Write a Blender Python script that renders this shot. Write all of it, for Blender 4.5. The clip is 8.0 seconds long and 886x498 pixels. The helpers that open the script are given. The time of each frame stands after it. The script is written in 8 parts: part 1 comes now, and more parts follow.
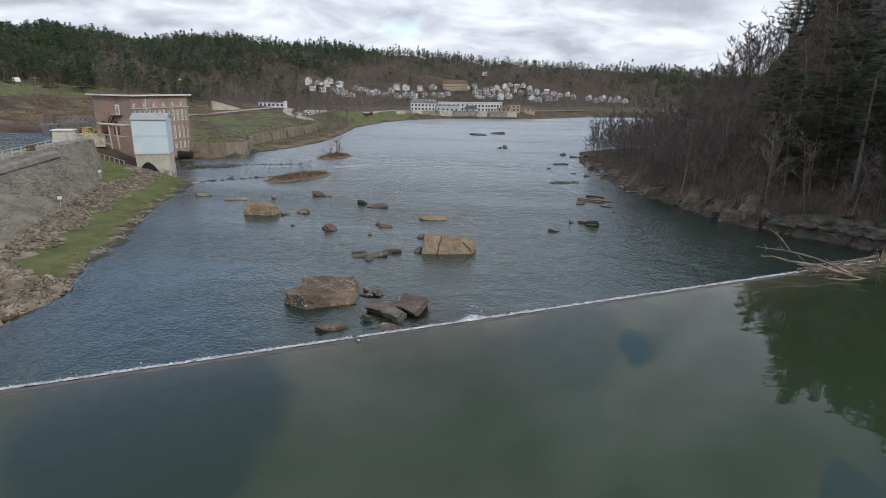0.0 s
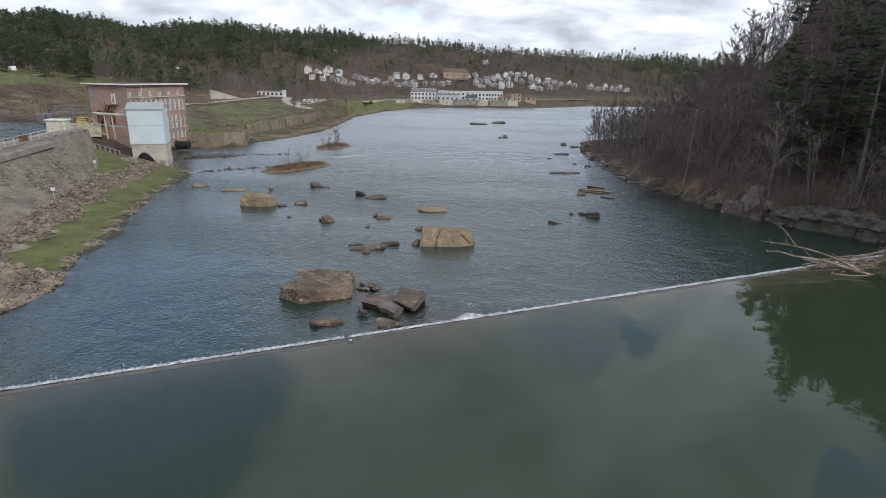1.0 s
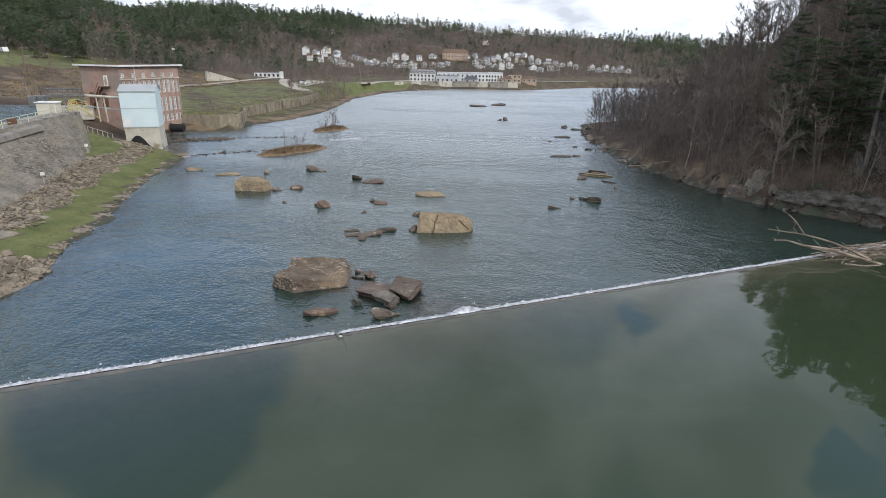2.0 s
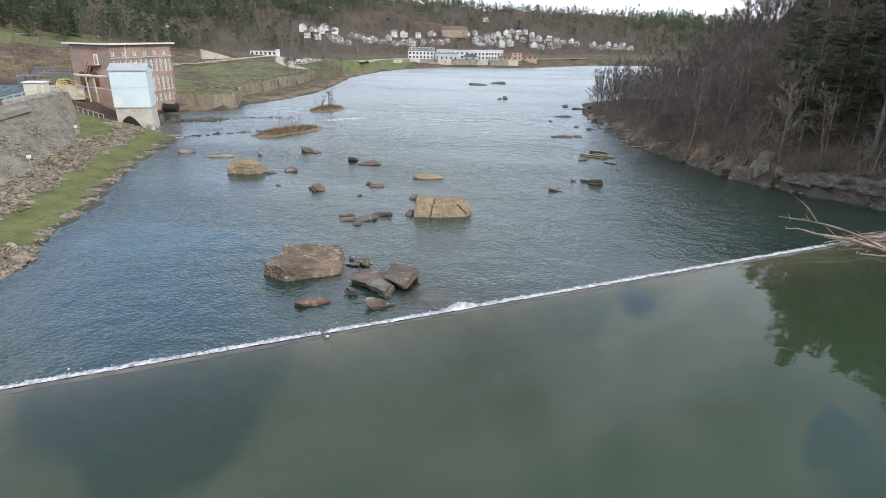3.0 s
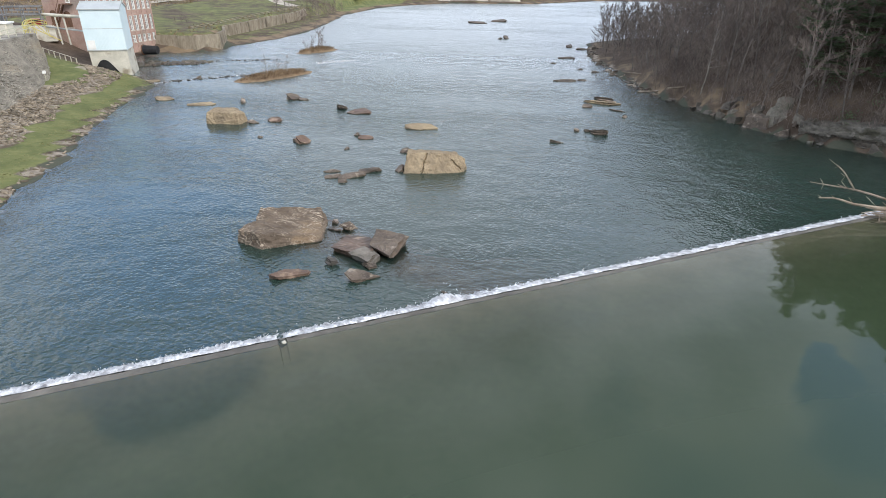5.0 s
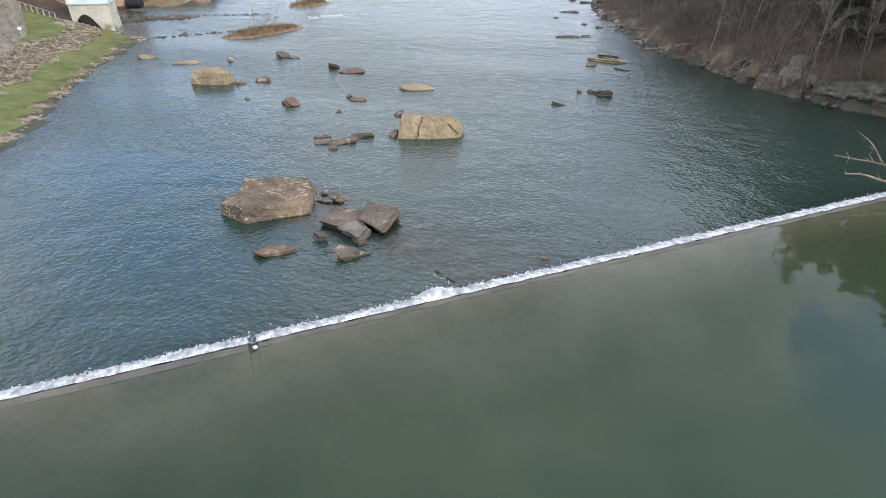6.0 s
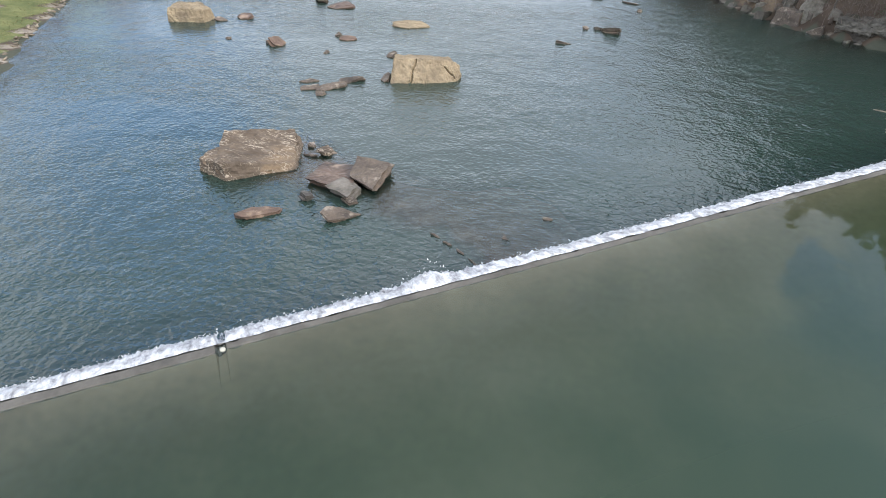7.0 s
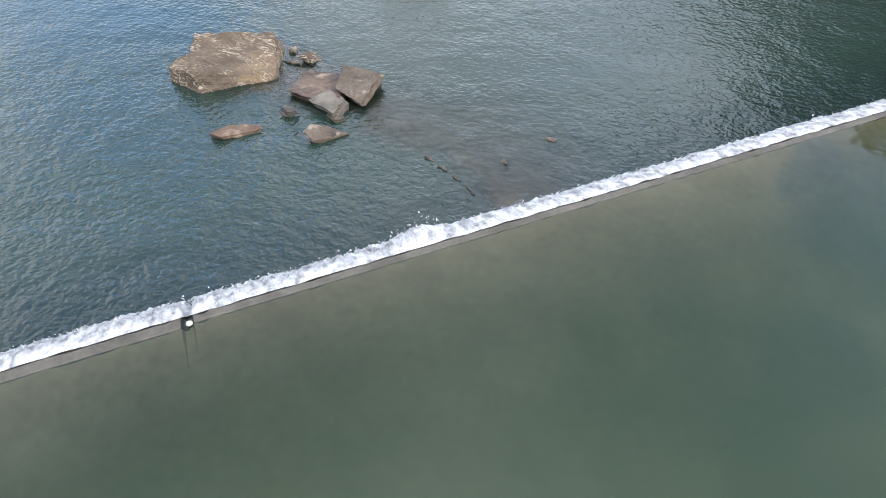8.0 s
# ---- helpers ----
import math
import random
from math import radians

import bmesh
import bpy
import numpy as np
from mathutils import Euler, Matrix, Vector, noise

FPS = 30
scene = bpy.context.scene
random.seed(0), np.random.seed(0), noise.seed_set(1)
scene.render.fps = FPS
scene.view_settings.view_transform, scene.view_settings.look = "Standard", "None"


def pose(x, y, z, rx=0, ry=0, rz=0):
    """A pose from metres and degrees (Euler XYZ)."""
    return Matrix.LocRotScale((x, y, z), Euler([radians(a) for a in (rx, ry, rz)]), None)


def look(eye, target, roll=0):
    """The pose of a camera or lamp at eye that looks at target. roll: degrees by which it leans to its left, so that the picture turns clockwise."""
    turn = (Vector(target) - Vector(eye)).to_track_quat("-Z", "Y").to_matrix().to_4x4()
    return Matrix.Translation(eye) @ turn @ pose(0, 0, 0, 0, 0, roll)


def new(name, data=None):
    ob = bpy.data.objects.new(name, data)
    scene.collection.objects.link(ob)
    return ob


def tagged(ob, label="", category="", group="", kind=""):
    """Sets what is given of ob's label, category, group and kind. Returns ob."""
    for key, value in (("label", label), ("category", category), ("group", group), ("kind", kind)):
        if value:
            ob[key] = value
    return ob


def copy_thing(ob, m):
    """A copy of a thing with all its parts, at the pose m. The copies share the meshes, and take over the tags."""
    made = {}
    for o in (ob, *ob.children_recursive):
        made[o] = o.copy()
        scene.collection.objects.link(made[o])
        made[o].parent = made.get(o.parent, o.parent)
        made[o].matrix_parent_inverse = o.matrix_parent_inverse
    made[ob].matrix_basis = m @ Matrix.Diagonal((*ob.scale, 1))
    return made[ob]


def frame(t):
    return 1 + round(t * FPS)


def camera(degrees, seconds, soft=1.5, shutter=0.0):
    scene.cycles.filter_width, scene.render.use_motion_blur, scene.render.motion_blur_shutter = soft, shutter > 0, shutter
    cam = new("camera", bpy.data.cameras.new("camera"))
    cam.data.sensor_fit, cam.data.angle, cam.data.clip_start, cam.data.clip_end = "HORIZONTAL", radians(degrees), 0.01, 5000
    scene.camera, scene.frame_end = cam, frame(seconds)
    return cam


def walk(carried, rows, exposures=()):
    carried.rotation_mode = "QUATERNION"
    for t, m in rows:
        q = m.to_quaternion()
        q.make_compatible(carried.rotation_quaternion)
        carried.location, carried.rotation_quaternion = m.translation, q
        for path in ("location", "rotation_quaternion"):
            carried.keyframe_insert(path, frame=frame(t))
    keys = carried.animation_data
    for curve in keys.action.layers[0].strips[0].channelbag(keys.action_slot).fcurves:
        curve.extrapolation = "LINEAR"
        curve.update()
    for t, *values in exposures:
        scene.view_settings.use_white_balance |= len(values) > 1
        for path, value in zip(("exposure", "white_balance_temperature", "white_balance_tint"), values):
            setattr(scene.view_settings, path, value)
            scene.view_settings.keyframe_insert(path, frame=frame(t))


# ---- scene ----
cam = camera(75.2, 8.0, 0.65)
PATH = [
    (0, (-0.037, -2.505, 18.468), (-0.299, -0.598, 17.923), 1.2),
    (0.5, (0.003, -2.024, 18.479), (-0.259, -0.12, 17.927), 1.2),
    (1, (0.083, -1.475, 18.535), (-0.179, 0.421, 17.955), 1.2),
    (1.5, (0.112, -0.848, 18.534), (-0.148, 1.039, 17.926), 1.2),
    (3, (0.139, 1.603, 18.568), (-0.114, 3.458, 17.864), 1.1),
    (3.5, (0.207, 2.618, 18.621), (-0.044, 4.458, 17.878), 1.0),
    (4, (0.249, 3.66, 18.614), (0.001, 5.481, 17.825), 1.0),
    (4.5, (0.282, 4.757, 18.61), (0.038, 6.557, 17.774), 1.0),
    (6, (0.229, 8.375, 18.574), (0.003, 10.086, 17.563), 1.0),
    (6.5, (0.145, 9.746, 18.55), (-0.069, 11.404, 17.452), 1.1),
    (7, (-0.034, 11.132, 18.43), (-0.234, 12.728, 17.242), 1.0),
    (7.5, (-0.205, 12.442, 18.408), (-0.38, 13.927, 17.08), 1.4),
    (8, (-0.301, 13.737, 18.435), (-0.452, 15.095, 16.974), 1.7),
]
walk(cam, [(t, look(e, g, r)) for t, e, g, r in PATH],
     exposures=[(0.0, -0.46), (1.5, -0.18), (3.0, 0.32), (4.5, 0.45), (6.0, 0.53), (8.0, 0.86)])

# ---- sky and sun ----
SUN_ELEV, SUN_AZ = 34.0, 128.0      # degrees; azimuth clockwise from +y
world = bpy.data.worlds.new("sky")
scene.world = world
world.use_nodes = True
wt = world.node_tree
wt.nodes.clear()
w_out = wt.nodes.new("ShaderNodeOutputWorld")
w_bg = wt.nodes.new("ShaderNodeBackground")
w_sky = wt.nodes.new("ShaderNodeTexSky")
w_sky.sky_type, w_sky.sun_disc = "NISHITA", False
w_sky.sun_elevation, w_sky.sun_rotation = radians(SUN_ELEV), radians(SUN_AZ)
w_skyscale = wt.nodes.new("ShaderNodeVectorMath")
w_skyscale.operation = "SCALE"
w_skyscale.inputs["Scale"].default_value = 0.27
w_co = wt.nodes.new("ShaderNodeTexCoord")
w_sep = wt.nodes.new("ShaderNodeSeparateXYZ")
w_h = wt.nodes.new("ShaderNodeMath")
w_h.operation = "ADD"
w_h.inputs[1].default_value = 0.38
w_habs = wt.nodes.new("ShaderNodeMath")
w_habs.operation = "ABSOLUTE"
w_div = wt.nodes.new("ShaderNodeVectorMath")
w_div.operation = "DIVIDE"
w_comb = wt.nodes.new("ShaderNodeCombineXYZ")
w_flat = wt.nodes.new("ShaderNodeVectorMath")
w_flat.operation = "MULTIPLY"
w_flat.inputs[1].default_value = (1, 1, 0.8)
w_shift = wt.nodes.new("ShaderNodeVectorMath")
w_shift.operation = "ADD"
w_shift.inputs[1].default_value = (6.13, 4.43, 0)
w_n1 = wt.nodes.new("ShaderNodeTexNoise")
w_n1.inputs["Scale"].default_value = 1.6
w_n1.inputs["Detail"].default_value = 9
w_n1.inputs["Roughness"].default_value = 0.52
w_n2 = wt.nodes.new("ShaderNodeTexNoise")
w_n2.inputs["Scale"].default_value = 3.0
w_n2.inputs["Distortion"].default_value = 0.35
w_n2.inputs["Detail"].default_value = 7
w_n2.inputs["Roughness"].default_value = 0.56
w_cover = wt.nodes.new("ShaderNodeMapRange")
w_cover.inputs["From Min"].default_value, w_cover.inputs["From Max"].default_value = 0.43, 0.58
w_ramp = wt.nodes.new("ShaderNodeValToRGB")
w_ramp.color_ramp.elements[0].position, w_ramp.color_ramp.elements[0].color = 0.34, (0.62, 0.67, 0.77, 1)
w_ramp.color_ramp.elements[1].position, w_ramp.color_ramp.elements[1].color = 0.62, (1.16, 1.22, 1.32, 1)
w_mid = w_ramp.color_ramp.elements.new(0.47)
w_mid.color = (0.84, 0.90, 1.01, 1)
w_mix = wt.nodes.new("ShaderNodeMix")
w_mix.data_type = "RGBA"
wl = wt.links.new
wl(w_co.outputs["Generated"], w_sep.inputs[0])
wl(w_sep.outputs["Z"], w_habs.inputs[0])
wl(w_habs.outputs[0], w_h.inputs[0])
for axis in ("X", "Y", "Z"):
    wl(w_h.outputs[0], w_comb.inputs[axis])
wl(w_co.outputs["Generated"], w_flat.inputs[0])
wl(w_flat.outputs[0], w_div.inputs[0])
wl(w_comb.outputs[0], w_div.inputs[1])
wl(w_div.outputs[0], w_shift.inputs[0])
wl(w_shift.outputs[0], w_n1.inputs["Vector"])
# rounder heaps for the light and shade of the clouds
w_tall = wt.nodes.new("ShaderNodeVectorMath")
w_tall.operation = "MULTIPLY"
w_tall.inputs[1].default_value = (1.15, 1.15, 3.4)
wl(w_shift.outputs[0], w_tall.inputs[0])
wl(w_tall.outputs[0], w_n2.inputs["Vector"])
w_low = wt.nodes.new("ShaderNodeMapRange")      # broken cloud closes up towards the horizon
w_low.inputs["From Min"].default_value, w_low.inputs["From Max"].default_value = 0.10, 0.42
w_low.inputs["To Min"].default_value, w_low.inputs["To Max"].default_value = 0.24, 0.07
w_add = wt.nodes.new("ShaderNodeMath")
wl(w_habs.outputs[0], w_low.inputs["Value"])
wl(w_n1.outputs["Fac"], w_add.inputs[0])
wl(w_low.outputs[0], w_add.inputs[1])
# breaks in the cloud, where the blue shows, and a thicker bank: azimuth, height, inner and outer radius in degrees, depth
cover = w_add.outputs[0]
w_rag = wt.nodes.new("ShaderNodeTexNoise")
w_rag.inputs["Scale"].default_value, w_rag.inputs["Detail"].default_value = 7.0, 5
w_off = wt.nodes.new("ShaderNodeVectorMath")
w_off.operation = "MULTIPLY_ADD"
w_off.inputs[1].default_value, w_off.inputs[2].default_value = (0.34, 0.34, 0.20), (-0.17, -0.17, -0.10)
w_bent = wt.nodes.new("ShaderNodeVectorMath")
wl(w_co.outputs["Generated"], w_rag.inputs["Vector"])
wl(w_rag.outputs["Color"], w_off.inputs[0])
wl(w_co.outputs["Generated"], w_bent.inputs[0])
wl(w_off.outputs[0], w_bent.inputs[1])
w_way = wt.nodes.new("ShaderNodeVectorMath")
w_way.operation = "NORMALIZE"
wl(w_bent.outputs[0], w_way.inputs[0])
for turn, up, inner, outer, deep in ((-37, 29.5, 2, 14, 0.34), (13.0, 25.2, 0.1, 2.6, 0.24), (31.8, 30.5, 0.4, 4.0, 0.30), (22, 29, 3, 13, -0.16)):
    w_dot = wt.nodes.new("ShaderNodeVectorMath")
    w_dot.operation = "DOT_PRODUCT"
    w_dot.inputs[1].default_value = (math.sin(radians(turn)) * math.cos(radians(up)), math.cos(radians(turn)) * math.cos(radians(up)), math.sin(radians(up)))
    w_break = wt.nodes.new("ShaderNodeMapRange")
    w_break.interpolation_type = "SMOOTHSTEP"
    w_break.inputs["From Min"].default_value, w_break.inputs["From Max"].default_value = math.cos(radians(outer)), math.cos(radians(inner))
    w_break.inputs["To Max"].default_value = deep
    w_less = wt.nodes.new("ShaderNodeMath")
    w_less.operation = "SUBTRACT"
    wl(w_way.outputs[0], w_dot.inputs[0])
    wl(w_dot.outputs["Value"], w_break.inputs["Value"])
    wl(cover, w_less.inputs[0])
    wl(w_break.outputs[0], w_less.inputs[1])
    cover = w_less.outputs[0]
wl(cover, w_cover.inputs["Value"])
wl(w_n2.outputs["Fac"], w_ramp.inputs["Fac"])
wl(w_sky.outputs[0], w_skyscale.inputs[0])
wl(w_cover.outputs[0], w_mix.inputs["Factor"])
wl(w_skyscale.outputs[0], w_mix.inputs["A"])
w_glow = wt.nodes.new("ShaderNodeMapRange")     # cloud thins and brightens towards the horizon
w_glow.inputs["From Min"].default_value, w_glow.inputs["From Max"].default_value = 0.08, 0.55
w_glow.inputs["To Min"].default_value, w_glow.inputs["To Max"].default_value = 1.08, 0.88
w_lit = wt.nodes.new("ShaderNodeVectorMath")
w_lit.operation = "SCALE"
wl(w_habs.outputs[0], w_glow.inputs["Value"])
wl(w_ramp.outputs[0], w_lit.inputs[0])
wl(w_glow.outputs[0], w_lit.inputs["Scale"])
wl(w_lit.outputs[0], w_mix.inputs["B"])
wl(w_mix.outputs["Result"], w_bg.inputs["Color"])
w_bg.inputs["Strength"].default_value = 1.05
wl(w_bg.outputs[0], w_out.inputs[0])

sun = new("sun", bpy.data.lights.new("sun", "SUN"))
sun.data.energy, sun.data.angle, sun.data.color = 1.9, radians(12), (1.0, 0.95, 0.88)
az, el = radians(SUN_AZ), radians(SUN_ELEV)
sun.matrix_world = look((0, 0, 60), Vector((0, 0, 60)) - Vector((math.sin(az) * math.cos(el), math.cos(az) * math.cos(el), math.sin(el))))


# ---- materials ----
def material(name, dark, light, scale=1.0, rough=0.85, bump=0.0, bump_scale=None, fine=0.3, island=0.0, metal=0.0, stretch=(1, 1, 1), stain=None, stain_at=(0.55, 0.7), stain_scale=0.15):
    """Two colours mixed by coarse and fine noise in metres, a relief, and a stain of another colour."""
    m = bpy.data.materials.new(name)
    m.use_nodes = True
    nt = m.node_tree
    p = nt.nodes["Principled BSDF"]
    p.inputs["Roughness"].default_value, p.inputs["Metallic"].default_value = rough, metal
    p.inputs["Specular IOR Level"].default_value = 0.3
    geo = nt.nodes.new("ShaderNodeNewGeometry")
    mp = nt.nodes.new("ShaderNodeMapping")
    mp.inputs["Scale"].default_value = stretch
    nt.links.new(geo.outputs["Position"], mp.inputs["Vector"])
    a = nt.nodes.new("ShaderNodeTexNoise")
    a.inputs["Scale"].default_value, a.inputs["Detail"].default_value, a.inputs["Roughness"].default_value = scale, 8, 0.62
    nt.links.new(mp.outputs[0], a.inputs["Vector"])
    r = nt.nodes.new("ShaderNodeMapRange")
    r.inputs["From Min"].default_value, r.inputs["From Max"].default_value = 0.32, 0.68
    nt.links.new(a.outputs["Fac"], r.inputs["Value"])
    mix = nt.nodes.new("ShaderNodeMix")
    mix.data_type = "RGBA"
    mix.inputs["A"].default_value, mix.inputs["B"].default_value = (*dark, 1), (*light, 1)
    nt.links.new(r.outputs[0], mix.inputs["Factor"])
    col = mix.outputs["Result"]
    if stain:
        s = nt.nodes.new("ShaderNodeTexNoise")
        s.inputs["Scale"].default_value, s.inputs["Detail"].default_value = stain_scale, 6
        nt.links.new(mp.outputs[0], s.inputs["Vector"])
        sr = nt.nodes.new("ShaderNodeMapRange")
        sr.inputs["From Min"].default_value, sr.inputs["From Max"].default_value = stain_at
        nt.links.new(s.outputs["Fac"], sr.inputs["Value"])
        sm = nt.nodes.new("ShaderNodeMix")
        sm.data_type = "RGBA"
        nt.links.new(sr.outputs[0], sm.inputs["Factor"])
        nt.links.new(col, sm.inputs["A"])
        sm.inputs["B"].default_value = (*stain, 1)
        col = sm.outputs["Result"]
    if fine or island:
        f = nt.nodes.new("ShaderNodeTexNoise")
        f.inputs["Scale"].default_value, f.inputs["Detail"].default_value = scale * 9, 4
        nt.links.new(mp.outputs[0], f.inputs["Vector"])
        hv = nt.nodes.new("ShaderNodeHueSaturation")
        fr = nt.nodes.new("ShaderNodeMapRange")
        fr.inputs["To Min"].default_value, fr.inputs["To Max"].default_value = 1 - fine, 1 + fine
        nt.links.new(f.outputs["Fac"], fr.inputs["Value"])
        val = fr.outputs[0]
        if island:
            ir = nt.nodes.new("ShaderNodeMapRange")
            ir.inputs["To Min"].default_value, ir.inputs["To Max"].default_value = 1 - island, 1 + island
            nt.links.new(geo.outputs["Random Per Island"], ir.inputs["Value"])
            mul = nt.nodes.new("ShaderNodeMath")
            mul.operation = "MULTIPLY"
            nt.links.new(val, mul.inputs[0])
            nt.links.new(ir.outputs[0], mul.inputs[1])
            val = mul.outputs[0]
        nt.links.new(val, hv.inputs["Value"])
        nt.links.new(col, hv.inputs["Color"])
        col = hv.outputs["Color"]
    nt.links.new(col, p.inputs["Base Color"])
    if bump:
        b = nt.nodes.new("ShaderNodeBump")
        b.inputs["Distance"].default_value, b.inputs["Strength"].default_value = bump, 1.0
        bn = nt.nodes.new("ShaderNodeTexNoise")
        bn.inputs["Scale"].default_value, bn.inputs["Detail"].default_value = bump_scale or scale * 4, 8
        nt.links.new(mp.outputs[0], bn.inputs["Vector"])
        nt.links.new(bn.outputs["Fac"], b.inputs["Height"])
        nt.links.new(b.outputs[0], p.inputs["Normal"])
    return m


def water(name, murk, clear, wave, wave_scale, patches, rough=0.04, stretch=(1, 1, 1), gloss=1.36, upstream_rough=None):
    """Murky water: a turbid body, partly see-through, under a rippled gloss."""
    m = bpy.data.materials.new(name)
    m.use_nodes = True
    nt = m.node_tree
    nt.nodes.clear()
    L = nt.links.new
    out = nt.nodes.new("ShaderNodeOutputMaterial")
    geo = nt.nodes.new("ShaderNodeNewGeometry")
    mp = nt.nodes.new("ShaderNodeMapping")
    mp.inputs["Scale"].default_value = stretch
    mp.inputs["Rotation"].default_value = (0, 0, radians(20))
    L(geo.outputs["Position"], mp.inputs["Vector"])
    h = None
    for k, (sc, amp) in enumerate(((wave_scale, 1.0), (wave_scale * 2.1, 0.36), (wave_scale * 0.28, 1.2), (wave_scale * 0.10, 2.6))):
        n = nt.nodes.new("ShaderNodeTexNoise")
        n.inputs["Scale"].default_value, n.inputs["Detail"].default_value = sc, 1.0
        n.inputs["Distortion"].default_value = 0.25
        L(mp.outputs[0], n.inputs["Vector"])
        c = nt.nodes.new("ShaderNodeMath")
        c.operation = "SUBTRACT"
        c.inputs[1].default_value = 0.5
        L(n.outputs["Fac"], c.inputs[0])
        mu = nt.nodes.new("ShaderNodeMath")
        mu.operation = "MULTIPLY"
        mu.inputs[1].default_value = 2 * amp
        L(c.outputs[0], mu.inputs[0])
        if h is None:
            h = mu.outputs[0]
        else:
            ad = nt.nodes.new("ShaderNodeMath")
            L(h, ad.inputs[0])
            L(mu.outputs[0], ad.inputs[1])
            h = ad.outputs[0]
    # calmer and rougher reaches
    pn = nt.nodes.new("ShaderNodeTexNoise")
    pn.inputs["Scale"].default_value, pn.inputs["Detail"].default_value = patches, 4
    pm = nt.nodes.new("ShaderNodeMapping")
    pm.inputs["Scale"].default_value = (0.45, 1.3, 1)
    L(geo.outputs["Position"], pm.inputs["Vector"])
    L(pm.outputs[0], pn.inputs["Vector"])
    pr = nt.nodes.new("ShaderNodeMapRange")
    pr.inputs["From Min"].default_value, pr.inputs["From Max"].default_value = 0.35, 0.65
    pr.inputs["To Min"].default_value, pr.inputs["To Max"].default_value = wave * 0.40, wave * 1.6
    L(pn.outputs["Fac"], pr.inputs["Value"])
    b = nt.nodes.new("ShaderNodeBump")
    b.inputs["Strength"].default_value = 1.0
    L(pr.outputs[0], b.inputs["Distance"])
    L(h, b.inputs["Height"])
    mc = nt.nodes.new("ShaderNodeMix")
    mc.data_type = "RGBA"
    mc.inputs["A"].default_value = (*[c * 0.8 for c in murk], 1)
    mc.inputs["B"].default_value = (*[c * 1.2 for c in murk], 1)
    L(pn.outputs["Fac"], mc.inputs["Factor"])
    d = nt.nodes.new("ShaderNodeBsdfDiffuse")
    L(mc.outputs["Result"], d.inputs["Color"])
    L(b.outputs[0], d.inputs["Normal"])
    at = nt.nodes.new("ShaderNodeAttribute")
    at.attribute_name = "clear"
    t = nt.nodes.new("ShaderNodeBsdfTransparent")
    t.inputs["Color"].default_value = (0.86, 0.94, 0.83, 1)
    body = nt.nodes.new("ShaderNodeMixShader")
    cl = nt.nodes.new("ShaderNodeMath")
    cl.operation = "MULTIPLY"
    cl.inputs[1].default_value = clear
    L(at.outputs["Fac"], cl.inputs[0])
    L(cl.outputs[0], body.inputs[0])
    L(d.outputs[0], body.inputs[1])
    L(t.outputs[0], body.inputs[2])
    g = nt.nodes.new("ShaderNodeBsdfGlossy")
    g.inputs["Roughness"].default_value = rough
    g.inputs["Color"].default_value = (0.92, 0.96, 1.0, 1)
    if upstream_rough:
        # the open reach away from the dam is choppier
        sp = nt.nodes.new("ShaderNodeSeparateXYZ")
        L(geo.outputs["Position"], sp.inputs[0])
        rr = nt.nodes.new("ShaderNodeMapRange")
        rr.inputs["From Min"].default_value, rr.inputs["From Max"].default_value = 60, 150
        rr.inputs["To Min"].default_value, rr.inputs["To Max"].default_value = rough, upstream_rough
        L(sp.outputs["Y"], rr.inputs["Value"])
        L(rr.outputs[0], g.inputs["Roughness"])
    L(b.outputs[0], g.inputs["Normal"])
    fr = nt.nodes.new("ShaderNodeFresnel")
    fr.inputs["IOR"].default_value = gloss
    L(b.outputs[0], fr.inputs["Normal"])
    top = nt.nodes.new("ShaderNodeMixShader")
    L(fr.outputs[0], top.inputs[0])
    L(body.outputs[0], top.inputs[1])
    L(g.outputs[0], top.inputs[2])
    L(top.outputs[0], out.inputs[0])
    return m


M_RIVER = water("river_water", (0.023, 0.043, 0.034), 1.0, 0.037, 2.6, 0.035, 0.10, (0.95, 1.12, 1), 1.64, 0.28)
M_POOL = water("pool_water", (0.037, 0.055, 0.029), 0.95, 0.004, 0.5, 0.02, 0.02, (1, 1, 1), 1.42)
M_CANAL = water("canal_water", (0.042, 0.075, 0.072), 0.2, 0.10, 1.2, 0.05, 0.05)
M_ROCKBROWN = material("brown_layered_rock", (0.15, 0.118, 0.09), (0.30, 0.245, 0.19), 0.8, 0.85, 0.07, 4.0, 0.3, stretch=(0.35, 2.4, 2.4), stain=(0.40, 0.345, 0.275), stain_scale=2.2, stain_at=(0.53, 0.63))
M_LAYERED = material("wavy_layered_rock", (0.085, 0.064, 0.047), (0.165, 0.128, 0.096), 0.7, 0.85, 0.06, 3.5, 0.3, stretch=(0.7, 1.3, 1.5), stain=(0.25, 0.175, 0.105), stain_scale=0.35, stain_at=(0.60, 0.78))
M_ROCK = material("tan_sandstone", (0.17, 0.13, 0.086), (0.36, 0.285, 0.185), 0.55, 0.85, 0.06, 3.0, 0.35, stain=(0.12, 0.095, 0.07), stain_scale=0.5, stain_at=(0.5, 0.72))
M_ROCKDARK = material("wet_brown_rock", (0.055, 0.044, 0.036), (0.165, 0.128, 0.098), 0.8, 0.6, 0.11, 3.0, 0.35, stain=(0.30, 0.25, 0.20), stain_scale=1.4, stain_at=(0.60, 0.70))
M_REDROCK = material("red_brown_wet_slab", (0.070, 0.048, 0.037), (0.185, 0.125, 0.092), 0.9, 0.55, 0.05, 4.0, 0.3, stain=(0.34, 0.25, 0.18), stain_scale=1.1, stain_at=(0.55, 0.72))
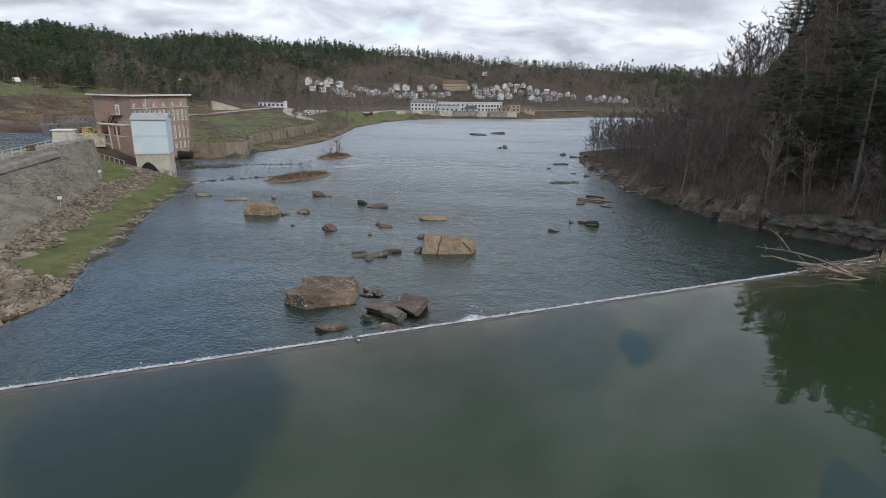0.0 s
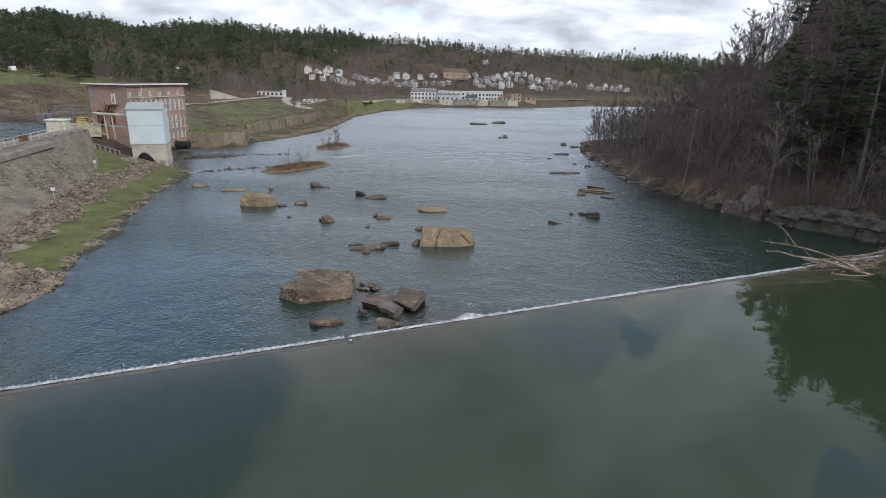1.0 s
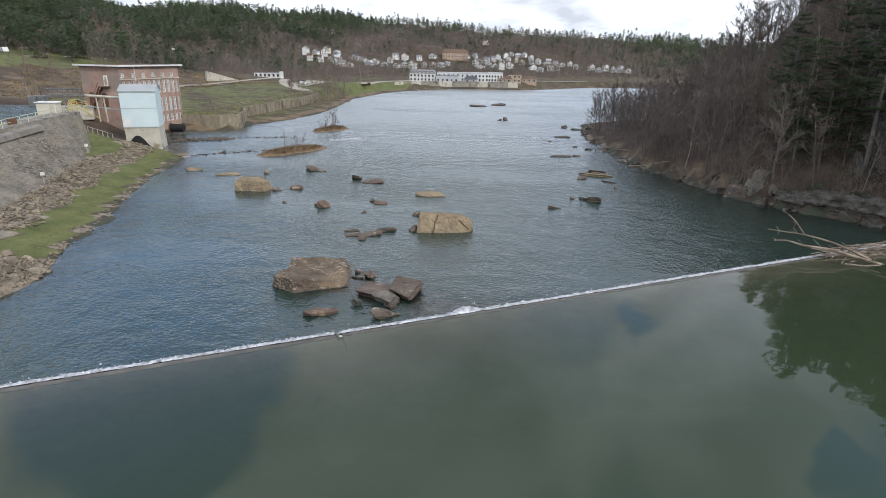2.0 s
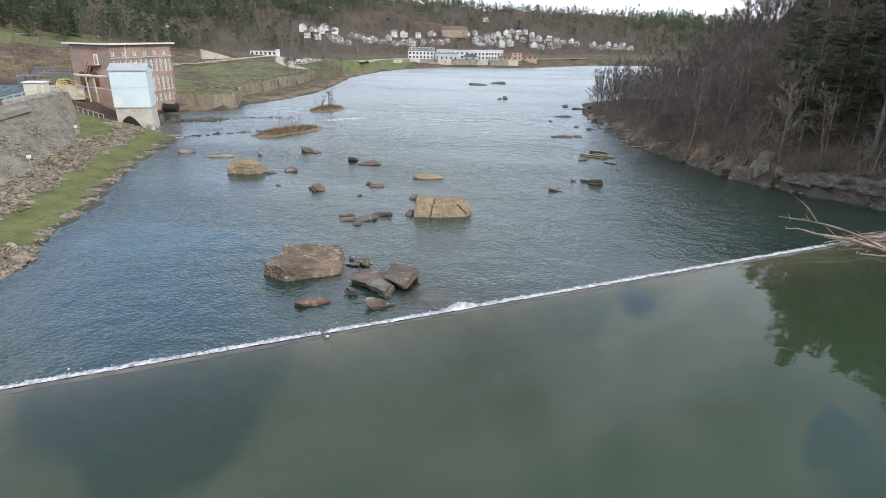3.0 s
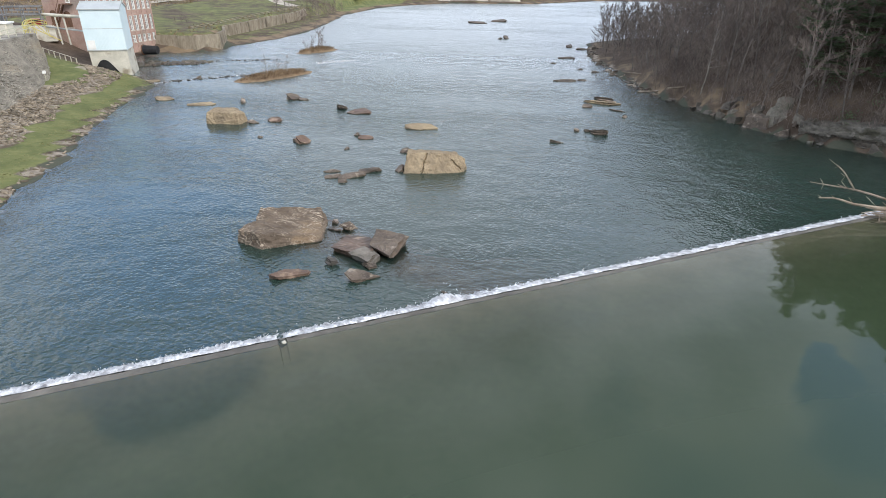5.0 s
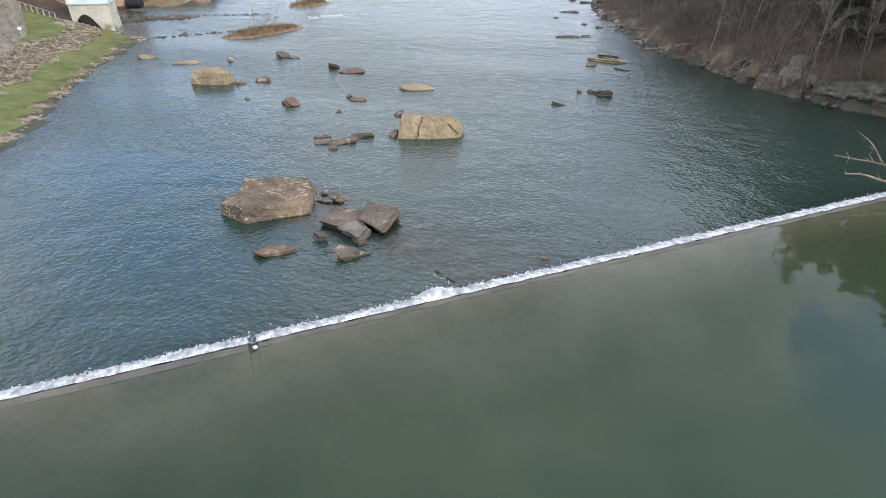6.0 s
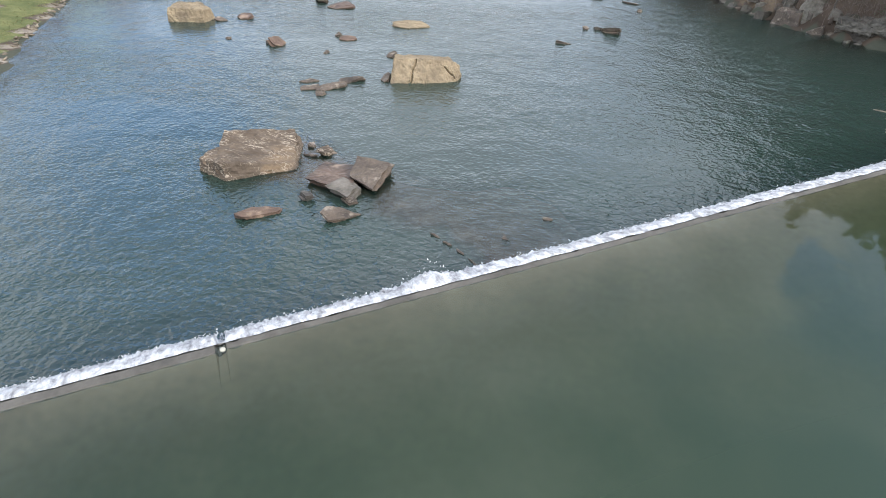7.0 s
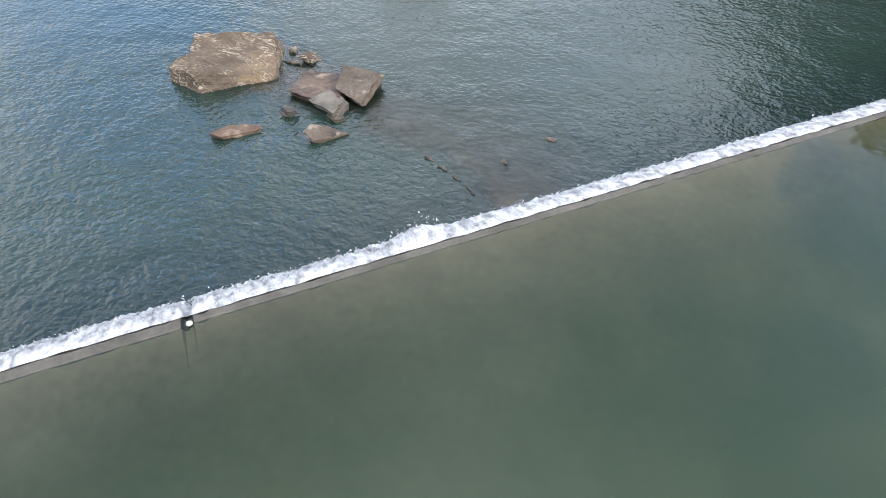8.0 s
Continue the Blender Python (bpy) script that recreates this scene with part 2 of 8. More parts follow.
M_GREYPLATE = material("grey_slab", (0.10, 0.09, 0.075), (0.25, 0.22, 0.185), 0.9, 0.8, 0.04, 4.0, 0.3)
M_ROCKGREY = material("grey_bank_rock", (0.06, 0.053, 0.045), (0.18, 0.158, 0.13), 0.5, 0.85, 0.08, 2.5, 0.35, stain=(0.08, 0.075, 0.05), stain_scale=0.3)
M_LEDGE = material("pale_ledge_rock", (0.07, 0.064, 0.055), (0.20, 0.182, 0.152), 0.6, 0.85, 0.08, 2.5, 0.35, stretch=(1, 1, 2.2), stain=(0.075, 0.07, 0.05), stain_scale=0.5, stain_at=(0.52, 0.66))
M_PALEROCK = material("pale_bank_rock", (0.12, 0.11, 0.09), (0.26, 0.236, 0.195), 0.7, 0.85, 0.06, 3.0, 0.3, stain=(0.11, 0.11, 0.075), stain_scale=0.8)
M_CLIFF = material("cliff_rock", (0.075, 0.070, 0.066), (0.24, 0.215, 0.19), 0.6, 0.85, 0.2, 1.2, 0.35, stain=(0.05, 0.05, 0.035), stain_scale=0.12)
M_CONCRETE = material("old_concrete", (0.20, 0.18, 0.155), (0.36, 0.335, 0.29), 0.5, 0.85, 0.012, 8.0, 0.2, stain=(0.13, 0.11, 0.085), stain_scale=0.35)
M_PALECON = material("pale_concrete", (0.42, 0.40, 0.34), (0.60, 0.57, 0.49), 0.6, 0.85, 0.01, 6.0, 0.15, stain=(0.27, 0.23, 0.17), stain_scale=0.5)
M_BRICK = material("weathered_red_brick", (0.32, 0.205, 0.165), (0.47, 0.34, 0.285), 0.35, 0.9, 0.01, 12.0, 0.25, stain=(0.30, 0.245, 0.21), stain_scale=0.16, stain_at=(0.5, 0.65))
M_BLUE = material("pale_blue_sheet_metal", (0.60, 0.71, 0.75), (0.69, 0.79, 0.82), 0.25, 0.5, 0.0, fine=0.04)
M_GREYROOF = material("grey_sheet_roof", (0.36, 0.38, 0.38), (0.46, 0.48, 0.48), 0.5, 0.5, fine=0.08)
M_WHITE = material("white_paint", (0.66, 0.66, 0.64), (0.82, 0.82, 0.80), 0.5, 0.6, fine=0.06)
M_GLASS = material("dark_window_glass", (0.03, 0.035, 0.04), (0.07, 0.08, 0.09), 0.6, 0.12, fine=0.1)
M_WOOD = material("weathered_driftwood", (0.13, 0.095, 0.068), (0.36, 0.30, 0.235), 1.5, 0.85, 0.01, 14, 0.3, island=0.35)
M_BARK = material("grey_brown_bark", (0.095, 0.082, 0.073), (0.24, 0.21, 0.185), 1.2, 0.9, fine=0.3, island=0.2)
M_PALEBARK = material("pale_bark", (0.22, 0.195, 0.165), (0.42, 0.38, 0.33), 1.2, 0.9, fine=0.25, island=0.2)
M_TWIG = material("bare_twigs", (0.12, 0.094, 0.080), (0.26, 0.212, 0.182), 0.15, 0.9, fine=0.2, island=0.3)
M_NEEDLE = material("pine_needles", (0.085, 0.130, 0.068), (0.170, 0.225, 0.118), 0.25, 0.75, fine=0.3, island=0.3)
M_FARPINE = material("far_pine_needles", (0.080, 0.112, 0.060), (0.155, 0.195, 0.108), 0.09, 0.85, fine=0.25, island=0.18)
M_FARTWIG = material("far_bare_twigs", (0.118, 0.10, 0.087), (0.225, 0.196, 0.170), 0.07, 0.9, fine=0.25, island=0.22)


def let_through(m, share):
    """Needles pass part of the light that falls on them."""
    nt = m.node_tree
    p, out = nt.nodes["Principled BSDF"], nt.nodes["Material Output"]
    t, mix = nt.nodes.new("ShaderNodeBsdfTranslucent"), nt.nodes.new("ShaderNodeMixShader")
    nt.links.new(p.inputs["Base Color"].links[0].from_socket, t.inputs["Color"])
    mix.inputs[0].default_value = share
    nt.links.new(p.outputs[0], mix.inputs[1])
    nt.links.new(t.outputs[0], mix.inputs[2])
    nt.links.new(mix.outputs[0], out.inputs[0])


let_through(M_NEEDLE, 0.4)
let_through(M_FARPINE, 0.45)
M_DRYGRASS = material("dry_winter_grass", (0.12, 0.082, 0.05), (0.27, 0.19, 0.115), 0.9, 0.9, 0.05, 6, 0.3, island=0.3)
M_STONE = material("loose_brown_stones", (0.12, 0.10, 0.075), (0.33, 0.275, 0.205), 0.6, 0.85, 0.02, 8, 0.25, island=0.4)
M_YELLOW = material("yellow_paint", (0.45, 0.38, 0.10), (0.62, 0.54, 0.20), 1.0, 0.6, fine=0.15)
M_RAIL = material("pale_galvanised_rail", (0.42, 0.42, 0.33), (0.58, 0.57, 0.44), 1.0, 0.6, fine=0.15)
M_RUST = material("rusty_steel", (0.10, 0.055, 0.035), (0.20, 0.11, 0.07), 1.5, 0.8, fine=0.25)
M_BLACK = material("black_rubber_and_shade", (0.012, 0.012, 0.013), (0.03, 0.03, 0.032), 1.0, 0.6, fine=0.2)
M_POLE = material("creosoted_pole", (0.12, 0.09, 0.07), (0.24, 0.19, 0.15), 1.5, 0.9, fine=0.2)
M_TRACK = material("worn_dirt_rut", (0.22, 0.19, 0.12), (0.34, 0.295, 0.205), 0.5, 0.95, fine=0.25)
M_ROAD = material("pale_gravel_road", (0.34, 0.30, 0.25), (0.50, 0.45, 0.38), 0.3, 0.95, fine=0.15)


def ground_material():
    """Leaf litter, grass, brown scrub and stones, by the weights that the sheet carries."""
    m = material("ground_cover", (0.055, 0.040, 0.030), (0.135, 0.10, 0.072), 0.16, 0.95, 0.10, 1.6, 0.4)
    nt = m.node_tree
    p = nt.nodes["Principled BSDF"]
    col = p.inputs["Base Color"].links[0].from_socket
    geo = nt.nodes.new("ShaderNodeNewGeometry")
    for key, a, b, sc in (("grass", (0.078, 0.10, 0.034), (0.185, 0.19, 0.075), 0.35),
                          ("bare", (0.095, 0.075, 0.05), (0.26, 0.19, 0.122), 0.16),
                          ("stone", (0.15, 0.125, 0.10), (0.36, 0.31, 0.25), 0.7),
                          ("shelf", (0.15, 0.085, 0.058), (0.28, 0.17, 0.115), 0.5),
                          ("cliff", (0.065, 0.062, 0.058), (0.22, 0.20, 0.178), 0.45),
                          ("mud", (0.045, 0.055, 0.040), (0.085, 0.085, 0.060), 0.2)):
        n = nt.nodes.new("ShaderNodeTexNoise")
        n.inputs["Scale"].default_value, n.inputs["Detail"].default_value, n.inputs["Roughness"].default_value = sc, 9, 0.68
        nt.links.new(geo.outputs["Position"], n.inputs["Vector"])
        r = nt.nodes.new("ShaderNodeMapRange")
        r.inputs["From Min"].default_value, r.inputs["From Max"].default_value = 0.33, 0.67
        nt.links.new(n.outputs["Fac"], r.inputs["Value"])
        c = nt.nodes.new("ShaderNodeMix")
        c.data_type = "RGBA"
        c.inputs["A"].default_value, c.inputs["B"].default_value = (*a, 1), (*b, 1)
        nt.links.new(r.outputs[0], c.inputs["Factor"])
        at = nt.nodes.new("ShaderNodeAttribute")
        at.attribute_name = key
        # ragged edges between the covers
        e = nt.nodes.new("ShaderNodeMath")
        e.operation = "MULTIPLY_ADD"
        e.inputs[1].default_value, e.inputs[2].default_value = 0.9, -0.45
        nt.links.new(n.outputs["Fac"], e.inputs[0])
        s = nt.nodes.new("ShaderNodeMath")
        nt.links.new(at.outputs["Fac"], s.inputs[0])
        nt.links.new(e.outputs[0], s.inputs[1])
        t = nt.nodes.new("ShaderNodeMapRange")
        t.inputs["From Min"].default_value, t.inputs["From Max"].default_value = 0.4, 0.6
        nt.links.new(s.outputs[0], t.inputs["Value"])
        mx = nt.nodes.new("ShaderNodeMix")
        mx.data_type = "RGBA"
        nt.links.new(t.outputs[0], mx.inputs["Factor"])
        nt.links.new(col, mx.inputs["A"])
        nt.links.new(c.outputs["Result"], mx.inputs["B"])
        col = mx.outputs["Result"]
    nt.links.new(col, p.inputs["Base Color"])
    return m


M_GROUND = ground_material()


def add_seams(m, light, scale, thin, stretch):
    """Thin pale wavy seams along the layers of a rock."""
    nt = m.node_tree
    p = nt.nodes["Principled BSDF"]
    col = p.inputs["Base Color"].links[0].from_socket
    geo = nt.nodes.new("ShaderNodeNewGeometry")
    mp = nt.nodes.new("ShaderNodeMapping")
    mp.inputs["Scale"].default_value = stretch
    mp.inputs["Rotation"].default_value = (0, 0, radians(-24))
    nt.links.new(geo.outputs["Position"], mp.inputs["Vector"])
    n = nt.nodes.new("ShaderNodeTexNoise")
    n.inputs["Scale"].default_value, n.inputs["Detail"].default_value, n.inputs["Distortion"].default_value = scale, 5, 0.25
    nt.links.new(mp.outputs[0], n.inputs["Vector"])
    wv = nt.nodes.new("ShaderNodeMath")
    wv.operation = "PINGPONG"
    wv.inputs[1].default_value = 0.06
    nt.links.new(n.outputs["Fac"], wv.inputs[0])
    r = nt.nodes.new("ShaderNodeMapRange")
    r.inputs["From Min"].default_value, r.inputs["From Max"].default_value = thin, thin * 0.3
    nt.links.new(wv.outputs[0], r.inputs["Value"])
    gate = nt.nodes.new("ShaderNodeTexNoise")
    gate.inputs["Scale"].default_value, gate.inputs["Detail"].default_value = 0.7, 6
    nt.links.new(geo.outputs["Position"], gate.inputs["Vector"])
    gr = nt.nodes.new("ShaderNodeMapRange")
    gr.inputs["From Min"].default_value, gr.inputs["From Max"].default_value = 0.40, 0.56
    nt.links.new(gate.outputs["Fac"], gr.inputs["Value"])
    mul = nt.nodes.new("ShaderNodeMath")
    mul.operation = "MULTIPLY"
    nt.links.new(r.outputs[0], mul.inputs[0])
    nt.links.new(gr.outputs[0], mul.inputs[1])
    mx = nt.nodes.new("ShaderNodeMix")
    mx.data_type = "RGBA"
    nt.links.new(mul.outputs[0], mx.inputs["Factor"])
    nt.links.new(col, mx.inputs["A"])
    mx.inputs["B"].default_value = (*light, 1)
    nt.links.new(mx.outputs["Result"], p.inputs["Base Color"])


add_seams(M_LAYERED, (0.40, 0.335, 0.26), 1.2, 0.017, (0.45, 1.8, 0.9))
add_seams(M_ROCKDARK, (0.26, 0.22, 0.175), 1.6, 0.010, (0.6, 1.8, 2.2))
add_seams(M_ROCKGREY, (0.07, 0.062, 0.052), 0.5, 0.018, (0.5, 0.5, 2.4))
add_seams(M_CLIFF, (0.05, 0.047, 0.044), 0.28, 0.016, (1.4, 1.4, 0.6))


# ---- building helpers ----
def thing(name, label, category, x=0.0, y=0.0, z=0.0, rz=0.0, group="", kind=""):
    ob = new(name)
    ob.empty_display_size = 0.3
    ob.matrix_world = pose(x, y, z, 0, 0, rz)
    return tagged(ob, label, category, group, kind)


def part(name, bm, mat, parent=None, label=""):
    me = bpy.data.meshes.new(name)
    bm.to_mesh(me)
    bm.free()
    me.materials.append(mat)
    ob = new(name, me)
    ob.parent = parent
    return tagged(ob, label)


def sheet(name, verts, faces, mat, parent=None, label="", smooth=False):
    me = bpy.data.meshes.new(name)
    me.from_pydata([tuple(v) for v in verts], [], faces)
    me.materials.append(mat)
    if smooth:
        me.polygons.foreach_set("use_smooth", [True] * len(me.polygons))
    me.update()
    ob = new(name, me)
    ob.parent = parent
    return tagged(ob, label)


def arrays(name, v, f, mat, parent=None, label="", smooth=False, turned=None):
    """A mesh from arrays of points and of triangles or quads; turned: the normals of its points, if they are not the faces'."""
    me = bpy.data.meshes.new(name)
    n, k = f.shape
    if turned is not None:
        # every leaf faces the way that its normals point
        v, f = np.asarray(v), f.copy()
        away = (np.cross(v[f[:, 1]] - v[f[:, 0]], v[f[:, 2]] - v[f[:, 0]]) * turned[f].mean(axis=1)).sum(axis=1) < 0
        f[away] = f[away][:, ::-1]
    me.vertices.add(len(v))
    me.vertices.foreach_set("co", np.asarray(v, dtype=np.float32).ravel())
    me.loops.add(n * k)
    me.loops.foreach_set("vertex_index", np.asarray(f, dtype=np.int32).ravel())
    me.polygons.add(n)
    me.polygons.foreach_set("loop_start", np.arange(n, dtype=np.int32) * k)
    if smooth:
        me.polygons.foreach_set("use_smooth", np.ones(n, dtype=bool))
    me.materials.append(mat)
    me.update(calc_edges=True)
    if turned is None:
        me.validate()
    else:
        me.polygons.foreach_set("use_smooth", np.ones(n, dtype=bool))
        me.normals_split_custom_set_from_vertices(np.asarray(turned, dtype=np.float32))
    ob = new(name, me)
    ob.parent = parent
    return tagged(ob, label)


def box(bm, x0, x1, y0, y1, z0, z1, bevel=0.0):
    c = bmesh.ops.create_cube(bm, size=1.0, matrix=Matrix.LocRotScale(((x0 + x1) / 2, (y0 + y1) / 2, (z0 + z1) / 2), None, (x1 - x0, y1 - y0, z1 - z0)))
    if bevel:
        edges = list({e for v in c["verts"] for e in v.link_edges})
        bmesh.ops.bevel(bm, geom=edges, offset=bevel, segments=1, affect="EDGES")
    return bm


def boxpart(name, dims, mat, parent, label="", bevel=0.0):
    return part(name, box(bmesh.new(), *dims, bevel=bevel), mat, parent, label)


def tube(pts, radii, sides=6):
    """Points and quads of a tapered tube along a bent line."""
    pts = [Vector(p) for p in pts]
    V, F = [], []
    for i, p in enumerate(pts):
        d = (pts[min(i + 1, len(pts) - 1)] - pts[max(i - 1, 0)]).normalized()
        side = d.cross(Vector((0.31, 0.17, 1.0)) if abs(d.z) < 0.9 else Vector((1, 0.2, 0))).normalized()
        up = side.cross(d)
        for k in range(sides):
            a = 2 * math.pi * k / sides
            V.append(p + (side * math.cos(a) + up * math.sin(a)) * radii[i])
    for i in range(len(pts) - 1):
        for k in range(sides):
            a, b = i * sides + k, i * sides + (k + 1) % sides
            F.append((a, b, b + sides, a + sides))
    return V, F


def tubepart(name, pts, radii, mat, parent, sides=6, label=""):
    V, F = tube(pts, radii, sides)
    n = len(V)
    F.append(tuple(range(sides))[::-1])
    F.append(tuple(range(n - sides, n)))
    return sheet(name, V, F, mat, parent, label)


def smooth01(a, b, v):
    t = np.clip((np.asarray(v, dtype=float) - a) / (b - a), 0, 1)
    return t * t * (3 - 2 * t)


def wobble(x, y, scale, seed=0.0):
    """Cheap smooth noise for arrays, about -1 to 1."""
    x, y = np.asarray(x, dtype=float) / scale, np.asarray(y, dtype=float) / scale
    return (np.sin(x * 1.3 + seed) * np.cos(y * 1.7 - seed * 2) + 0.6 * np.sin(x * 2.9 + y * 2.3 + seed * 3) + 0.4 * np.cos(x * 5.1 - y * 4.3 + seed)) / 1.6


# ---- the plan ----
LEFT = [(-70, -160), (-58, -60), (-46, -8), (-40.5, 26), (-39.5, 38), (-40.2, 41), (-43.8, 47.6), (-47, 57), (-51.6, 68), (-57, 82), (-61.5, 97), (-68, 102),
        (-76, 106), (-83, 113), (-83, 127), (-79.5, 131), (-71.3, 138), (-72.6, 146), (-67.8, 161.5), (-66.4, 184.8), (-68.9, 207.7), (-74.9, 250), (-72, 291), (-65.4, 316), (-44, 347), (0, 359), (37, 405), (110, 432), (240, 440), (600, 520)]
RIGHT = [(62, -160), (60, -60), (55, 0), (52, 40), (50, 56), (48, 64), (44.3, 71.9), (41.3, 74.7), (37.4, 78.2), (33.9, 81), (30.8, 84.4), (28.9, 88.5), (25.8, 96.6), (22.6, 103.6), (19.4, 115),
         (17.3, 134), (14.5, 155), (17, 178), (26, 188), (38, 194), (56, 218), (80, 262), (130, 330), (600, 420)]
DAM_P, DAM_D, DAM_N = Vector((-2.1, 24.0, 0)), Vector((0.860, 0.511, 0)).normalized(), Vector((-0.511, 0.860, 0)).normalized()
CREST, POOL = 7.26, 7.235


def distance(x, y, line):
    best = np.full(np.shape(x), 1e9)
    for (ax, ay), (bx, by) in zip(line[:-1], line[1:]):
        dx, dy = bx - ax, by - ay
        t = np.clip(((x - ax) * dx + (y - ay) * dy) / (dx * dx + dy * dy), 0, 1)
        best = np.minimum(best, np.hypot(x - ax - t * dx, y - ay - t * dy))
    return best


def inside(x, y, ring):
    res = np.zeros(np.shape(x), dtype=bool)
    for (ax, ay), (bx, by) in zip(ring, ring[1:] + ring[:1]):
        hit = (ay > y) != (by > y)
        res ^= hit & (x < (bx - ax) * (y - ay) / (by - ay + 1e-12) + ax)
    return res


# the old retaining wall above the left bank, and the field that it holds up
WALL = [(-86.0, 133.4), (-83.5, 134.1), (-75.2, 135.6), (-71.9, 140.6), (-73.4, 147.0), (-77.8, 154.9), (-77.9, 177.0), (-77.9, 208.0), (-80.5, 222.0)]
FIELD = WALL + [(-83, 300), (-700, 300), (-700, 60), (-90, 118)]


def dyke_x(y):
    """The river-side edge of the dyke's top."""
    return -65.4 - 0.377 * (y - 61.6)


def ground_parts(x, y):
    x, y = np.asarray(x, dtype=float), np.asarray(y, dtype=float)
    wet = inside(x, y, LEFT + RIGHT[::-1])
    dl, dr = distance(x, y, LEFT), distance(x, y, RIGHT)
    return wet, dl, dr


SHELF = [(-16.4, 39.6), (-13.8, 40.9), (-12.2, 38.9), (-9.6, 40.6), (-7.1, 38.2), (-3.7, 37.0), (-2.1, 35.7), (-0.5, 33.4), (-0.2, 30.5), (4.0, 33.0), (4.6, 37.5), (5.0, 40.0), (3.5, 43.2),
         (-0.1, 45.0), (-5.0, 44.2), (-8.0, 45.0), (-10.8, 46.8), (-13.8, 49.2), (-16.2, 48.8)]


def shelf(x, y):
    """How far the rock shelf below the dam raises the bed: 1 on it, 0 away from it."""
    d = distance(x, y, SHELF + SHELF[:1])
    d = np.where(inside(x, y, SHELF), -d, d)
    return 1 - smooth01(-1.4, 1.6, d + wobble(x, y, 0.8, 4) * 0.45 + wobble(x, y, 3.1, 1) * 0.7)


WEST_RISE = 0.26


def ground_height(x, y):
    x, y = np.asarray(x, dtype=float), np.asarray(y, dtype=float)
    wet, dl, dr = ground_parts(x, y)
    rough = wobble(x, y, 9, 1.0) * 0.35 + wobble(x, y, 31, 2.0) * 0.9
    # left, behind the dyke: canal, brown slope, road ridge, wooded hill
    a = (dyke_x(y) - x) * 0.936
    toe = np.interp(dl, [0, 2, 6, 9, 12], [0, 0.45, 1.0, 1.9, 2.2])
    behind = np.interp(a, [-2, 3, 6, 27, 32, 48, 75, 95, 118, 215, 330, 800], [2.2, 4, 5, 5, 8.3, 10, 15.2, 16.3, 17.8, 42, 52, 54])
    za = np.where(a > -2, behind, toe)
    zg = np.interp(dl, [0, 2.5, 6, 14, 20, 30, 60, 90, 130, 260, 420, 800], [0, 1.2, 2.3, 5.8, 7.4, 8.4, 10, 14, 17, 33, 43, 46])
    wa = smooth01(88, 99, y - 14 * smooth01(3, 9, a))
    za = za * (1 - wa) + zg * wa
    held = inside(x, y, FIELD)
    dw = distance(x, y, WALL)
    zb = np.where(held, np.interp(dw, [0, 0.5, 1.6, 50, 70, 105, 130, 145, 235, 335, 800], [1.0, 1.4, 3.5, 6.0, 8.5, 14.0, 16, 18.5, 41, 49, 52]),
                  np.interp(dl, [0, 3, 8, 12, 40], [0, 0.7, 1.25, 1.5, 5]))
    zc = np.interp(dl, [0, 4, 10, 12, 60, 130, 190, 250, 420, 620, 1000], [0, 0.9, 1.6, 3.6, 4.2, 5.8, 10.5, 16, 38, 52, 54])
    west = smooth01(-4, -20, np.degrees(np.arctan2(x, y + 2.5)))
    zc = zc * (1 + WEST_RISE * west * smooth01(110, 260, dl))
    wb, wc = smooth01(112, 134, y), smooth01(235, 320, y)
    zl = (za * (1 - wb) + zb * wb) * (1 - wc) + zc * wc
    zl = zl * (1 - 0.30 * smooth01(-60, 380, x)) + rough * smooth01(25, 120, dl) * 2.2 + (wobble(x, y, 95, 0.7) * 9 + wobble(x, y, 40, 1.9) * 4) * smooth01(100, 260, dl)
    # right: steep wooded hill, low wooded point
    zr = np.interp(dr, [0, 1.0, 1.7, 4, 9, 25, 50, 90, 250], [-0.7, -0.3, 1.4, 2.6, 5.5, 19, 35, 44, 50])
    steep = np.interp(dr, [0, 1.0, 1.7, 4, 9, 15, 25, 35, 50, 90, 250], [-0.7, -0.3, 1.4, 2.6, 7, 16, 29, 38, 46, 55, 58])
    crag = smooth01(19, 27, np.degrees(np.arctan2(x, y + 2.5)))
    zr = zr * (1 - crag) + steep * crag
    zs = np.interp(dr, [0, 3, 10, 30, 60, 130, 300], [0, 0.7, 1.6, 3, 5, 20, 34])
    ws = smooth01(104, 150, y - 0.75 * (x - 22))
    zr = zr * (1 - ws) + zs * ws + rough * smooth01(2, 20, dr) * 1.3
    upstream = (x - DAM_P.x) * DAM_N.x + (y - DAM_P.y) * DAM_N.y < 0
    lift = np.where(upstream, 6.6, 0)
    zr = np.where(upstream, np.maximum(zr, lift + np.minimum(dr, 2)), zr)
    land = np.where(dl < dr, zl, zr)
    bed = -2.4 * smooth01(0, 9, np.minimum(dl, dr))
    k = shelf(x, y)
    bed = (bed + wobble(x, y, 6, 5) * 0.15) * (1 - k) + (-0.15 - 0.085 * np.clip((x + 7.1) * 0.588 + (y - 38.2) * 0.809 - 1.5, 0, 8) + wobble(x, y, 1.3, 7) * 0.09) * k
    bed = np.where(upstream, 4.2, bed)
    z = np.where(wet, bed, land)
    return np.where(y < -150, np.maximum(z, 12), z)


# a half-metre table of the near plan, for quick look-ups
TX, TY = np.arange(-125, 105.1, 0.5), np.arange(20, 270.1, 0.5)
_gx, _gy = np.meshgrid(TX, TY)
T_HEIGHT = ground_height(_gx, _gy)
T_WET, T_LEFT, T_RIGHT = ground_parts(_gx, _gy)


def cell(x, y):
    return int(round((y - 20) * 2)), int(round((x + 125) * 2))


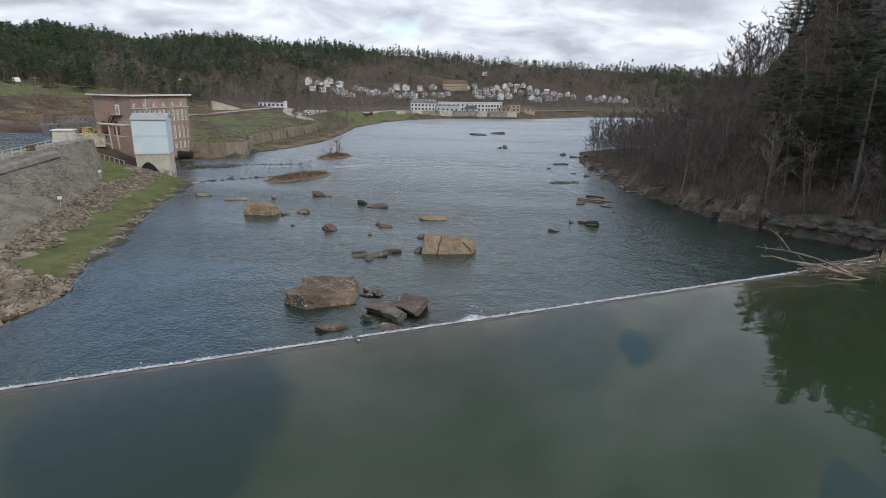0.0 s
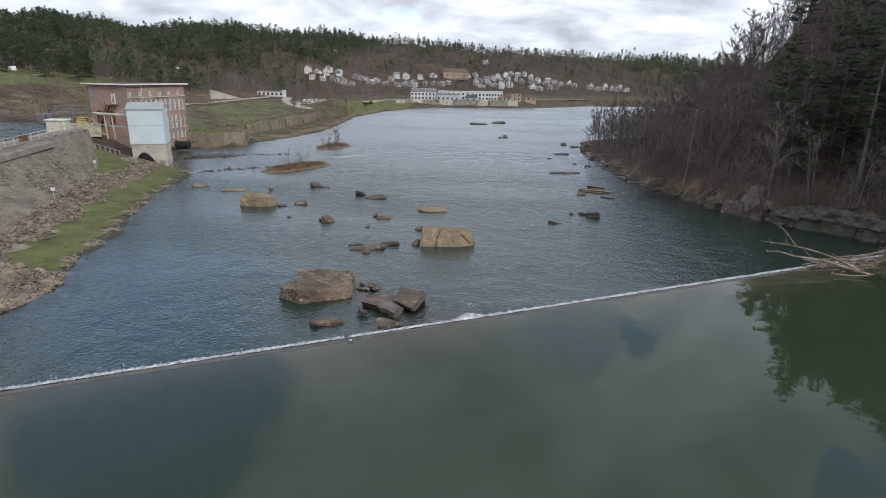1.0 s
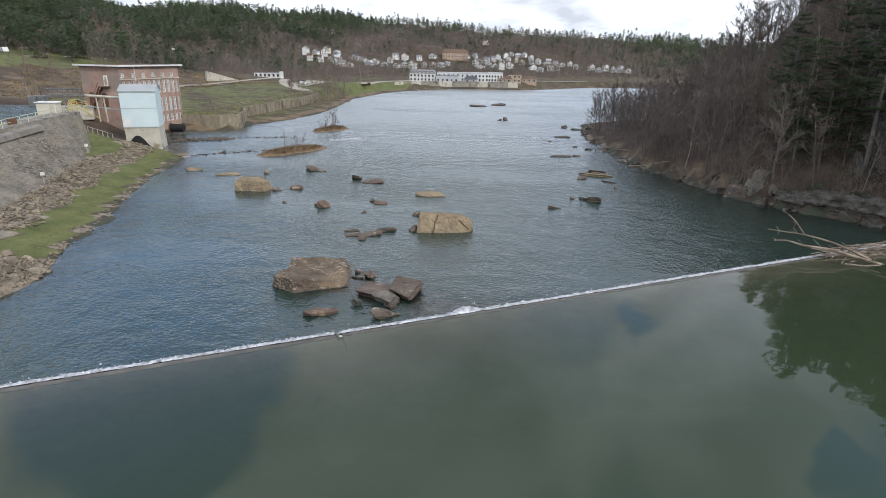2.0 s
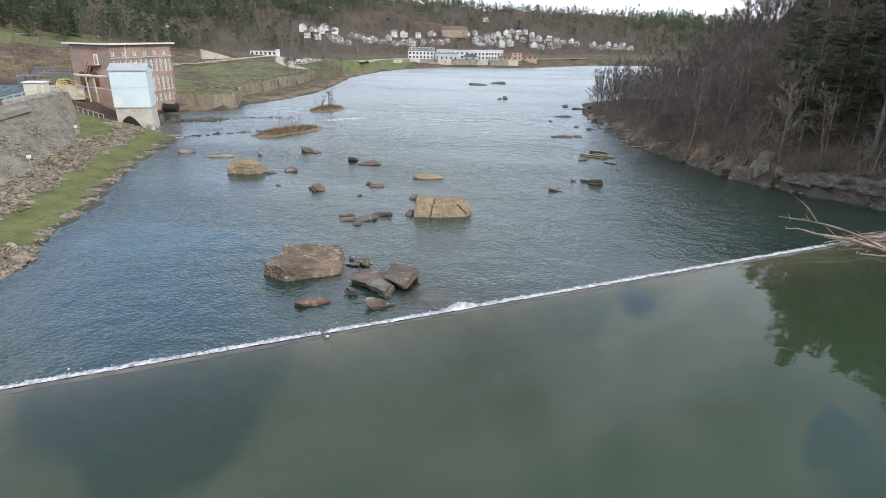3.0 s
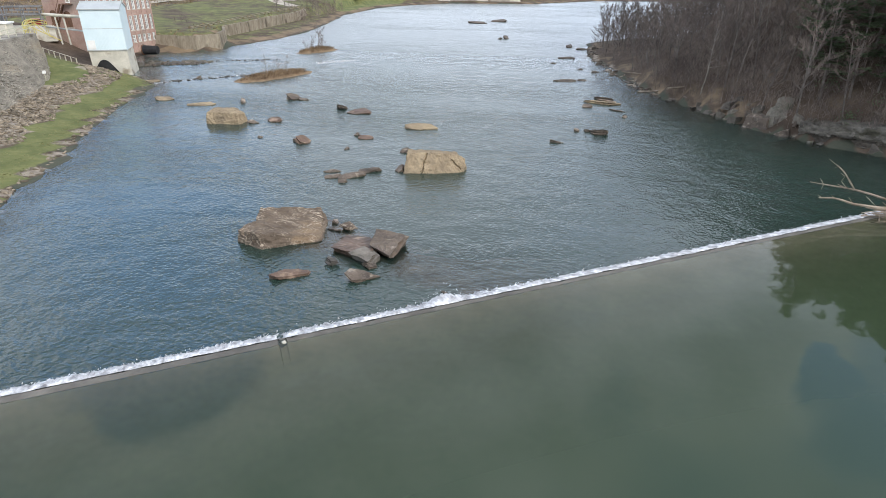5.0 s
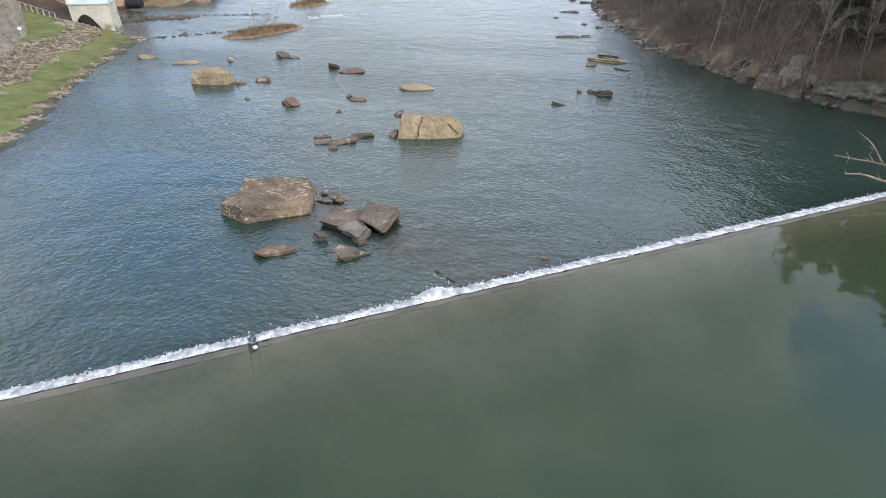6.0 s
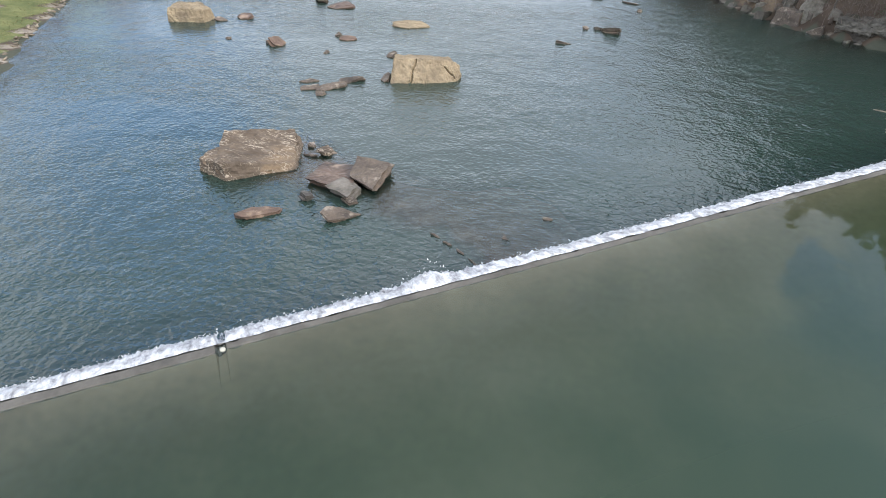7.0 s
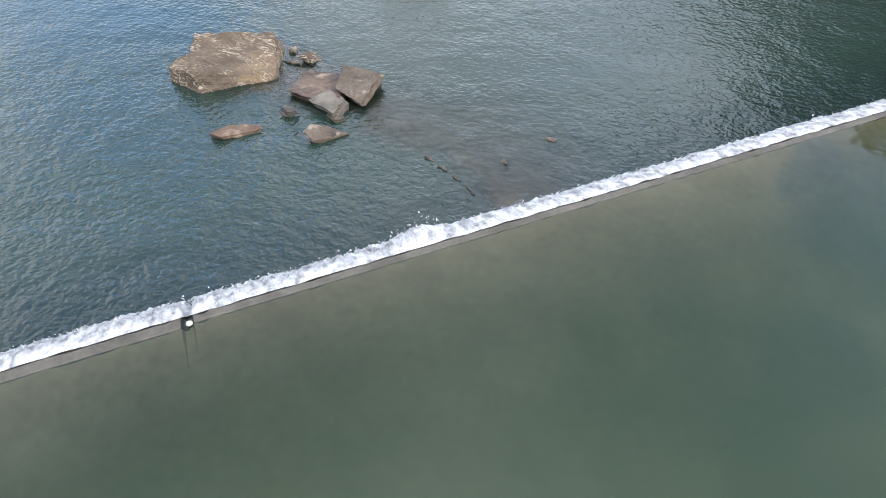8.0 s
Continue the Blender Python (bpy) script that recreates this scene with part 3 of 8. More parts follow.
HOMES_WEST = [(-189, 495), (-181, 498), (-176, 512), (-170, 521), (-181, 483), (-172, 482), (-166, 494), (-154, 486), (-149, 491), (-160, 490), (-153, 520), (-175, 502), (-164, 503)]
HOMES_MID = [(-135, 520), (-124, 508), (-124, 552), (-113, 509), (-101, 485), (-93, 478), (-103, 560), (-95, 543), (-91, 566), (-87, 540), (-80, 544), (-116, 558), (-125, 535), (-146, 519), (-138, 511), (-109, 551), (-75, 550)]
HOMES_EAST = [(-48, 539), (-42, 532), (-36, 546), (-31, 539), (-24, 527), (-17, 531), (-43, 608), (-63, 608), (-56, 621), (-38, 636), (-21, 683), (-13, 679), (-6, 679), (1, 669), (-15, 661), (-8, 656), (-49, 596), (-34, 653), (-27, 669)]
HOMES_END = [(2, 652), (3, 543), (9, 521), (16, 655), (20, 577), (28, 625), (20, 663), (27, 649), (33, 637), (41, 638), (-23, 657), (-29, 637), (9, 660), (66, 590), (72, 592), (79, 584), (84, 577), (90, 571), (60, 606), (46, 618), (-56, 757)]
HOMES = HOMES_WEST + HOMES_MID + HOMES_EAST + HOMES_END


def height(x, y):
    if -124 < x < 104 and 21 < y < 269:
        u, v = (x + 125) * 2, (y - 20) * 2
        i, j = int(u), int(v)
        u, v = u - i, v - j
        return float((T_HEIGHT[j, i] * (1 - u) + T_HEIGHT[j, i + 1] * u) * (1 - v) + (T_HEIGHT[j + 1, i] * (1 - u) + T_HEIGHT[j + 1, i + 1] * u) * v)
    return float(ground_height(np.array([x]), np.array([y]))[0])


def near(x, y):
    """Whether a place is in the water, and its distance from the left and right banks."""
    c = cell(x, y)
    return bool(T_WET[c]), float(T_LEFT[c]), float(T_RIGHT[c])


def spread(stops):
    out = []
    for (a, step), (b, _) in zip(stops[:-1], stops[1:]):
        out += list(np.arange(a, b, step))
    return np.array(out + [stops[-1][0]])


def build_ground():
    xs = spread([(-3500, 500), (-1000, 60), (-460, 16), (-150, 5), (-110, 2), (-36, 1.0), (12, 2), (70, 6), (140, 20), (400, 60), (1000, 500), (3500, 1)])
    ys = spread([(-3500, 600), (-500, 60), (-140, 12), (20, 1.0), (60, 2.5), (140, 2.5), (214, 7), (460, 18), (900, 60), (1500, 500), (4500, 1)])
    X, Y = np.meshgrid(xs, ys)
    Z = ground_height(X.ravel(), Y.ravel())
    v = np.stack([X.ravel(), Y.ravel(), Z], 1)
    nx, ny = len(xs), len(ys)
    i = (np.arange(ny - 1)[:, None] * nx + np.arange(nx - 1)[None]).ravel()
    ob = arrays("ground", v, np.stack([i, i + 1, i + 1 + nx, i + nx], 1), M_GROUND, smooth=True)
    x, y = v[:, 0], v[:, 1]
    wet, dl, dr = ground_parts(x, y)
    left = dl < dr
    a = (dyke_x(y) - x) * 0.936
    grass = np.zeros(len(x))
    grass = np.where(left & (y < 104) & (dl > 0.8) & (dl < 5.6) & (y > 42), 0.95, grass)
    grass = np.where(left & (y > 80) & (y < 124) & (dl > 7.5) & (dl < 30) & (a < 3), 1.0, grass)
    held, dw = inside(x, y, FIELD), distance(x, y, WALL)
    grass = np.where(left & (y >= 125) & (y < 260) & held & (dw < 44), 0.52 + 0.12 * wobble(x, y, 12, 3), grass)
    grass = np.where(left & (y >= 140) & (y < 260) & ~held & (dl > 2.5), 0.46, grass)
    grass = np.where(left & (y >= 125) & (y < 250) & held & (dw > 86) & (dw < 128), 0.62, grass)
    grass = np.where(left & (y >= 260) & (dl > 2) & (dl < 26), np.where(x < -66, 0.75, 0.42), grass)
    grass = np.where(left & (y >= 260) & (dl >= 26) & (dl < 90), 0.42, grass)
    grass = np.where(left & (y < 125) & (a > 70) & (a < 105), 0.68, grass)
    bare = np.where(left & (y < 125) & (a > 32) & (a <= 70), 0.75, 0.0)
    grass = np.where(left & (y < 125) & (a > 32) & (a <= 70), 0.42 + 0.30 * wobble(x, y, 9, 2.4), grass)
    bare = np.where(left & (y > 125) & (y < 260) & held & (dw >= 44) & (dw < 86), 0.55, bare)
    bare = np.where(left & (y > 125) & (dl <= 3.8), 0.62, bare)
    bare = np.where(~left & (dr < 70) & ~wet, 0.30, bare)
    bare = np.where(~left & (dr < 3.0) & (y > 88) & ~wet, 0.50, bare)
    stone = np.where(left & (y < 104) & ((dl <= 0.8) | ((dl >= 5.6) & (dl < np.interp(y, [0, 80, 86, 96], [14, 14, 8.5, 8])) & (y < 96))), 0.85, 0.0)
    stone = np.where(left & (y <= 42) & (dl < 14), 0.95, stone)
    stone = np.where(~left & (dr < 1.2), 0.55, stone)
    mud = np.where(wet, 1.0 - 0.9 * shelf(x, y), 0.0)
    stone = np.where(wet, 0.0, stone)
    ledge = np.where(wet, shelf(x, y), 0.0)
    face = np.where(~left & ~wet & (dr > 6) & (dr < 45) & (np.degrees(np.arctan2(x, y + 2.5)) > 26.5), 0.62 + 0.25 * wobble(x, y, 6, 2), 0.0)
    for key, w in (("cliff", face), ("grass", grass), ("bare", bare), ("stone", stone), ("shelf", ledge), ("mud", mud)):
        at = ob.data.attributes.new(key, "FLOAT", "POINT")
        at.data.foreach_set("value", np.where(wet & (key in ("grass", "bare")), 0, w).astype(np.float32))
    return tagged(ob, "brown winter valley ground with grass and leaf litter", "ground", kind="structure")


build_ground()


# ---- water ----
def dam_at(s, n, z):
    return DAM_P + DAM_D * s + DAM_N * n + Vector((0, 0, z))


def water_sheet(name, xs, ys, keep, level, mat, clear, label):
    """A level sheet of water; its clarity falls off with the depth below it."""
    X, Y = np.meshgrid(xs, ys)
    x, y = X.ravel(), Y.ravel()
    nx, ny = len(xs), len(ys)
    i = (np.arange(ny - 1)[:, None] * nx + np.arange(nx - 1)[None]).ravel()
    f = np.stack([i, i + 1, i + 1 + nx, i + nx], 1)
    x, y = keep(x, y)
    ob = arrays(name, np.stack([x, y, np.full(len(x), level)], 1), f, mat)
    at = ob.data.attributes.new("clear", "FLOAT", "POINT")
    at.data.foreach_set("value", clear(x, y).astype(np.float32))
    return tagged(ob, label, "water", kind="structure")


def build_water():
    # the river, from the dam's foot to the far bend
    S = spread([(-110, 20), (-50, 5), (-24, 0.6), (20, 3), (50, 10), (150, 60), (750, 1)])
    N = spread([(0.7, 0.6), (34, 3), (70, 8), (140, 20), (300, 60), (600, 1)])
    S, N = S.copy(), N.copy()

    def dam_frame(s, n):
        return DAM_P.x + DAM_D.x * s + DAM_N.x * n, DAM_P.y + DAM_D.y * s + DAM_N.y * n

    water_sheet("river", S, N, dam_frame, 0.0, M_RIVER, lambda x, y: np.exp(-1.9 * np.clip(-ground_height(x, y), 0, 9)), "rippled blue-green river water below the dam")
    # the pool, shallow over the dam's upstream face
    S = spread([(-62, 4), (75, 1)])
    N = -spread([(0.0, 0.25), (3, 0.8), (15, 3), (36, 30), (210, 1)])[::-1]
    water_sheet("mill_pool", S, N, dam_frame, POOL, M_POOL,
                lambda x, y: np.exp(0.32 * np.minimum(0, (x - DAM_P.x) * DAM_N.x + (y - DAM_P.y) * DAM_N.y)), "smooth murky green water above the dam")
    ring = [(dyke_x(y) - 3.6, y, 7.0) for y in (-20, 96)] + [(-112, 118, 7.0), (-116, 96, 7.0), (-75, -20, 7.0)]
    ob = sheet("canal", ring, [tuple(range(len(ring)))], M_CANAL)
    tagged(ob, "rippled canal water behind the stone dyke", "water", kind="structure")


build_water()


# ---- the dam ----
def foam_material():
    m = material("falling_white_water", (0.20, 0.195, 0.205), (0.95, 0.95, 0.96), 3.4, 0.5, 0.09, 7.0, 0.35, stretch=(0.8, 1.5, 1.5))
    mp = m.node_tree.nodes["Mapping"]
    mp.vector_type = "TEXTURE"          # streaks run down the fall, square to the crest
    mp.inputs["Rotation"].default_value = (0, 0, math.atan2(DAM_D.y, DAM_D.x))
    return m


M_FOAM = foam_material()
M_LIP = material("wet_crest_concrete", (0.075, 0.068, 0.057), (0.165, 0.150, 0.127), 0.8, 0.45, 0.02, 7.0, 0.3)
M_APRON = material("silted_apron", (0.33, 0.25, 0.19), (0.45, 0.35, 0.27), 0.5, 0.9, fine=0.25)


def build_dam():
    ss = spread([(-60, 3), (-28, 0.06), (30, 0.3), (40, 3), (66, 1)])
    rnd = random.Random(5)
    dam = thing("dam", "long low concrete dam with water spilling over its crest", "dam", kind="structure")
    # concrete body: upstream face, crest, downstream face
    prof = [(-24.0, 4.9), (-1.3, CREST - 0.22), (-0.21, CREST - 0.034), (-0.15, CREST - 0.012), (0.02, CREST), (0.14, CREST - 0.07), (0.9, CREST - 0.75), (2.2, 4.0), (3.2, -1.5)]
    V, F = [], []
    coarse = [s for i, s in enumerate(ss) if i % 5 == 0 or abs(s + 5.9) < 0.6]
    for s in coarse:
        jag = 0.03 * noise.noise((s * 0.9, 0, 3)) + 0.05 * noise.noise((s * 3.7, 0, 8))
        nick = -0.12 if abs(s + 5.9) < 0.10 else 0.0
        wide = -0.07 if s < -5.9 else 0.0
        for k, (n, z) in enumerate(prof):
            dn = jag + (wide if k in (2, 3) else 0)
            V.append(dam_at(s, n + (dn if 1 < k < 7 else 0), z + (nick + jag * 0.3 if 2 <= k <= 5 else 0)))
    m = len(prof)
    for i in range(len(coarse) - 1):
        for k in range(m - 1):
            a = i * m + k
            F.append((a, a + m, a + m + 1, a + 1))
    F.append(tuple(range(m)))
    F.append(tuple(range(len(V) - m, len(V)))[::-1])
    crest = sheet("dam_body", V, F, M_LIP, dam, "wet grey concrete crest")
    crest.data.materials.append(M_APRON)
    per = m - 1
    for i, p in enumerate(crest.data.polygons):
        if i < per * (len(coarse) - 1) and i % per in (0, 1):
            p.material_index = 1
    # the falling sheet: lumpy white water from the crest to the foot
    rows = 30
    v = []
    for s in ss:
        start = 0.05 + 0.05 * noise.noise((s * 1.7, 2, 0))
        burst = math.exp(-((s - 0.3) / 0.55) ** 2) * 0.30
        gap = abs(s + 5.9) < 0.10
        for k in range(rows):
            q = (k / (rows - 1)) ** 1.5
            n = start + 3.7 * q
            z = CREST + 0.01 - 0.52 * (n - start) ** 2 - 0.06 * (n - start)
            lump = 0.06 * noise.noise((s * 1.1, n * 1.6, 1)) + 0.05 * noise.noise((s * 4.2, n * 3.5, 6)) + 0.10 * noise.noise((s * 11, n * 8, 2)) + 0.05 * noise.noise((s * 23, n * 16, 4))
            grow = min(1.0, (n - start) * 1.3)
            z += (0.02 + lump * 1.1 + burst) * grow - (0.3 * min(1, (n - start) * 4) if gap else 0)
            v.append(dam_at(s, n + lump * 0.5 * grow, max(z, -0.3)))
    n_s = len(ss)
    i = (np.arange(n_s - 1)[:, None] * rows + np.arange(rows - 1)[None]).ravel()
    ob = arrays("spillway_water", np.array([tuple(p) for p in v]), np.stack([i, i + rows, i + rows + 1, i + 1], 1), M_FOAM, None, smooth=True)
    tagged(ob, "white water tumbling over the dam crest", "water", kind="structure")
    # spray thrown up along the outer edge of the fall
    V, F = [], []
    for k in range(11000):
        s = rnd.uniform(-28, 40)
        n = rnd.uniform(0.65, 1.6)
        z = CREST - 0.52 * n * n - 0.06 * n + rnd.expovariate(22 if abs(s - 0.3) > 0.7 else 6) + 0.04
        p = dam_at(s, n, z)
        r = rnd.uniform(0.012, 0.05)
        k0 = len(V)
        V += [p + Vector((rnd.uniform(-r, r), rnd.uniform(-r, r), rnd.uniform(-r, r))) for _ in range(4)]
        F += [(k0, k0 + 1, k0 + 2), (k0, k0 + 2, k0 + 3), (k0, k0 + 3, k0 + 1), (k0 + 1, k0 + 3, k0 + 2)]
    tagged(sheet("spray", V, F, M_FOAM), "white spray along the falling water", "spray", kind="stuff")
    # a pale stone caught in the notch
    bm = bmesh.new()
    bmesh.ops.create_icosphere(bm, subdivisions=2, radius=0.085)
    for vv in bm.verts:
        vv.co *= 1 + 0.3 * noise.noise(vv.co * 6)
        vv.co.z *= 0.7
    st = part("stone", bm, M_PALECON)
    st.matrix_world = Matrix.Translation(dam_at(-5.86, -0.16, CREST - 0.03))
    tagged(st, "small pale stone caught in the notch of the crest", "stone")


build_dam()


# ---- rocks in the river ----
def slab_rock(name, base, top, mat, label, seed=0, rough=0.10, group="rocks in the river", cuts=4, deep=-0.7, cracks=(), strata=0.22):
    """A boulder from its footprint and the corners of its top, broken and worn."""
    bm = bmesh.new()
    n = len(base)
    b = [bm.verts.new((x, y, deep)) for x, y in base]
    t = [bm.verts.new(p) for p in top]
    bm.faces.new(b[::-1])
    bm.faces.new(t)
    for i in range(n):
        bm.faces.new((b[i], b[(i + 1) % n], t[(i + 1) % n], t[i]))
    bmesh.ops.bevel(bm, geom=list(bm.edges), offset=0.05, segments=1, affect="EDGES", clamp_overlap=True)
    bmesh.ops.triangulate(bm, faces=bm.faces)
    for _ in range(2):
        bmesh.ops.subdivide_edges(bm, edges=[e for e in bm.edges if e.calc_length() > 0.35], cuts=1)
        bmesh.ops.triangulate(bm, faces=bm.faces)
    if cuts > 2:
        bmesh.ops.subdivide_edges(bm, edges=[e for e in bm.edges if e.calc_length() > 0.3], cuts=1)
        bmesh.ops.triangulate(bm, faces=bm.faces)
    if cuts > 4:
        bmesh.ops.subdivide_edges(bm, edges=[e for e in bm.edges if e.calc_length() > 0.16 and e.verts[0].co.z + e.verts[1].co.z > -0.4], cuts=1)
        bmesh.ops.triangulate(bm, faces=bm.faces)
    for a, b in cracks:
        a, b = Vector(a), Vector(b)
        for reach in (0.30, 0.16, 0.09):
            near_crack = [e for e in bm.edges if e.calc_length() > reach * 0.6 and min((v.co - (a + (b - a) * min(1, max(0, (v.co - a).dot(b - a) / (b - a).length_squared)))).length for v in e.verts) < reach * 1.4]
            bmesh.ops.subdivide_edges(bm, edges=near_crack, cuts=1)
            bmesh.ops.triangulate(bm, faces=[f for f in bm.faces if len(f.verts) > 3])
    bm.normal_update()
    split = []
    for a, b in cracks:
        a, b = Vector(a), Vector(b)
        for v in bm.verts:
            q = min(1, max(0, (v.co - a).dot(b - a) / (b - a).length_squared))
            c = a + (b - a) * q + Vector((0.05 * math.sin(q * 9), 0, 0))
            w = (v.co - c).length
            if w < 0.10:
                split.append((v, 0.36 * (1 - w / 0.10)))
    for v, depth in split:
        v.co -= v.normal * depth
    off = Vector((seed * 7.3, seed * 3.1, seed * 1.7))
    for v in bm.verts:
        p = v.co + off
        d = noise.noise(p * 0.7) * rough * 1.0 + noise.noise(p * 2.2) * rough * 0.6 + noise.noise(p * 6.0) * rough * 0.4
        ledge = math.floor((v.co.z + 0.35 * noise.noise(p * 0.35)) / strata) * strata - v.co.z
        v.co += v.normal * d
        v.co.z += 0.45 * ledge * (1 - abs(v.normal.z))
        if strata > 0.3:
            bed = math.sin((v.co.z + 0.3 * noise.noise(p * 0.3)) / strata * 6.283)
            v.co += Vector((v.normal.x, v.normal.y, 0)) * (0.16 if bed > 0.2 else -0.10)
        if cuts > 4:
            # worn bedding: thin ridges along the layers, and a pitted face
            q = Vector((p.x * 0.5 + p.y * 0.25, p.y * 1.7 - p.x * 0.5, p.z * 1.2))
            v.co += v.normal * (0.10 * (0.5 - abs(noise.noise(q * 1.4))) + 0.07 * noise.noise(p * 3.5) + 0.05 * noise.noise(p * 8.0))
        v.co.z += 0.35 * rough * noise.noise(Vector((p.x * 1.2, p.y * 4.5, 0)))
    return tagged(part(name, bm, mat), label, "rock", group)


M_WEIR = material("black_wet_stones", (0.03, 0.028, 0.025), (0.11, 0.098, 0.085), 1.2, 0.5, 0.03, 5, 0.3)


def loose_rock(name, x, y, lx, ly, h, rz, mat, label, seed, z0=0.0, group="rocks in the river"):
    """A smaller broken rock: a box with corners cut off, sunk in the bed."""
    rnd = random.Random(seed)
    k = rnd.randint(5, 7)
    ang = sorted(2 * math.pi * (i + rnd.uniform(-0.3, 0.3)) / k for i in range(k))
    c, s = math.cos(radians(rz)), math.sin(radians(rz))
    base, top = [], []
    dip = rnd.uniform(0, 6.283)
    for a in ang:
        ux = lx / 2 * math.copysign(abs(math.cos(a)) ** 0.6, math.cos(a))
        uy = ly / 2 * math.copysign(abs(math.sin(a)) ** 0.6, math.sin(a))
        rough_edge = rnd.uniform(0.82, 1.12)
        base.append((x + (c * ux - s * uy) * rough_edge, y + (s * ux + c * uy) * rough_edge))
        keep = rough_edge * rnd.uniform(0.70, 0.98)
        rise = 0.50 + 0.36 * math.cos(a - dip) + rnd.uniform(-0.10, 0.10)
        top.append((x + (c * ux - s * uy) * keep, y + (s * ux + c * uy) * keep, z0 + max(0.04, h * rise)))
    return slab_rock(name, base, top, mat, label, seed, 0.035 + 0.02 * min(h, 1.5), group, 2, z0 - 0.5, strata=0.13)


slab_rock("boulder", [(-20.1, 42.0), (-17.5, 40.8), (-13.6, 43.0), (-14.5, 47.1), (-19.3, 45.0), (-19.4, 43.6)],
          [(-19.85, 42.0, 0.95), (-17.95, 41.1, 1.2), (-14.0, 43.3, 0.3), (-14.95, 46.4, 1.3), (-19.15, 44.6, 1.7), (-18.95, 43.3, 1.2)],
          M_LAYERED, "large brown layered boulder sloping into the river", 3, 0.12, cuts=6)
slab_rock("boulder", [(-11.1, 58.9), (-8.0, 59.45), (-5.3, 60.35), (-4.9, 61.8), (-6.0, 63.9), (-11.4, 63.1)],
          [(-10.9, 60.9, 1.72), (-8.0, 61.35, 1.72), (-5.8, 61.9, 1.45), (-5.2, 62.2, 1.0), (-6.3, 63.2, 1.35), (-11.15, 62.4, 1.68)],
          M_ROCK, "blocky tan boulder with cracked upright face in the river", 8, 0.08, cuts=6, cracks=(((-9.3, 59.75, 0.0), (-9.0, 61.15, 1.7)), ((-5.5, 61.08, 0.3), (-6.5, 61.39, 1.1))))
slab_rock("boulder", [(-39.9, 74.0), (-35.4, 74.3), (-35.0, 76.4), (-37.0, 77.6), (-40.0, 76.8)],
          [(-39.6, 74.4, 1.45), (-35.8, 74.7, 1.35), (-35.4, 76.2, 1.1), (-37.1, 77.2, 1.5), (-39.6, 76.5, 1.6)],
          M_ROCK, "flat-topped tan boulder standing in the river", 12, 0.09, cuts=6)
def plate_stack(label, top, mat, seed, plates=4, step=0.13, lean=(0.0, 0.0), name="rock_slab"):
    """Broken layered rock: thin plates one under another, each with its own ragged outline."""
    rnd = random.Random(seed)
    bm = bmesh.new()
    mid = sum((Vector(p) for p in top), Vector()) / len(top)
    for k in range(plates):
        ring = []
        shift = Vector((rnd.uniform(-0.10, 0.10), rnd.uniform(-0.10, 0.14), 0)) * min(k, 2) + Vector((lean[0], lean[1], 0)) * k
        for a, b in zip(top, top[1:] + top[:1]):
            a, b = Vector(a), Vector(b)
            steps = max(2, int((b - a).length / 0.35))
            for q in range(steps):
                p = a.lerp(b, q / steps)
                out = (p - mid)
                out.z = 0
                out.normalize()
                ring.append(p + out * (0.09 * noise.noise(p * 2.6 + Vector((seed, k * 5, 0))) + rnd.uniform(-0.05, 0.06)) + shift - Vector((0, 0, step * k)))
        thick = step * (0.85 if k < plates - 1 else 5)
        hi, lo = [], []
        for p in ring:
            bumpy = 0.05 * noise.noise(p * 2.4) + 0.02 * noise.noise(p * 7)
            hi.append(bm.verts.new(p + Vector((0, 0, bumpy))))
            lo.append(bm.verts.new(p + (mid - p) * rnd.uniform(0.02, 0.07) + Vector((0, 0, bumpy - thick))))
        n = len(hi)
        if k == 0:
            c = bm.verts.new(mid + Vector((0, 0, 0.03)))
            inner = [bm.verts.new(v.co.lerp(c.co, 0.45) + Vector((0, 0, rnd.uniform(-0.02, 0.035)))) for v in hi]
            for q in range(n):
                bm.faces.new((hi[q], hi[(q + 1) % n], inner[(q + 1) % n], inner[q]))
                bm.faces.new((inner[q], inner[(q + 1) % n], c))
        else:
            for q in range(n):
                bm.faces.new((hi[q], hi[(q + 1) % n], under[(q + 1) % n], under[q]))
        for q in range(n):
            bm.faces.new((lo[q], lo[(q + 1) % n], hi[(q + 1) % n], hi[q]))
        under = lo
    bm.faces.new(under[::-1])
    bmesh.ops.recalc_face_normals(bm, faces=bm.faces)
    return tagged(part(name, bm, mat), label, "rock", "rocks in the river")


plate_stack("wet red-brown slab of rock lying tilted in the water", [(-12.7, 41.5, 0.36), (-10.6, 40.7, 0.50), (-9.5, 41.2, 0.50), (-10.0, 44.0, 0.10), (-12.3, 44.6, 0.0)], M_REDROCK, 21, 4, 0.12, (0.02, 0.10))
plate_stack("thin pale slab resting on a darker one", [(-11.1, 40.5, 0.56), (-9.42, 39.52, 0.5), (-9.15, 40.56, 0.6), (-10.2, 41.6, 0.60)], M_GREYPLATE, 22, 3, 0.10, (0.04, 0.12))
plate_stack("dark undercut block of layered rock in the river", [(-9.9, 41.9, 0.62), (-8.15, 40.7, 0.46), (-7.55, 43.2, 1.05), (-9.75, 43.5, 1.15)], M_ROCKDARK, 24, 6, 0.14, (0.02, 0.10))
plate_stack("low brown slab of rock just above the water", [(-15.3, 36.85, 0.42), (-14.75, 36.75, 0.26), (-13.1, 37.85, 0.16), (-13.1, 38.35, 0.16), (-14.6, 37.75, 0.40)], M_REDROCK, 27, 3, 0.11, (0.02, 0.05))
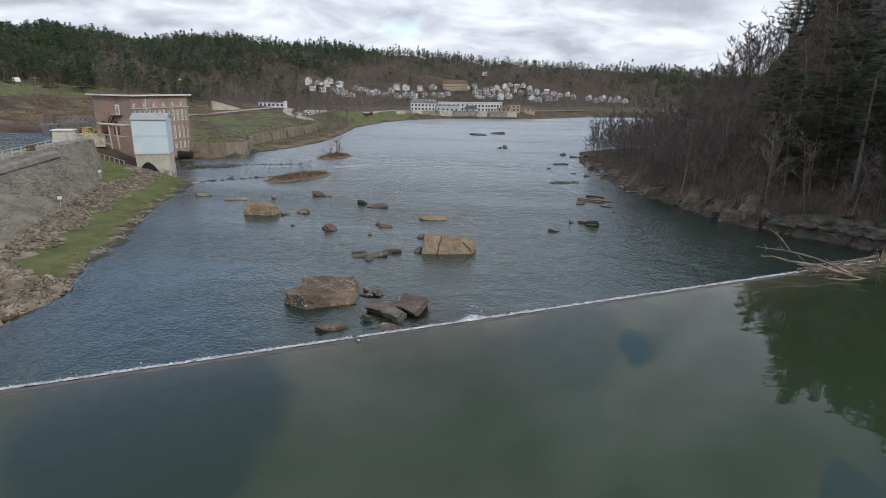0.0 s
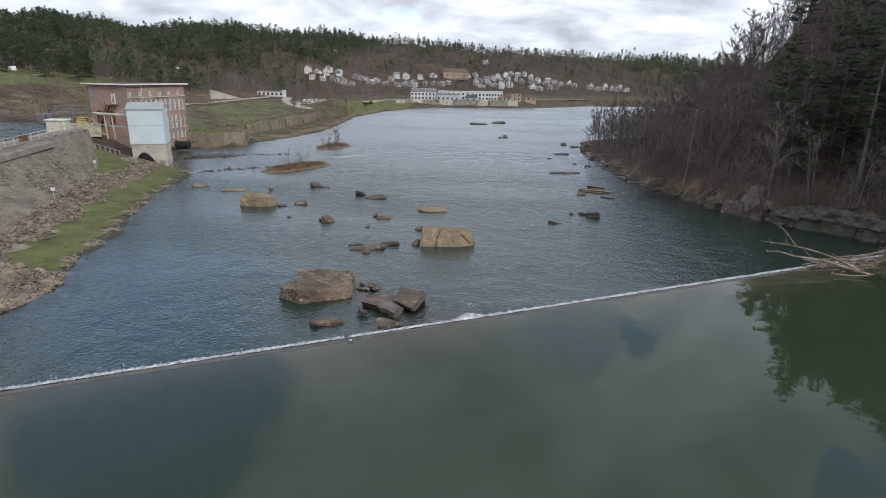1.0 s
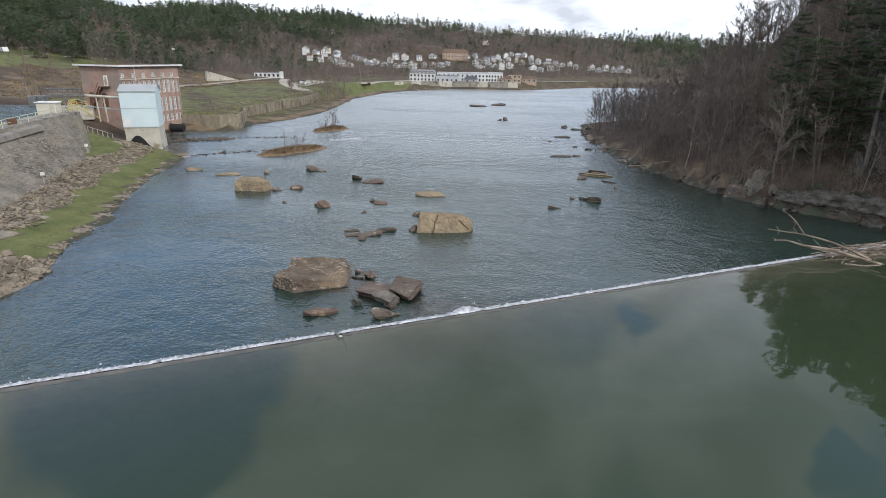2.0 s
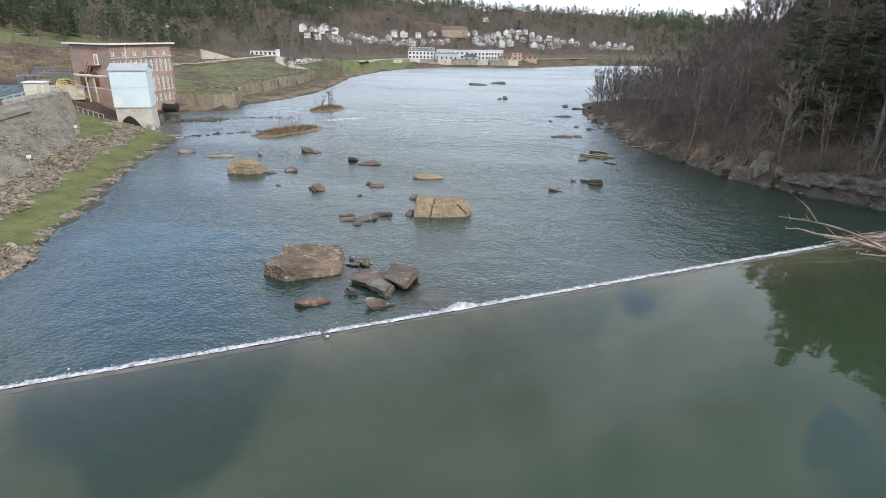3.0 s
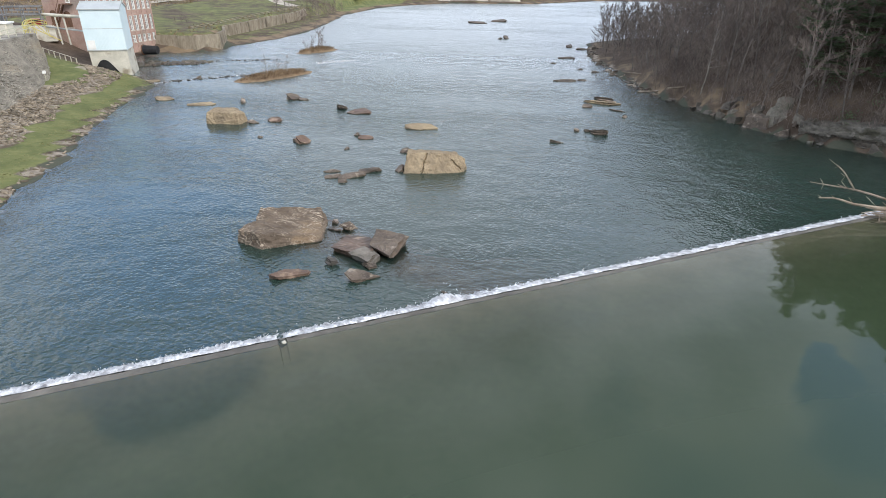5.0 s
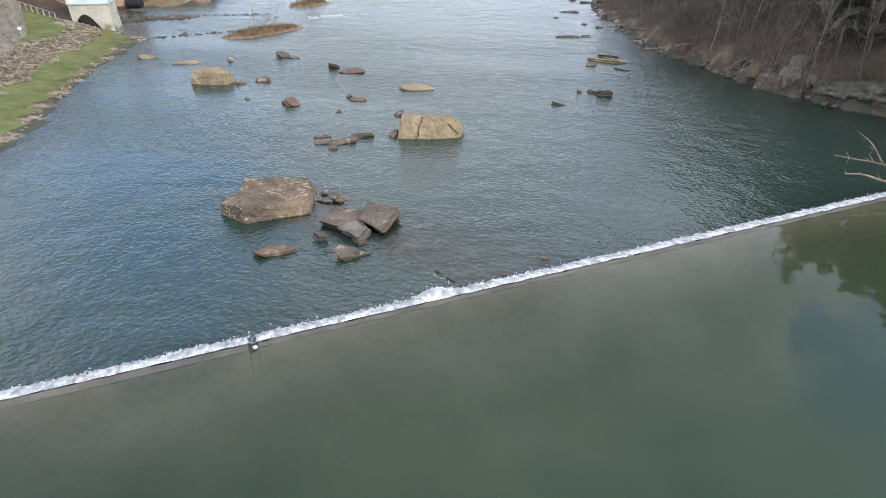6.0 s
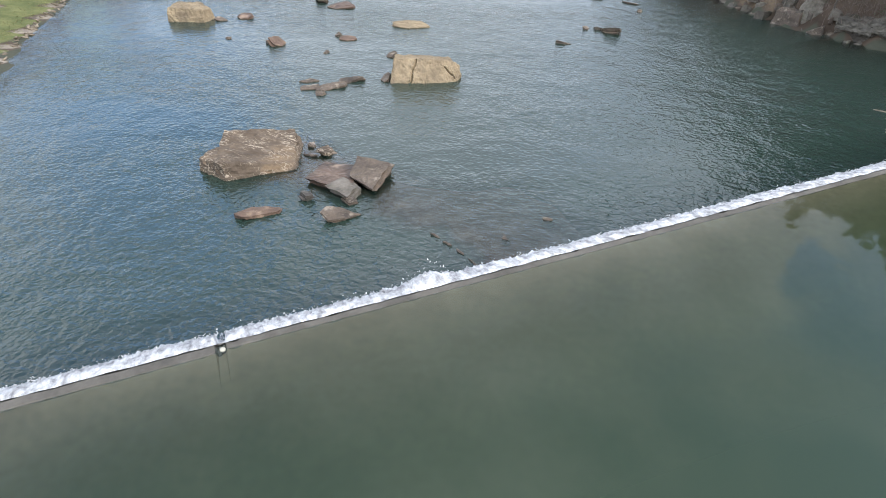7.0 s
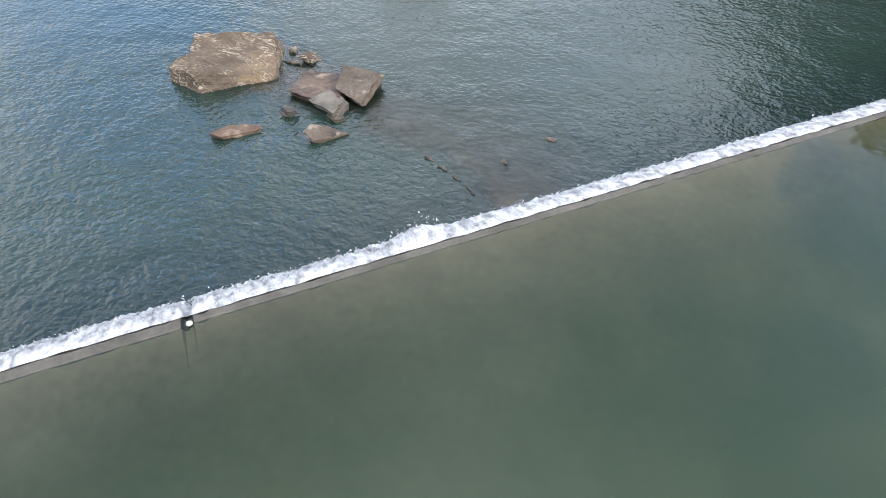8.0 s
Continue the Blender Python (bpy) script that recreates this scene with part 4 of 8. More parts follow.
plate_stack("pointed dark layered rock in the river", [(-10.4, 37.5, 0.62), (-9.9, 37.2, 0.32), (-8.9, 37.9, 0.14), (-8.3, 38.4, 0.10), (-9.4, 38.35, 0.45), (-10.2, 38.2, 0.6)], M_ROCKDARK, 29, 5, 0.11, (0.03, 0.04))
plate_stack("small dark peaked rock in the river", [(-12.35, 39.65, 0.50), (-11.95, 39.35, 0.42), (-11.55, 39.7, 0.32), (-12.0, 40.0, 0.42)], M_WEIR, 31, 4, 0.13)
plate_stack("thin upturned sliver of rock beside the slabs", [(-9.7, 39.7, 0.34), (-9.3, 39.35, 0.22), (-8.9, 39.75, 0.16), (-9.3, 40.15, 0.30)], M_ROCKDARK, 33, 3, 0.10)
plate_stack("low dark rock behind the slabs", [(-13.2, 45.5, 0.40), (-12.5, 45.1, 0.34), (-12.1, 45.6, 0.24), (-12.6, 46.1, 0.40)], M_LAYERED, 35, 3, 0.12)
def river_rock(x, y, lx, ly, h, rz, dark, seed):
    """A low broken slab or two, tilted along the bedding, with its foot under the water."""
    rnd = random.Random(seed)
    n = rnd.randint(5, 7)
    c, s = math.cos(radians(rz)), math.sin(radians(rz))
    dip = rnd.uniform(0.6, 2.5)
    top = []
    for k in range(n):
        a = 6.283 * (k + rnd.uniform(-0.32, 0.32)) / n
        ux, uy = lx / 2 * math.cos(a) * rnd.uniform(0.75, 1.12), ly / 2 * math.sin(a) * rnd.uniform(0.75, 1.12)
        top.append((x + c * ux - s * uy, y + s * ux + c * uy, max(0.05, h * (0.52 + 0.42 * math.cos(a - dip) + rnd.uniform(-0.12, 0.12)))))
    step = 0.11 + 0.03 * min(h, 1)
    mat = M_ROCKDARK if dark else (M_ROCK if rnd.random() < 0.6 else M_REDROCK)
    plate_stack("dark wet rock breaking the river surface" if dark else "tan flat rock breaking the river surface", top, mat, seed, max(2, int(h / step)), step,
                (rnd.uniform(-0.03, 0.03), rnd.uniform(0.0, 0.06)), "rock")


# x, y, length, width, height, turn, dark
BY_THE_DAM = [(-3.7, 37.0, 0.8, 0.22, 0.06, -36, 1), (-3.0, 36.4, 0.7, 0.2, 0.06, -40, 1), (-2.2, 35.75, 0.9, 0.2, 0.06, -44, 1), (-1.4, 34.9, 0.8, 0.2, 0.05, -50, 1), (0.1, 37.4, 0.5, 0.3, 0.12, -40, 1), (2.4, 39.7, 0.6, 0.35, 0.13, -20, 1),
    (-13.6, 45.2, 1.3, 0.35, 0.16, 170, 1), (-13.9, 46.6, 0.7, 0.5, 0.3, 80, 1)]
MIDSTREAM_WEST = [(-34.2, 75.6, 1.7, 0.8, 0.4, 10, 1), (-31.8, 77.0, 2.0, 1.4, 0.55, 10, 0), (-24.6, 68.1, 1.7, 1.3, 0.85, 30, 0), (-25.8, 68.7, 1.2, 0.5, 0.35, 120, 1), (-34.4, 90.6, 2.3, 1.6, 0.95, 20, 1),
    (-32.8, 90.3, 1.8, 1.0, 0.3, 0, 1), (-25.5, 86.0, 2.1, 1.5, 0.7, 150, 1), (-22.2, 84.0, 3.8, 2.2, 0.5, 10, 0), (-18.0, 71.2, 2.3, 0.9, 0.35, 5, 0), (-19.4, 72.2, 0.7, 0.6, 0.5, 5, 1),
    (-12.4, 77.2, 4.3, 1.7, 0.55, 5, 0)]
MIDSTREAM = [(-12.4, 66.6, 1.1, 0.8, 0.5, 0, 1), (-11.6, 60.2, 0.8, 1.4, 0.6, 0, 1), (-17.6, 57.0, 2.0, 0.7, 0.3, 25, 1), (-15.8, 57.4, 2.6, 0.9, 0.42, 30, 1), (-14.6, 59.2, 2.9, 0.9, 0.45, 20, 1),
    (-18.2, 58.6, 1.8, 0.5, 0.22, 20, 1), (-16.3, 55.9, 1.2, 0.6, 0.3, 15, 1), (4.4, 74.0, 1.8, 0.7, 0.32, 160, 1), (9.9, 78.9, 2.2, 1.4, 0.85, 150, 1), (8.6, 79.9, 1.3, 0.7, 0.35, 150, 1)]
EAST = [(7.2, 79.8, 0.8, 0.6, 0.35, 0, 1), (12.1, 98.0, 5.4, 2.6, 0.42, 165, 0), (12.6, 100.6, 3.2, 1.2, 0.5, 170, 1), (9.6, 94.4, 1.9, 1.1, 0.5, 10, 1), (13.8, 92.8, 2.6, 0.7, 0.18, 150, 1),
    (14.2, 88.6, 0.7, 0.6, 0.3, 0, 1), (7.6, 115.8, 4.5, 1.1, 0.35, 10, 1), (10.5, 117.0, 1.8, 0.9, 0.3, 10, 1), (9.1, 145.6, 4.6, 1.6, 0.45, 0, 1)]
EAST_FAR = [(10.8, 166.0, 2.4, 1.8, 0.8, 30, 1), (13.6, 162.0, 3.2, 1.6, 0.5, 0, 1), (11.0, 130.0, 1.4, 0.9, 0.3, 0, 1), (13.8, 127.0, 1.6, 1.0, 0.35, 20, 1), (6.0, 137.0, 1.2, 0.7, 0.25, 0, 1),
    (-6.2, 181.5, 2.0, 1.8, 1.0, 0, 1), (-8.0, 180.0, 1.5, 1.2, 0.6, 0, 1), (-18.3, 229.0, 8.5, 3.0, 0.8, 5, 1), (-11.8, 237.5, 6.5, 3.5, 1.0, 0, 1)]
WEST = [(-45.7, 84.0, 4.2, 1.6, 0.3, 20, 0), (-53.0, 86.0, 3.0, 1.6, 0.5, 10, 0), (-40.7, 86.6, 1.5, 1.0, 0.75, 100, 1), (-30.3, 69.2, 0.7, 0.5, 0.25, 0, 1), (-19.0, 66.6, 0.5, 0.8, 0.2, 0, 1),
    (-63.0, 99.0, 3.2, 1.0, 0.35, 50, 0), (-57.0, 103.5, 0.9, 0.7, 0.6, 0, 1)]
count = 0
for rocks in (BY_THE_DAM, MIDSTREAM_WEST, MIDSTREAM, EAST, EAST_FAR, WEST):
    for x, y, lx, ly, h, rz, dark in rocks:
        river_rock(x, y, lx, ly, h, rz, dark, 100 + count)
        count += 1

# rows of dark stones where the river runs shallow
rows_rnd = random.Random(12)
for (ax, ay), (bx, by), n in (((-61.0, 99.4), (-50.0, 108.6), 26), ((-64.5, 123.2), (-52.0, 128.5), 22)):
    for k in range(n):
        q = (k + rows_rnd.random()) / n
        size = rows_rnd.uniform(0.35, 0.9)
        loose_rock("shoal_stone", ax + (bx - ax) * q + rows_rnd.uniform(-0.3, 0.3), ay + (by - ay) * q + rows_rnd.uniform(-0.5, 0.5), size * 1.4, size * 0.7, rows_rnd.uniform(0.1, 0.3),
                   rows_rnd.uniform(0, 180), M_WEIR, "dark wet stone in a shallow riffle", 900 + k + n * 3, 0.0, "stones in the riffles")

# a spit of dumped stones below the powerhouse
for k in range(60):
    q = rows_rnd.random()
    size = rows_rnd.uniform(0.5, 1.4) * (1.1 - 0.5 * q)
    loose_rock("spit_stone", -75.5 + 11.5 * q + rows_rnd.uniform(-0.8, 0.8), 114.5 + 5.6 * q + rows_rnd.uniform(-2.2, 2.2) * (1 - 0.7 * q), size * 1.5, size, size * 0.55,
               rows_rnd.uniform(0, 180), rows_rnd.choice((M_ROCKDARK, M_ROCKGREY, M_WEIR)), "dark stone on the spit below the powerhouse", 1300 + k, 0.0, "stones of the spit")


# ---- dyke ----
def dyke_foot(y):
    """Foot of the stone facing: out from the top's edge, closing in at its far end."""
    reach = np.interp(y, [-20, 40, 63, 80, 88, 93], [9.2, 8.4, 6.8, 5.2, 3.0, 0.6])
    return dyke_x(y) + reach


M_DYKE = material("dark_stone_facing", (0.15, 0.135, 0.11), (0.32, 0.285, 0.23), 0.6, 0.9, 0.14, 2.6, 0.5, stretch=(1.5, 0.55, 2.0), stain=(0.30, 0.24, 0.16), stain_scale=0.10, stain_at=(0.55, 0.75))


def build_dyke():
    dyke = thing("dyke", "long dyke with a dark stone-faced slope and concrete top", "dyke", kind="structure")
    ys = np.arange(-14, 93.1, 0.7)
    ks = np.linspace(0, 1, 26)
    v = []
    for y in ys:
        top = np.interp(y, [80, 97], [8.3, 7.9])
        foot = 2.0 if y < 85 else 2.0 + (y - 85) * 0.42
        for k in ks:
            x = dyke_foot(y) + (dyke_x(y) - dyke_foot(y)) * k
            z = foot - 0.5 + (top - foot + 0.5) * k
            n = 0.09 * noise.noise((x * 0.9, y * 0.9, z * 0.9)) + 0.05 * noise.noise((x * 2.6, y * 2.6, z * 2.6)) + 0.25 * noise.noise((x * 0.2, y * 0.2, 0))
            v.append((x + n * 0.6, y, z + n * 0.7 * (1 - k ** 8)))
    m = len(ks)
    i = (np.arange(len(ys) - 1)[:, None] * m + np.arange(m - 1)[None]).ravel()
    arrays("facing", np.array(v), np.stack([i, i + m, i + m + 1, i + 1], 1), M_DYKE, dyke, "rough dark stone facing")
    # facing stones standing a little proud, laid in rough courses
    rnd = random.Random(61)
    V, F = [], []
    for _ in range(5200):
        y = rnd.uniform(20, 90)
        k = round(rnd.uniform(0.02, 0.95) * 40) / 40 + rnd.uniform(-0.008, 0.008)
        top = np.interp(y, [80, 97], [8.3, 7.9])
        foot = 2.0 if y < 85 else 2.0 + (y - 85) * 0.42
        xf, xt = float(dyke_foot(y)), dyke_x(y)
        run = Vector((xt - xf, 0, top - foot + 0.5)).normalized()
        out = Vector((-run.z, 0, run.x))
        out = out if out.x > 0 else -out
        p = Vector((xf + (xt - xf) * k, y, foot - 0.5 + (top - foot + 0.5) * k)) + out * rnd.uniform(-0.03, 0.05)
        a, b, h = rnd.uniform(0.12, 0.5), rnd.uniform(0.035, 0.10), rnd.uniform(-0.03, 0.035)
        along = Vector((-0.377, 1, 0)).normalized() + run * rnd.uniform(-0.22, 0.22)
        i = len(V)
        for dz in (-0.1, h):
            for sa, sb in ((-1, -1), (1, -1), (1, 1), (-1, 1)):
                V.append(p + along * a * sa * rnd.uniform(0.8, 1) + run * b * sb * rnd.uniform(0.75, 1) + out * dz)
        F += [(i + 4, i + 5, i + 6, i + 7), (i, i + 1, i + 5, i + 4), (i + 1, i + 2, i + 6, i + 5), (i + 2, i + 3, i + 7, i + 6), (i + 3, i, i + 4, i + 7)]
    M_FACE = material("facing_stones", (0.16, 0.147, 0.122), (0.33, 0.30, 0.245), 0.4, 0.9, 0.02, 8, 0.3, island=0.28)
    tagged(sheet("facing_stones", V, F, M_FACE, dyke), kind="stuff")
    # concrete walk along the top, with a thicker edge beam nearer the dam
    V, F = [], []
    prof = [(0.15, 7.6), (0.15, 8.36), (-3.4, 8.36), (-3.6, 6.0)]
    for y in ys[::8]:
        for dx, z in prof:
            V.append((dyke_x(y) + dx, y, z - (8.3 - np.interp(y, [80, 97], [8.3, 7.9]))))
    for j in range(len(ys[::8]) - 1):
        for k in range(3):
            a = j * 4 + k
            F.append((a, a + 4, a + 5, a + 1))
    sheet("walkway", V, F, M_CONCRETE, dyke, "worn concrete walkway")
    V, F = [], []
    for y in (20, 40, 60, 76):
        x = dyke_x(y)
        V += [(x + 1.5, y, 7.1), (x + 1.35, y, 7.75), (x + 0.1, y, 7.95), (x + 0.1, y, 7.0)]
    for j in range(3):
        for k in range(3):
            a = j * 4 + k
            F.append((a, a + 4, a + 5, a + 1))
    F.append((12, 13, 14, 15))
    sheet("edge_beam", V, F, M_CONCRETE, dyke, "grey concrete edge beam")
    # railing along the top
    fence = thing("railing", "pale painted metal railing along the dyke top", "railing")
    rail_pts = [(dyke_x(y) - 0.25, y) for y in np.arange(10, 93, 2.4)]
    for x, y in rail_pts:
        tubepart("post", [(x, y, 8.3), (x, y, 9.4)], [0.06, 0.06], M_RAIL, fence, 5)
    for h in (8.85, 9.38):
        tubepart("rail", [(x, y, h) for x, y in rail_pts[::3]] + [(*rail_pts[-1], h)], [0.05] * (len(rail_pts[::3]) + 1), M_RAIL, fence, 5)


build_dyke()


# ---- gate tower and powerhouse ----
def build_tower():
    # local x runs along the face towards the river's far side, local -y faces the dam
    L, W = 6.1, 6.0
    t = thing("gate_tower", "pale blue sheet-metal tower on a concrete base at the river edge", "tower", -75.9, 101.8, 0, 25)
    bm = bmesh.new()
    V = [(0.2, 0, -1), (L + 0.2, -0.35, -1), (L + 0.3, W, -1), (0.2, W, -1), (0.0, 0, 4.4), (L, 0, 4.4), (L, W, 4.4), (0, W, 4.4)]
    vs = [bm.verts.new(p) for p in V]
    for f in ((3, 2, 1, 0), (4, 5, 6, 7), (0, 1, 5, 4), (1, 2, 6, 5), (2, 3, 7, 6), (3, 0, 4, 7)):
        bm.faces.new([vs[i] for i in f])
    base = part("base", bm, M_PALECON, t, "stained pale concrete base")
    # arched draft opening: its inner shade is a flat black face before the base
    bm = bmesh.new()
    ring = [(0.6 + 4.4 * k / 12, -0.52, 0.2 + 2.9 * math.sin(math.pi * (0.1 + 0.9 * k / 12)) * (1 - 0.25 * k / 12)) for k in range(13)]
    front = [bm.verts.new((x * 0.9, -0.40, z)) for x, y, z in ring] + [bm.verts.new((4.5, -0.40, -0.6)), bm.verts.new((0.54, -0.40, -0.6))]
    bm.faces.new(front)
    part("culvert_mouth", bm, M_BLACK, t, "flat black face for the shade inside the arched culvert mouth")
    h0, h1 = 4.3, 11.0
    bm = bmesh.new()
    box(bm, -0.08, L + 0.08, -0.12, W + 0.08, h0, h1)
    part("cladding", bm, M_BLUE, t, "pale blue ribbed sheet cladding")
    for k in range(28):
        x = 0.05 + k * (L - 0.1) / 27
        boxpart("rib", (x - 0.02, x + 0.02, -0.165, -0.115, h0 + 0.02, h1 - 0.02), M_BLUE, t)
    boxpart("seam", (-0.09, L + 0.09, -0.17, -0.115, 7.85, 7.93), M_GREYROOF, t)
    boxpart("bottom_trim", (-0.1, L + 0.1, -0.18, -0.115, h0 - 0.06, h0 + 0.1), M_GREYROOF, t)
    # gable roof, ridge along the face
    V = [(-0.25, -0.4, h1 - 0.05), (L + 0.25, -0.4, h1 - 0.05), (L + 0.25, W / 2, h1 + 1.0), (-0.25, W / 2, h1 + 1.0), (L + 0.25, W + 0.3, h1 - 0.05), (-0.25, W + 0.3, h1 - 0.05)]
    V += [(x, y, z + 0.14) for x, y, z in V]
    F = [(6, 7, 8, 9), (9, 8, 10, 11), (0, 3, 2, 1), (3, 5, 4, 2), (0, 1, 7, 6), (4, 5, 11, 10), (1, 2, 8, 7), (2, 4, 10, 8), (3, 0, 6, 9), (5, 3, 9, 11)]
    sheet("roof", V, F, M_GREYROOF, t, "grey sheet gable roof")
    for x in (0, L):
        sheet("gable", [(x - 0.06, -0.1, h1), (x - 0.06, W, h1), (x - 0.06, W / 2, h1 + 1.1), (x + 0.06, -0.1, h1), (x + 0.06, W, h1), (x + 0.06, W / 2, h1 + 1.1)],
              [(0, 2, 1), (3, 4, 5), (0, 1, 4, 3), (1, 2, 5, 4), (2, 0, 3, 5)], M_BLUE, t)
    boxpart("hatch", (0.15, 1.35, -0.2, -0.1, 4.5, 6.0), M_WHITE, t, "white access hatch")
    return t


build_tower()


def build_powerhouse():
    B, u, v = Vector((-86.5, 116.5, 0)), Vector((0.125, 0.992, 0)).normalized(), Vector((-0.992, 0.125, 0)).normalized()
    L, W, H = 18.2, 9.8, 14.9
    ph = new("powerhouse")
    ph.matrix_world = Matrix(((u.x, v.x, 0, B.x), (u.y, v.y, 0, B.y), (0, 0, 1, 0), (0, 0, 0, 1)))
    tagged(ph, "tall red brick powerhouse with flat roof and arched windows", "powerhouse")
    t = 0.4
    bays, rows = 12, [(2.6, 4.1, 0), (5.0, 8.0, 1), (9.2, 11.9, 0), (12.7, 13.6, 2)]
    bw = L / bays
    # river front, built round its openings
    bm = bmesh.new()
    xs, zs = [0.0], [-1.0]
    for k in range(bays):
        xs += [bw * (k + 0.5) - 0.50, bw * (k + 0.5) + 0.50]
    xs.append(L)
    for a, b, _ in rows:
        zs += [a, b]
    zs.append(H)
    holes = set()
    for i in range(len(xs) - 1):
        for j in range(len(zs) - 1):
            hole = i % 2 == 1 and j % 2 == 1
            if hole and j == 7 and (i // 2) % 2:
                hole = False
            if hole:
                holes.add((i, j))
                continue
            box(bm, xs[i], xs[i + 1], -t, 0, zs[j], zs[j + 1])
    bmesh.ops.remove_doubles(bm, verts=bm.verts, dist=0.0005)
    front = part("wall", bm, M_BRICK, ph)
    for i, j in sorted(holes):
        x0, x1, z0, z1 = xs[i], xs[i + 1], zs[j], zs[j + 1]
        win = part("window", box(bmesh.new(), x0, x1, -0.16, -0.12, z0, z1), M_GLASS, ph)
        f = bmesh.new()
        for d in ((x0, x0 + 0.14), (x1 - 0.14, x1), ((x0 + x1) / 2 - 0.05, (x0 + x1) / 2 + 0.05)):
            box(f, d[0], d[1], -0.34, -0.1, z0, z1)
        box(f, x0, x1, -0.235, -0.105, z1 - 0.12, z1)
        box(f, x0, x1, -0.235, -0.105, z0, z0 + 0.1)
        for q in range(1, max(2, int((z1 - z0) / 0.65))):
            zq = z0 + (z1 - z0) * q / max(2, int((z1 - z0) / 0.65))
            box(f, x0, x1, -0.23, -0.11, zq - 0.05, zq + 0.05)
        part("frame", f, M_WHITE, win, "white painted window frame")
        s = boxpart("sill", (x0 - 0.1, x1 + 0.1, -t - 0.08, -t + 0.05, z0 - 0.16, z0 - 0.003), M_PALECON, win)
    for k in range(bays + 1):
        x = min(max(bw * k, 0.28), L - 0.28)
        boxpart("pilaster", (x - 0.19, x + 0.19, -t - 0.10, -t + 0.003, -1, 12.5), M_BRICK, ph)
    boxpart("string_course", (-0.1, L + 0.1, -t - 0.2, -t + 0.002, 12.2, 12.42), M_PALECON, ph)
    # end wall towards the dam, back wall, far end
    bm = bmesh.new()
    box(bm, 0, t, 0.0, W, -1, H)
    part("wall", bm, M_BRICK, ph)
    part("wall", box(bmesh.new(), L - t, L, 0.0, W, -1, H), M_BRICK, ph)
    part("wall", box(bmesh.new(), t, L - t, W - t, W, -1, H), M_BRICK, ph)
    # bricked-up arches and a door with its outside stair on the end wall
    for y0, z0, hh in ((7.6, 6.3, 3.2), (7.7, 1.2, 2.6), (4.2, 6.4, 3.0)):
        bm = bmesh.new()
        pts = [(y0 - 0.8, z0)] + [(y0 - 0.8 * math.cos(math.pi * k / 8), z0 + hh - 0.5 + 0.5 * math.sin(math.pi * k / 8)) for k in range(9)] + [(y0 + 0.8, z0)]
        bm.faces.new([bm.verts.new((-0.03, y, z)) for y, z in pts][::-1])
        part("blind_arch", bm, M_RUST, ph, "bricked-up arched opening")
        boxpart("lintel", (-0.07, 0.02, y0 - 0.95, y0 + 0.95, z0 - 0.2, z0), M_PALECON, ph)
    door = boxpart("door", (-0.1, 0.02, 2.8, 3.8, 10.9, 13.1), M_WHITE, ph, "white upper door")
    boxpart("door_panel", (-0.13, -0.08, 3.0, 3.6, 11.1, 12.8), M_PALECON, door)
    stair = boxpart("landing", (-1.3, 0, 2.2, 4.4, 10.7, 10.82), M_RUST, ph, "rusty steel landing")
    for x in (-0.35, -1.2):
        tubepart("stringer", [(x, 4.2, 10.7), (x, 8.9, 3.2)], [0.2, 0.2], M_RUST, ph, 4)
    for k in range(24):
        q = (k + 0.5) / 24
        boxpart("tread", (-1.2, -0.35, 4.2 + 4.7 * q - 0.12, 4.2 + 4.7 * q + 0.12, 10.7 - 7.5 * q - 0.02, 10.7 - 7.5 * q + 0.02), M_RUST, ph)
    tubepart("handrail", [(-1.25, 4.2, 11.7), (-1.25, 8.9, 4.2)], [0.06, 0.06], M_RUST, ph, 4)
    tubepart("downpipe", [(4.2, -t - 0.15, H), (4.2, -t - 0.15, 11.8)], [0.09, 0.09], M_WHITE, ph, 6, "pale downpipe")
    # flat roof with a wide pale eave
    roof = boxpart("roof", (-0.8, L + 0.7, -t - 0.8, W + 0.8, H, H + 0.28), M_RUST, ph, "flat roof with pale metal edge", 0.03)
    boxpart("fascia", (-0.86, L + 0.76, -t - 0.86, -t - 0.8, H + 0.06, H + 0.40), M_WHITE, roof)
    boxpart("fascia", (-0.86, -0.8, -t - 0.8, W + 0.86, H + 0.06, H + 0.40), M_WHITE, roof)
    return ph


build_powerhouse()


# ---- trees ----
def quad_twig(V, F, a, b, w):
    """A thin flat twig from a to b."""
    d = b - a
    side = d.cross(Vector((random.uniform(-1, 1), random.uniform(-1, 1), random.uniform(-1, 1))))
    if side.length < 1e-6:
        return
    side.normalize()
    i = len(V)
    V += [a - side * w, a + side * w, b]
    F.append((i, i + 1, i + 2))


def bend(rnd, start, way, length, steps, rise, jitter):
    pts, p, d = [start.copy()], start.copy(), way.normalized()
    for _ in range(steps):
        d = (d + Vector((rnd.uniform(-1, 1), rnd.uniform(-1, 1), rnd.uniform(-1, 1))) * jitter + Vector((0, 0, rise))).normalized()
        p = p + d * (length / steps)
        pts.append(p.copy())
    return pts


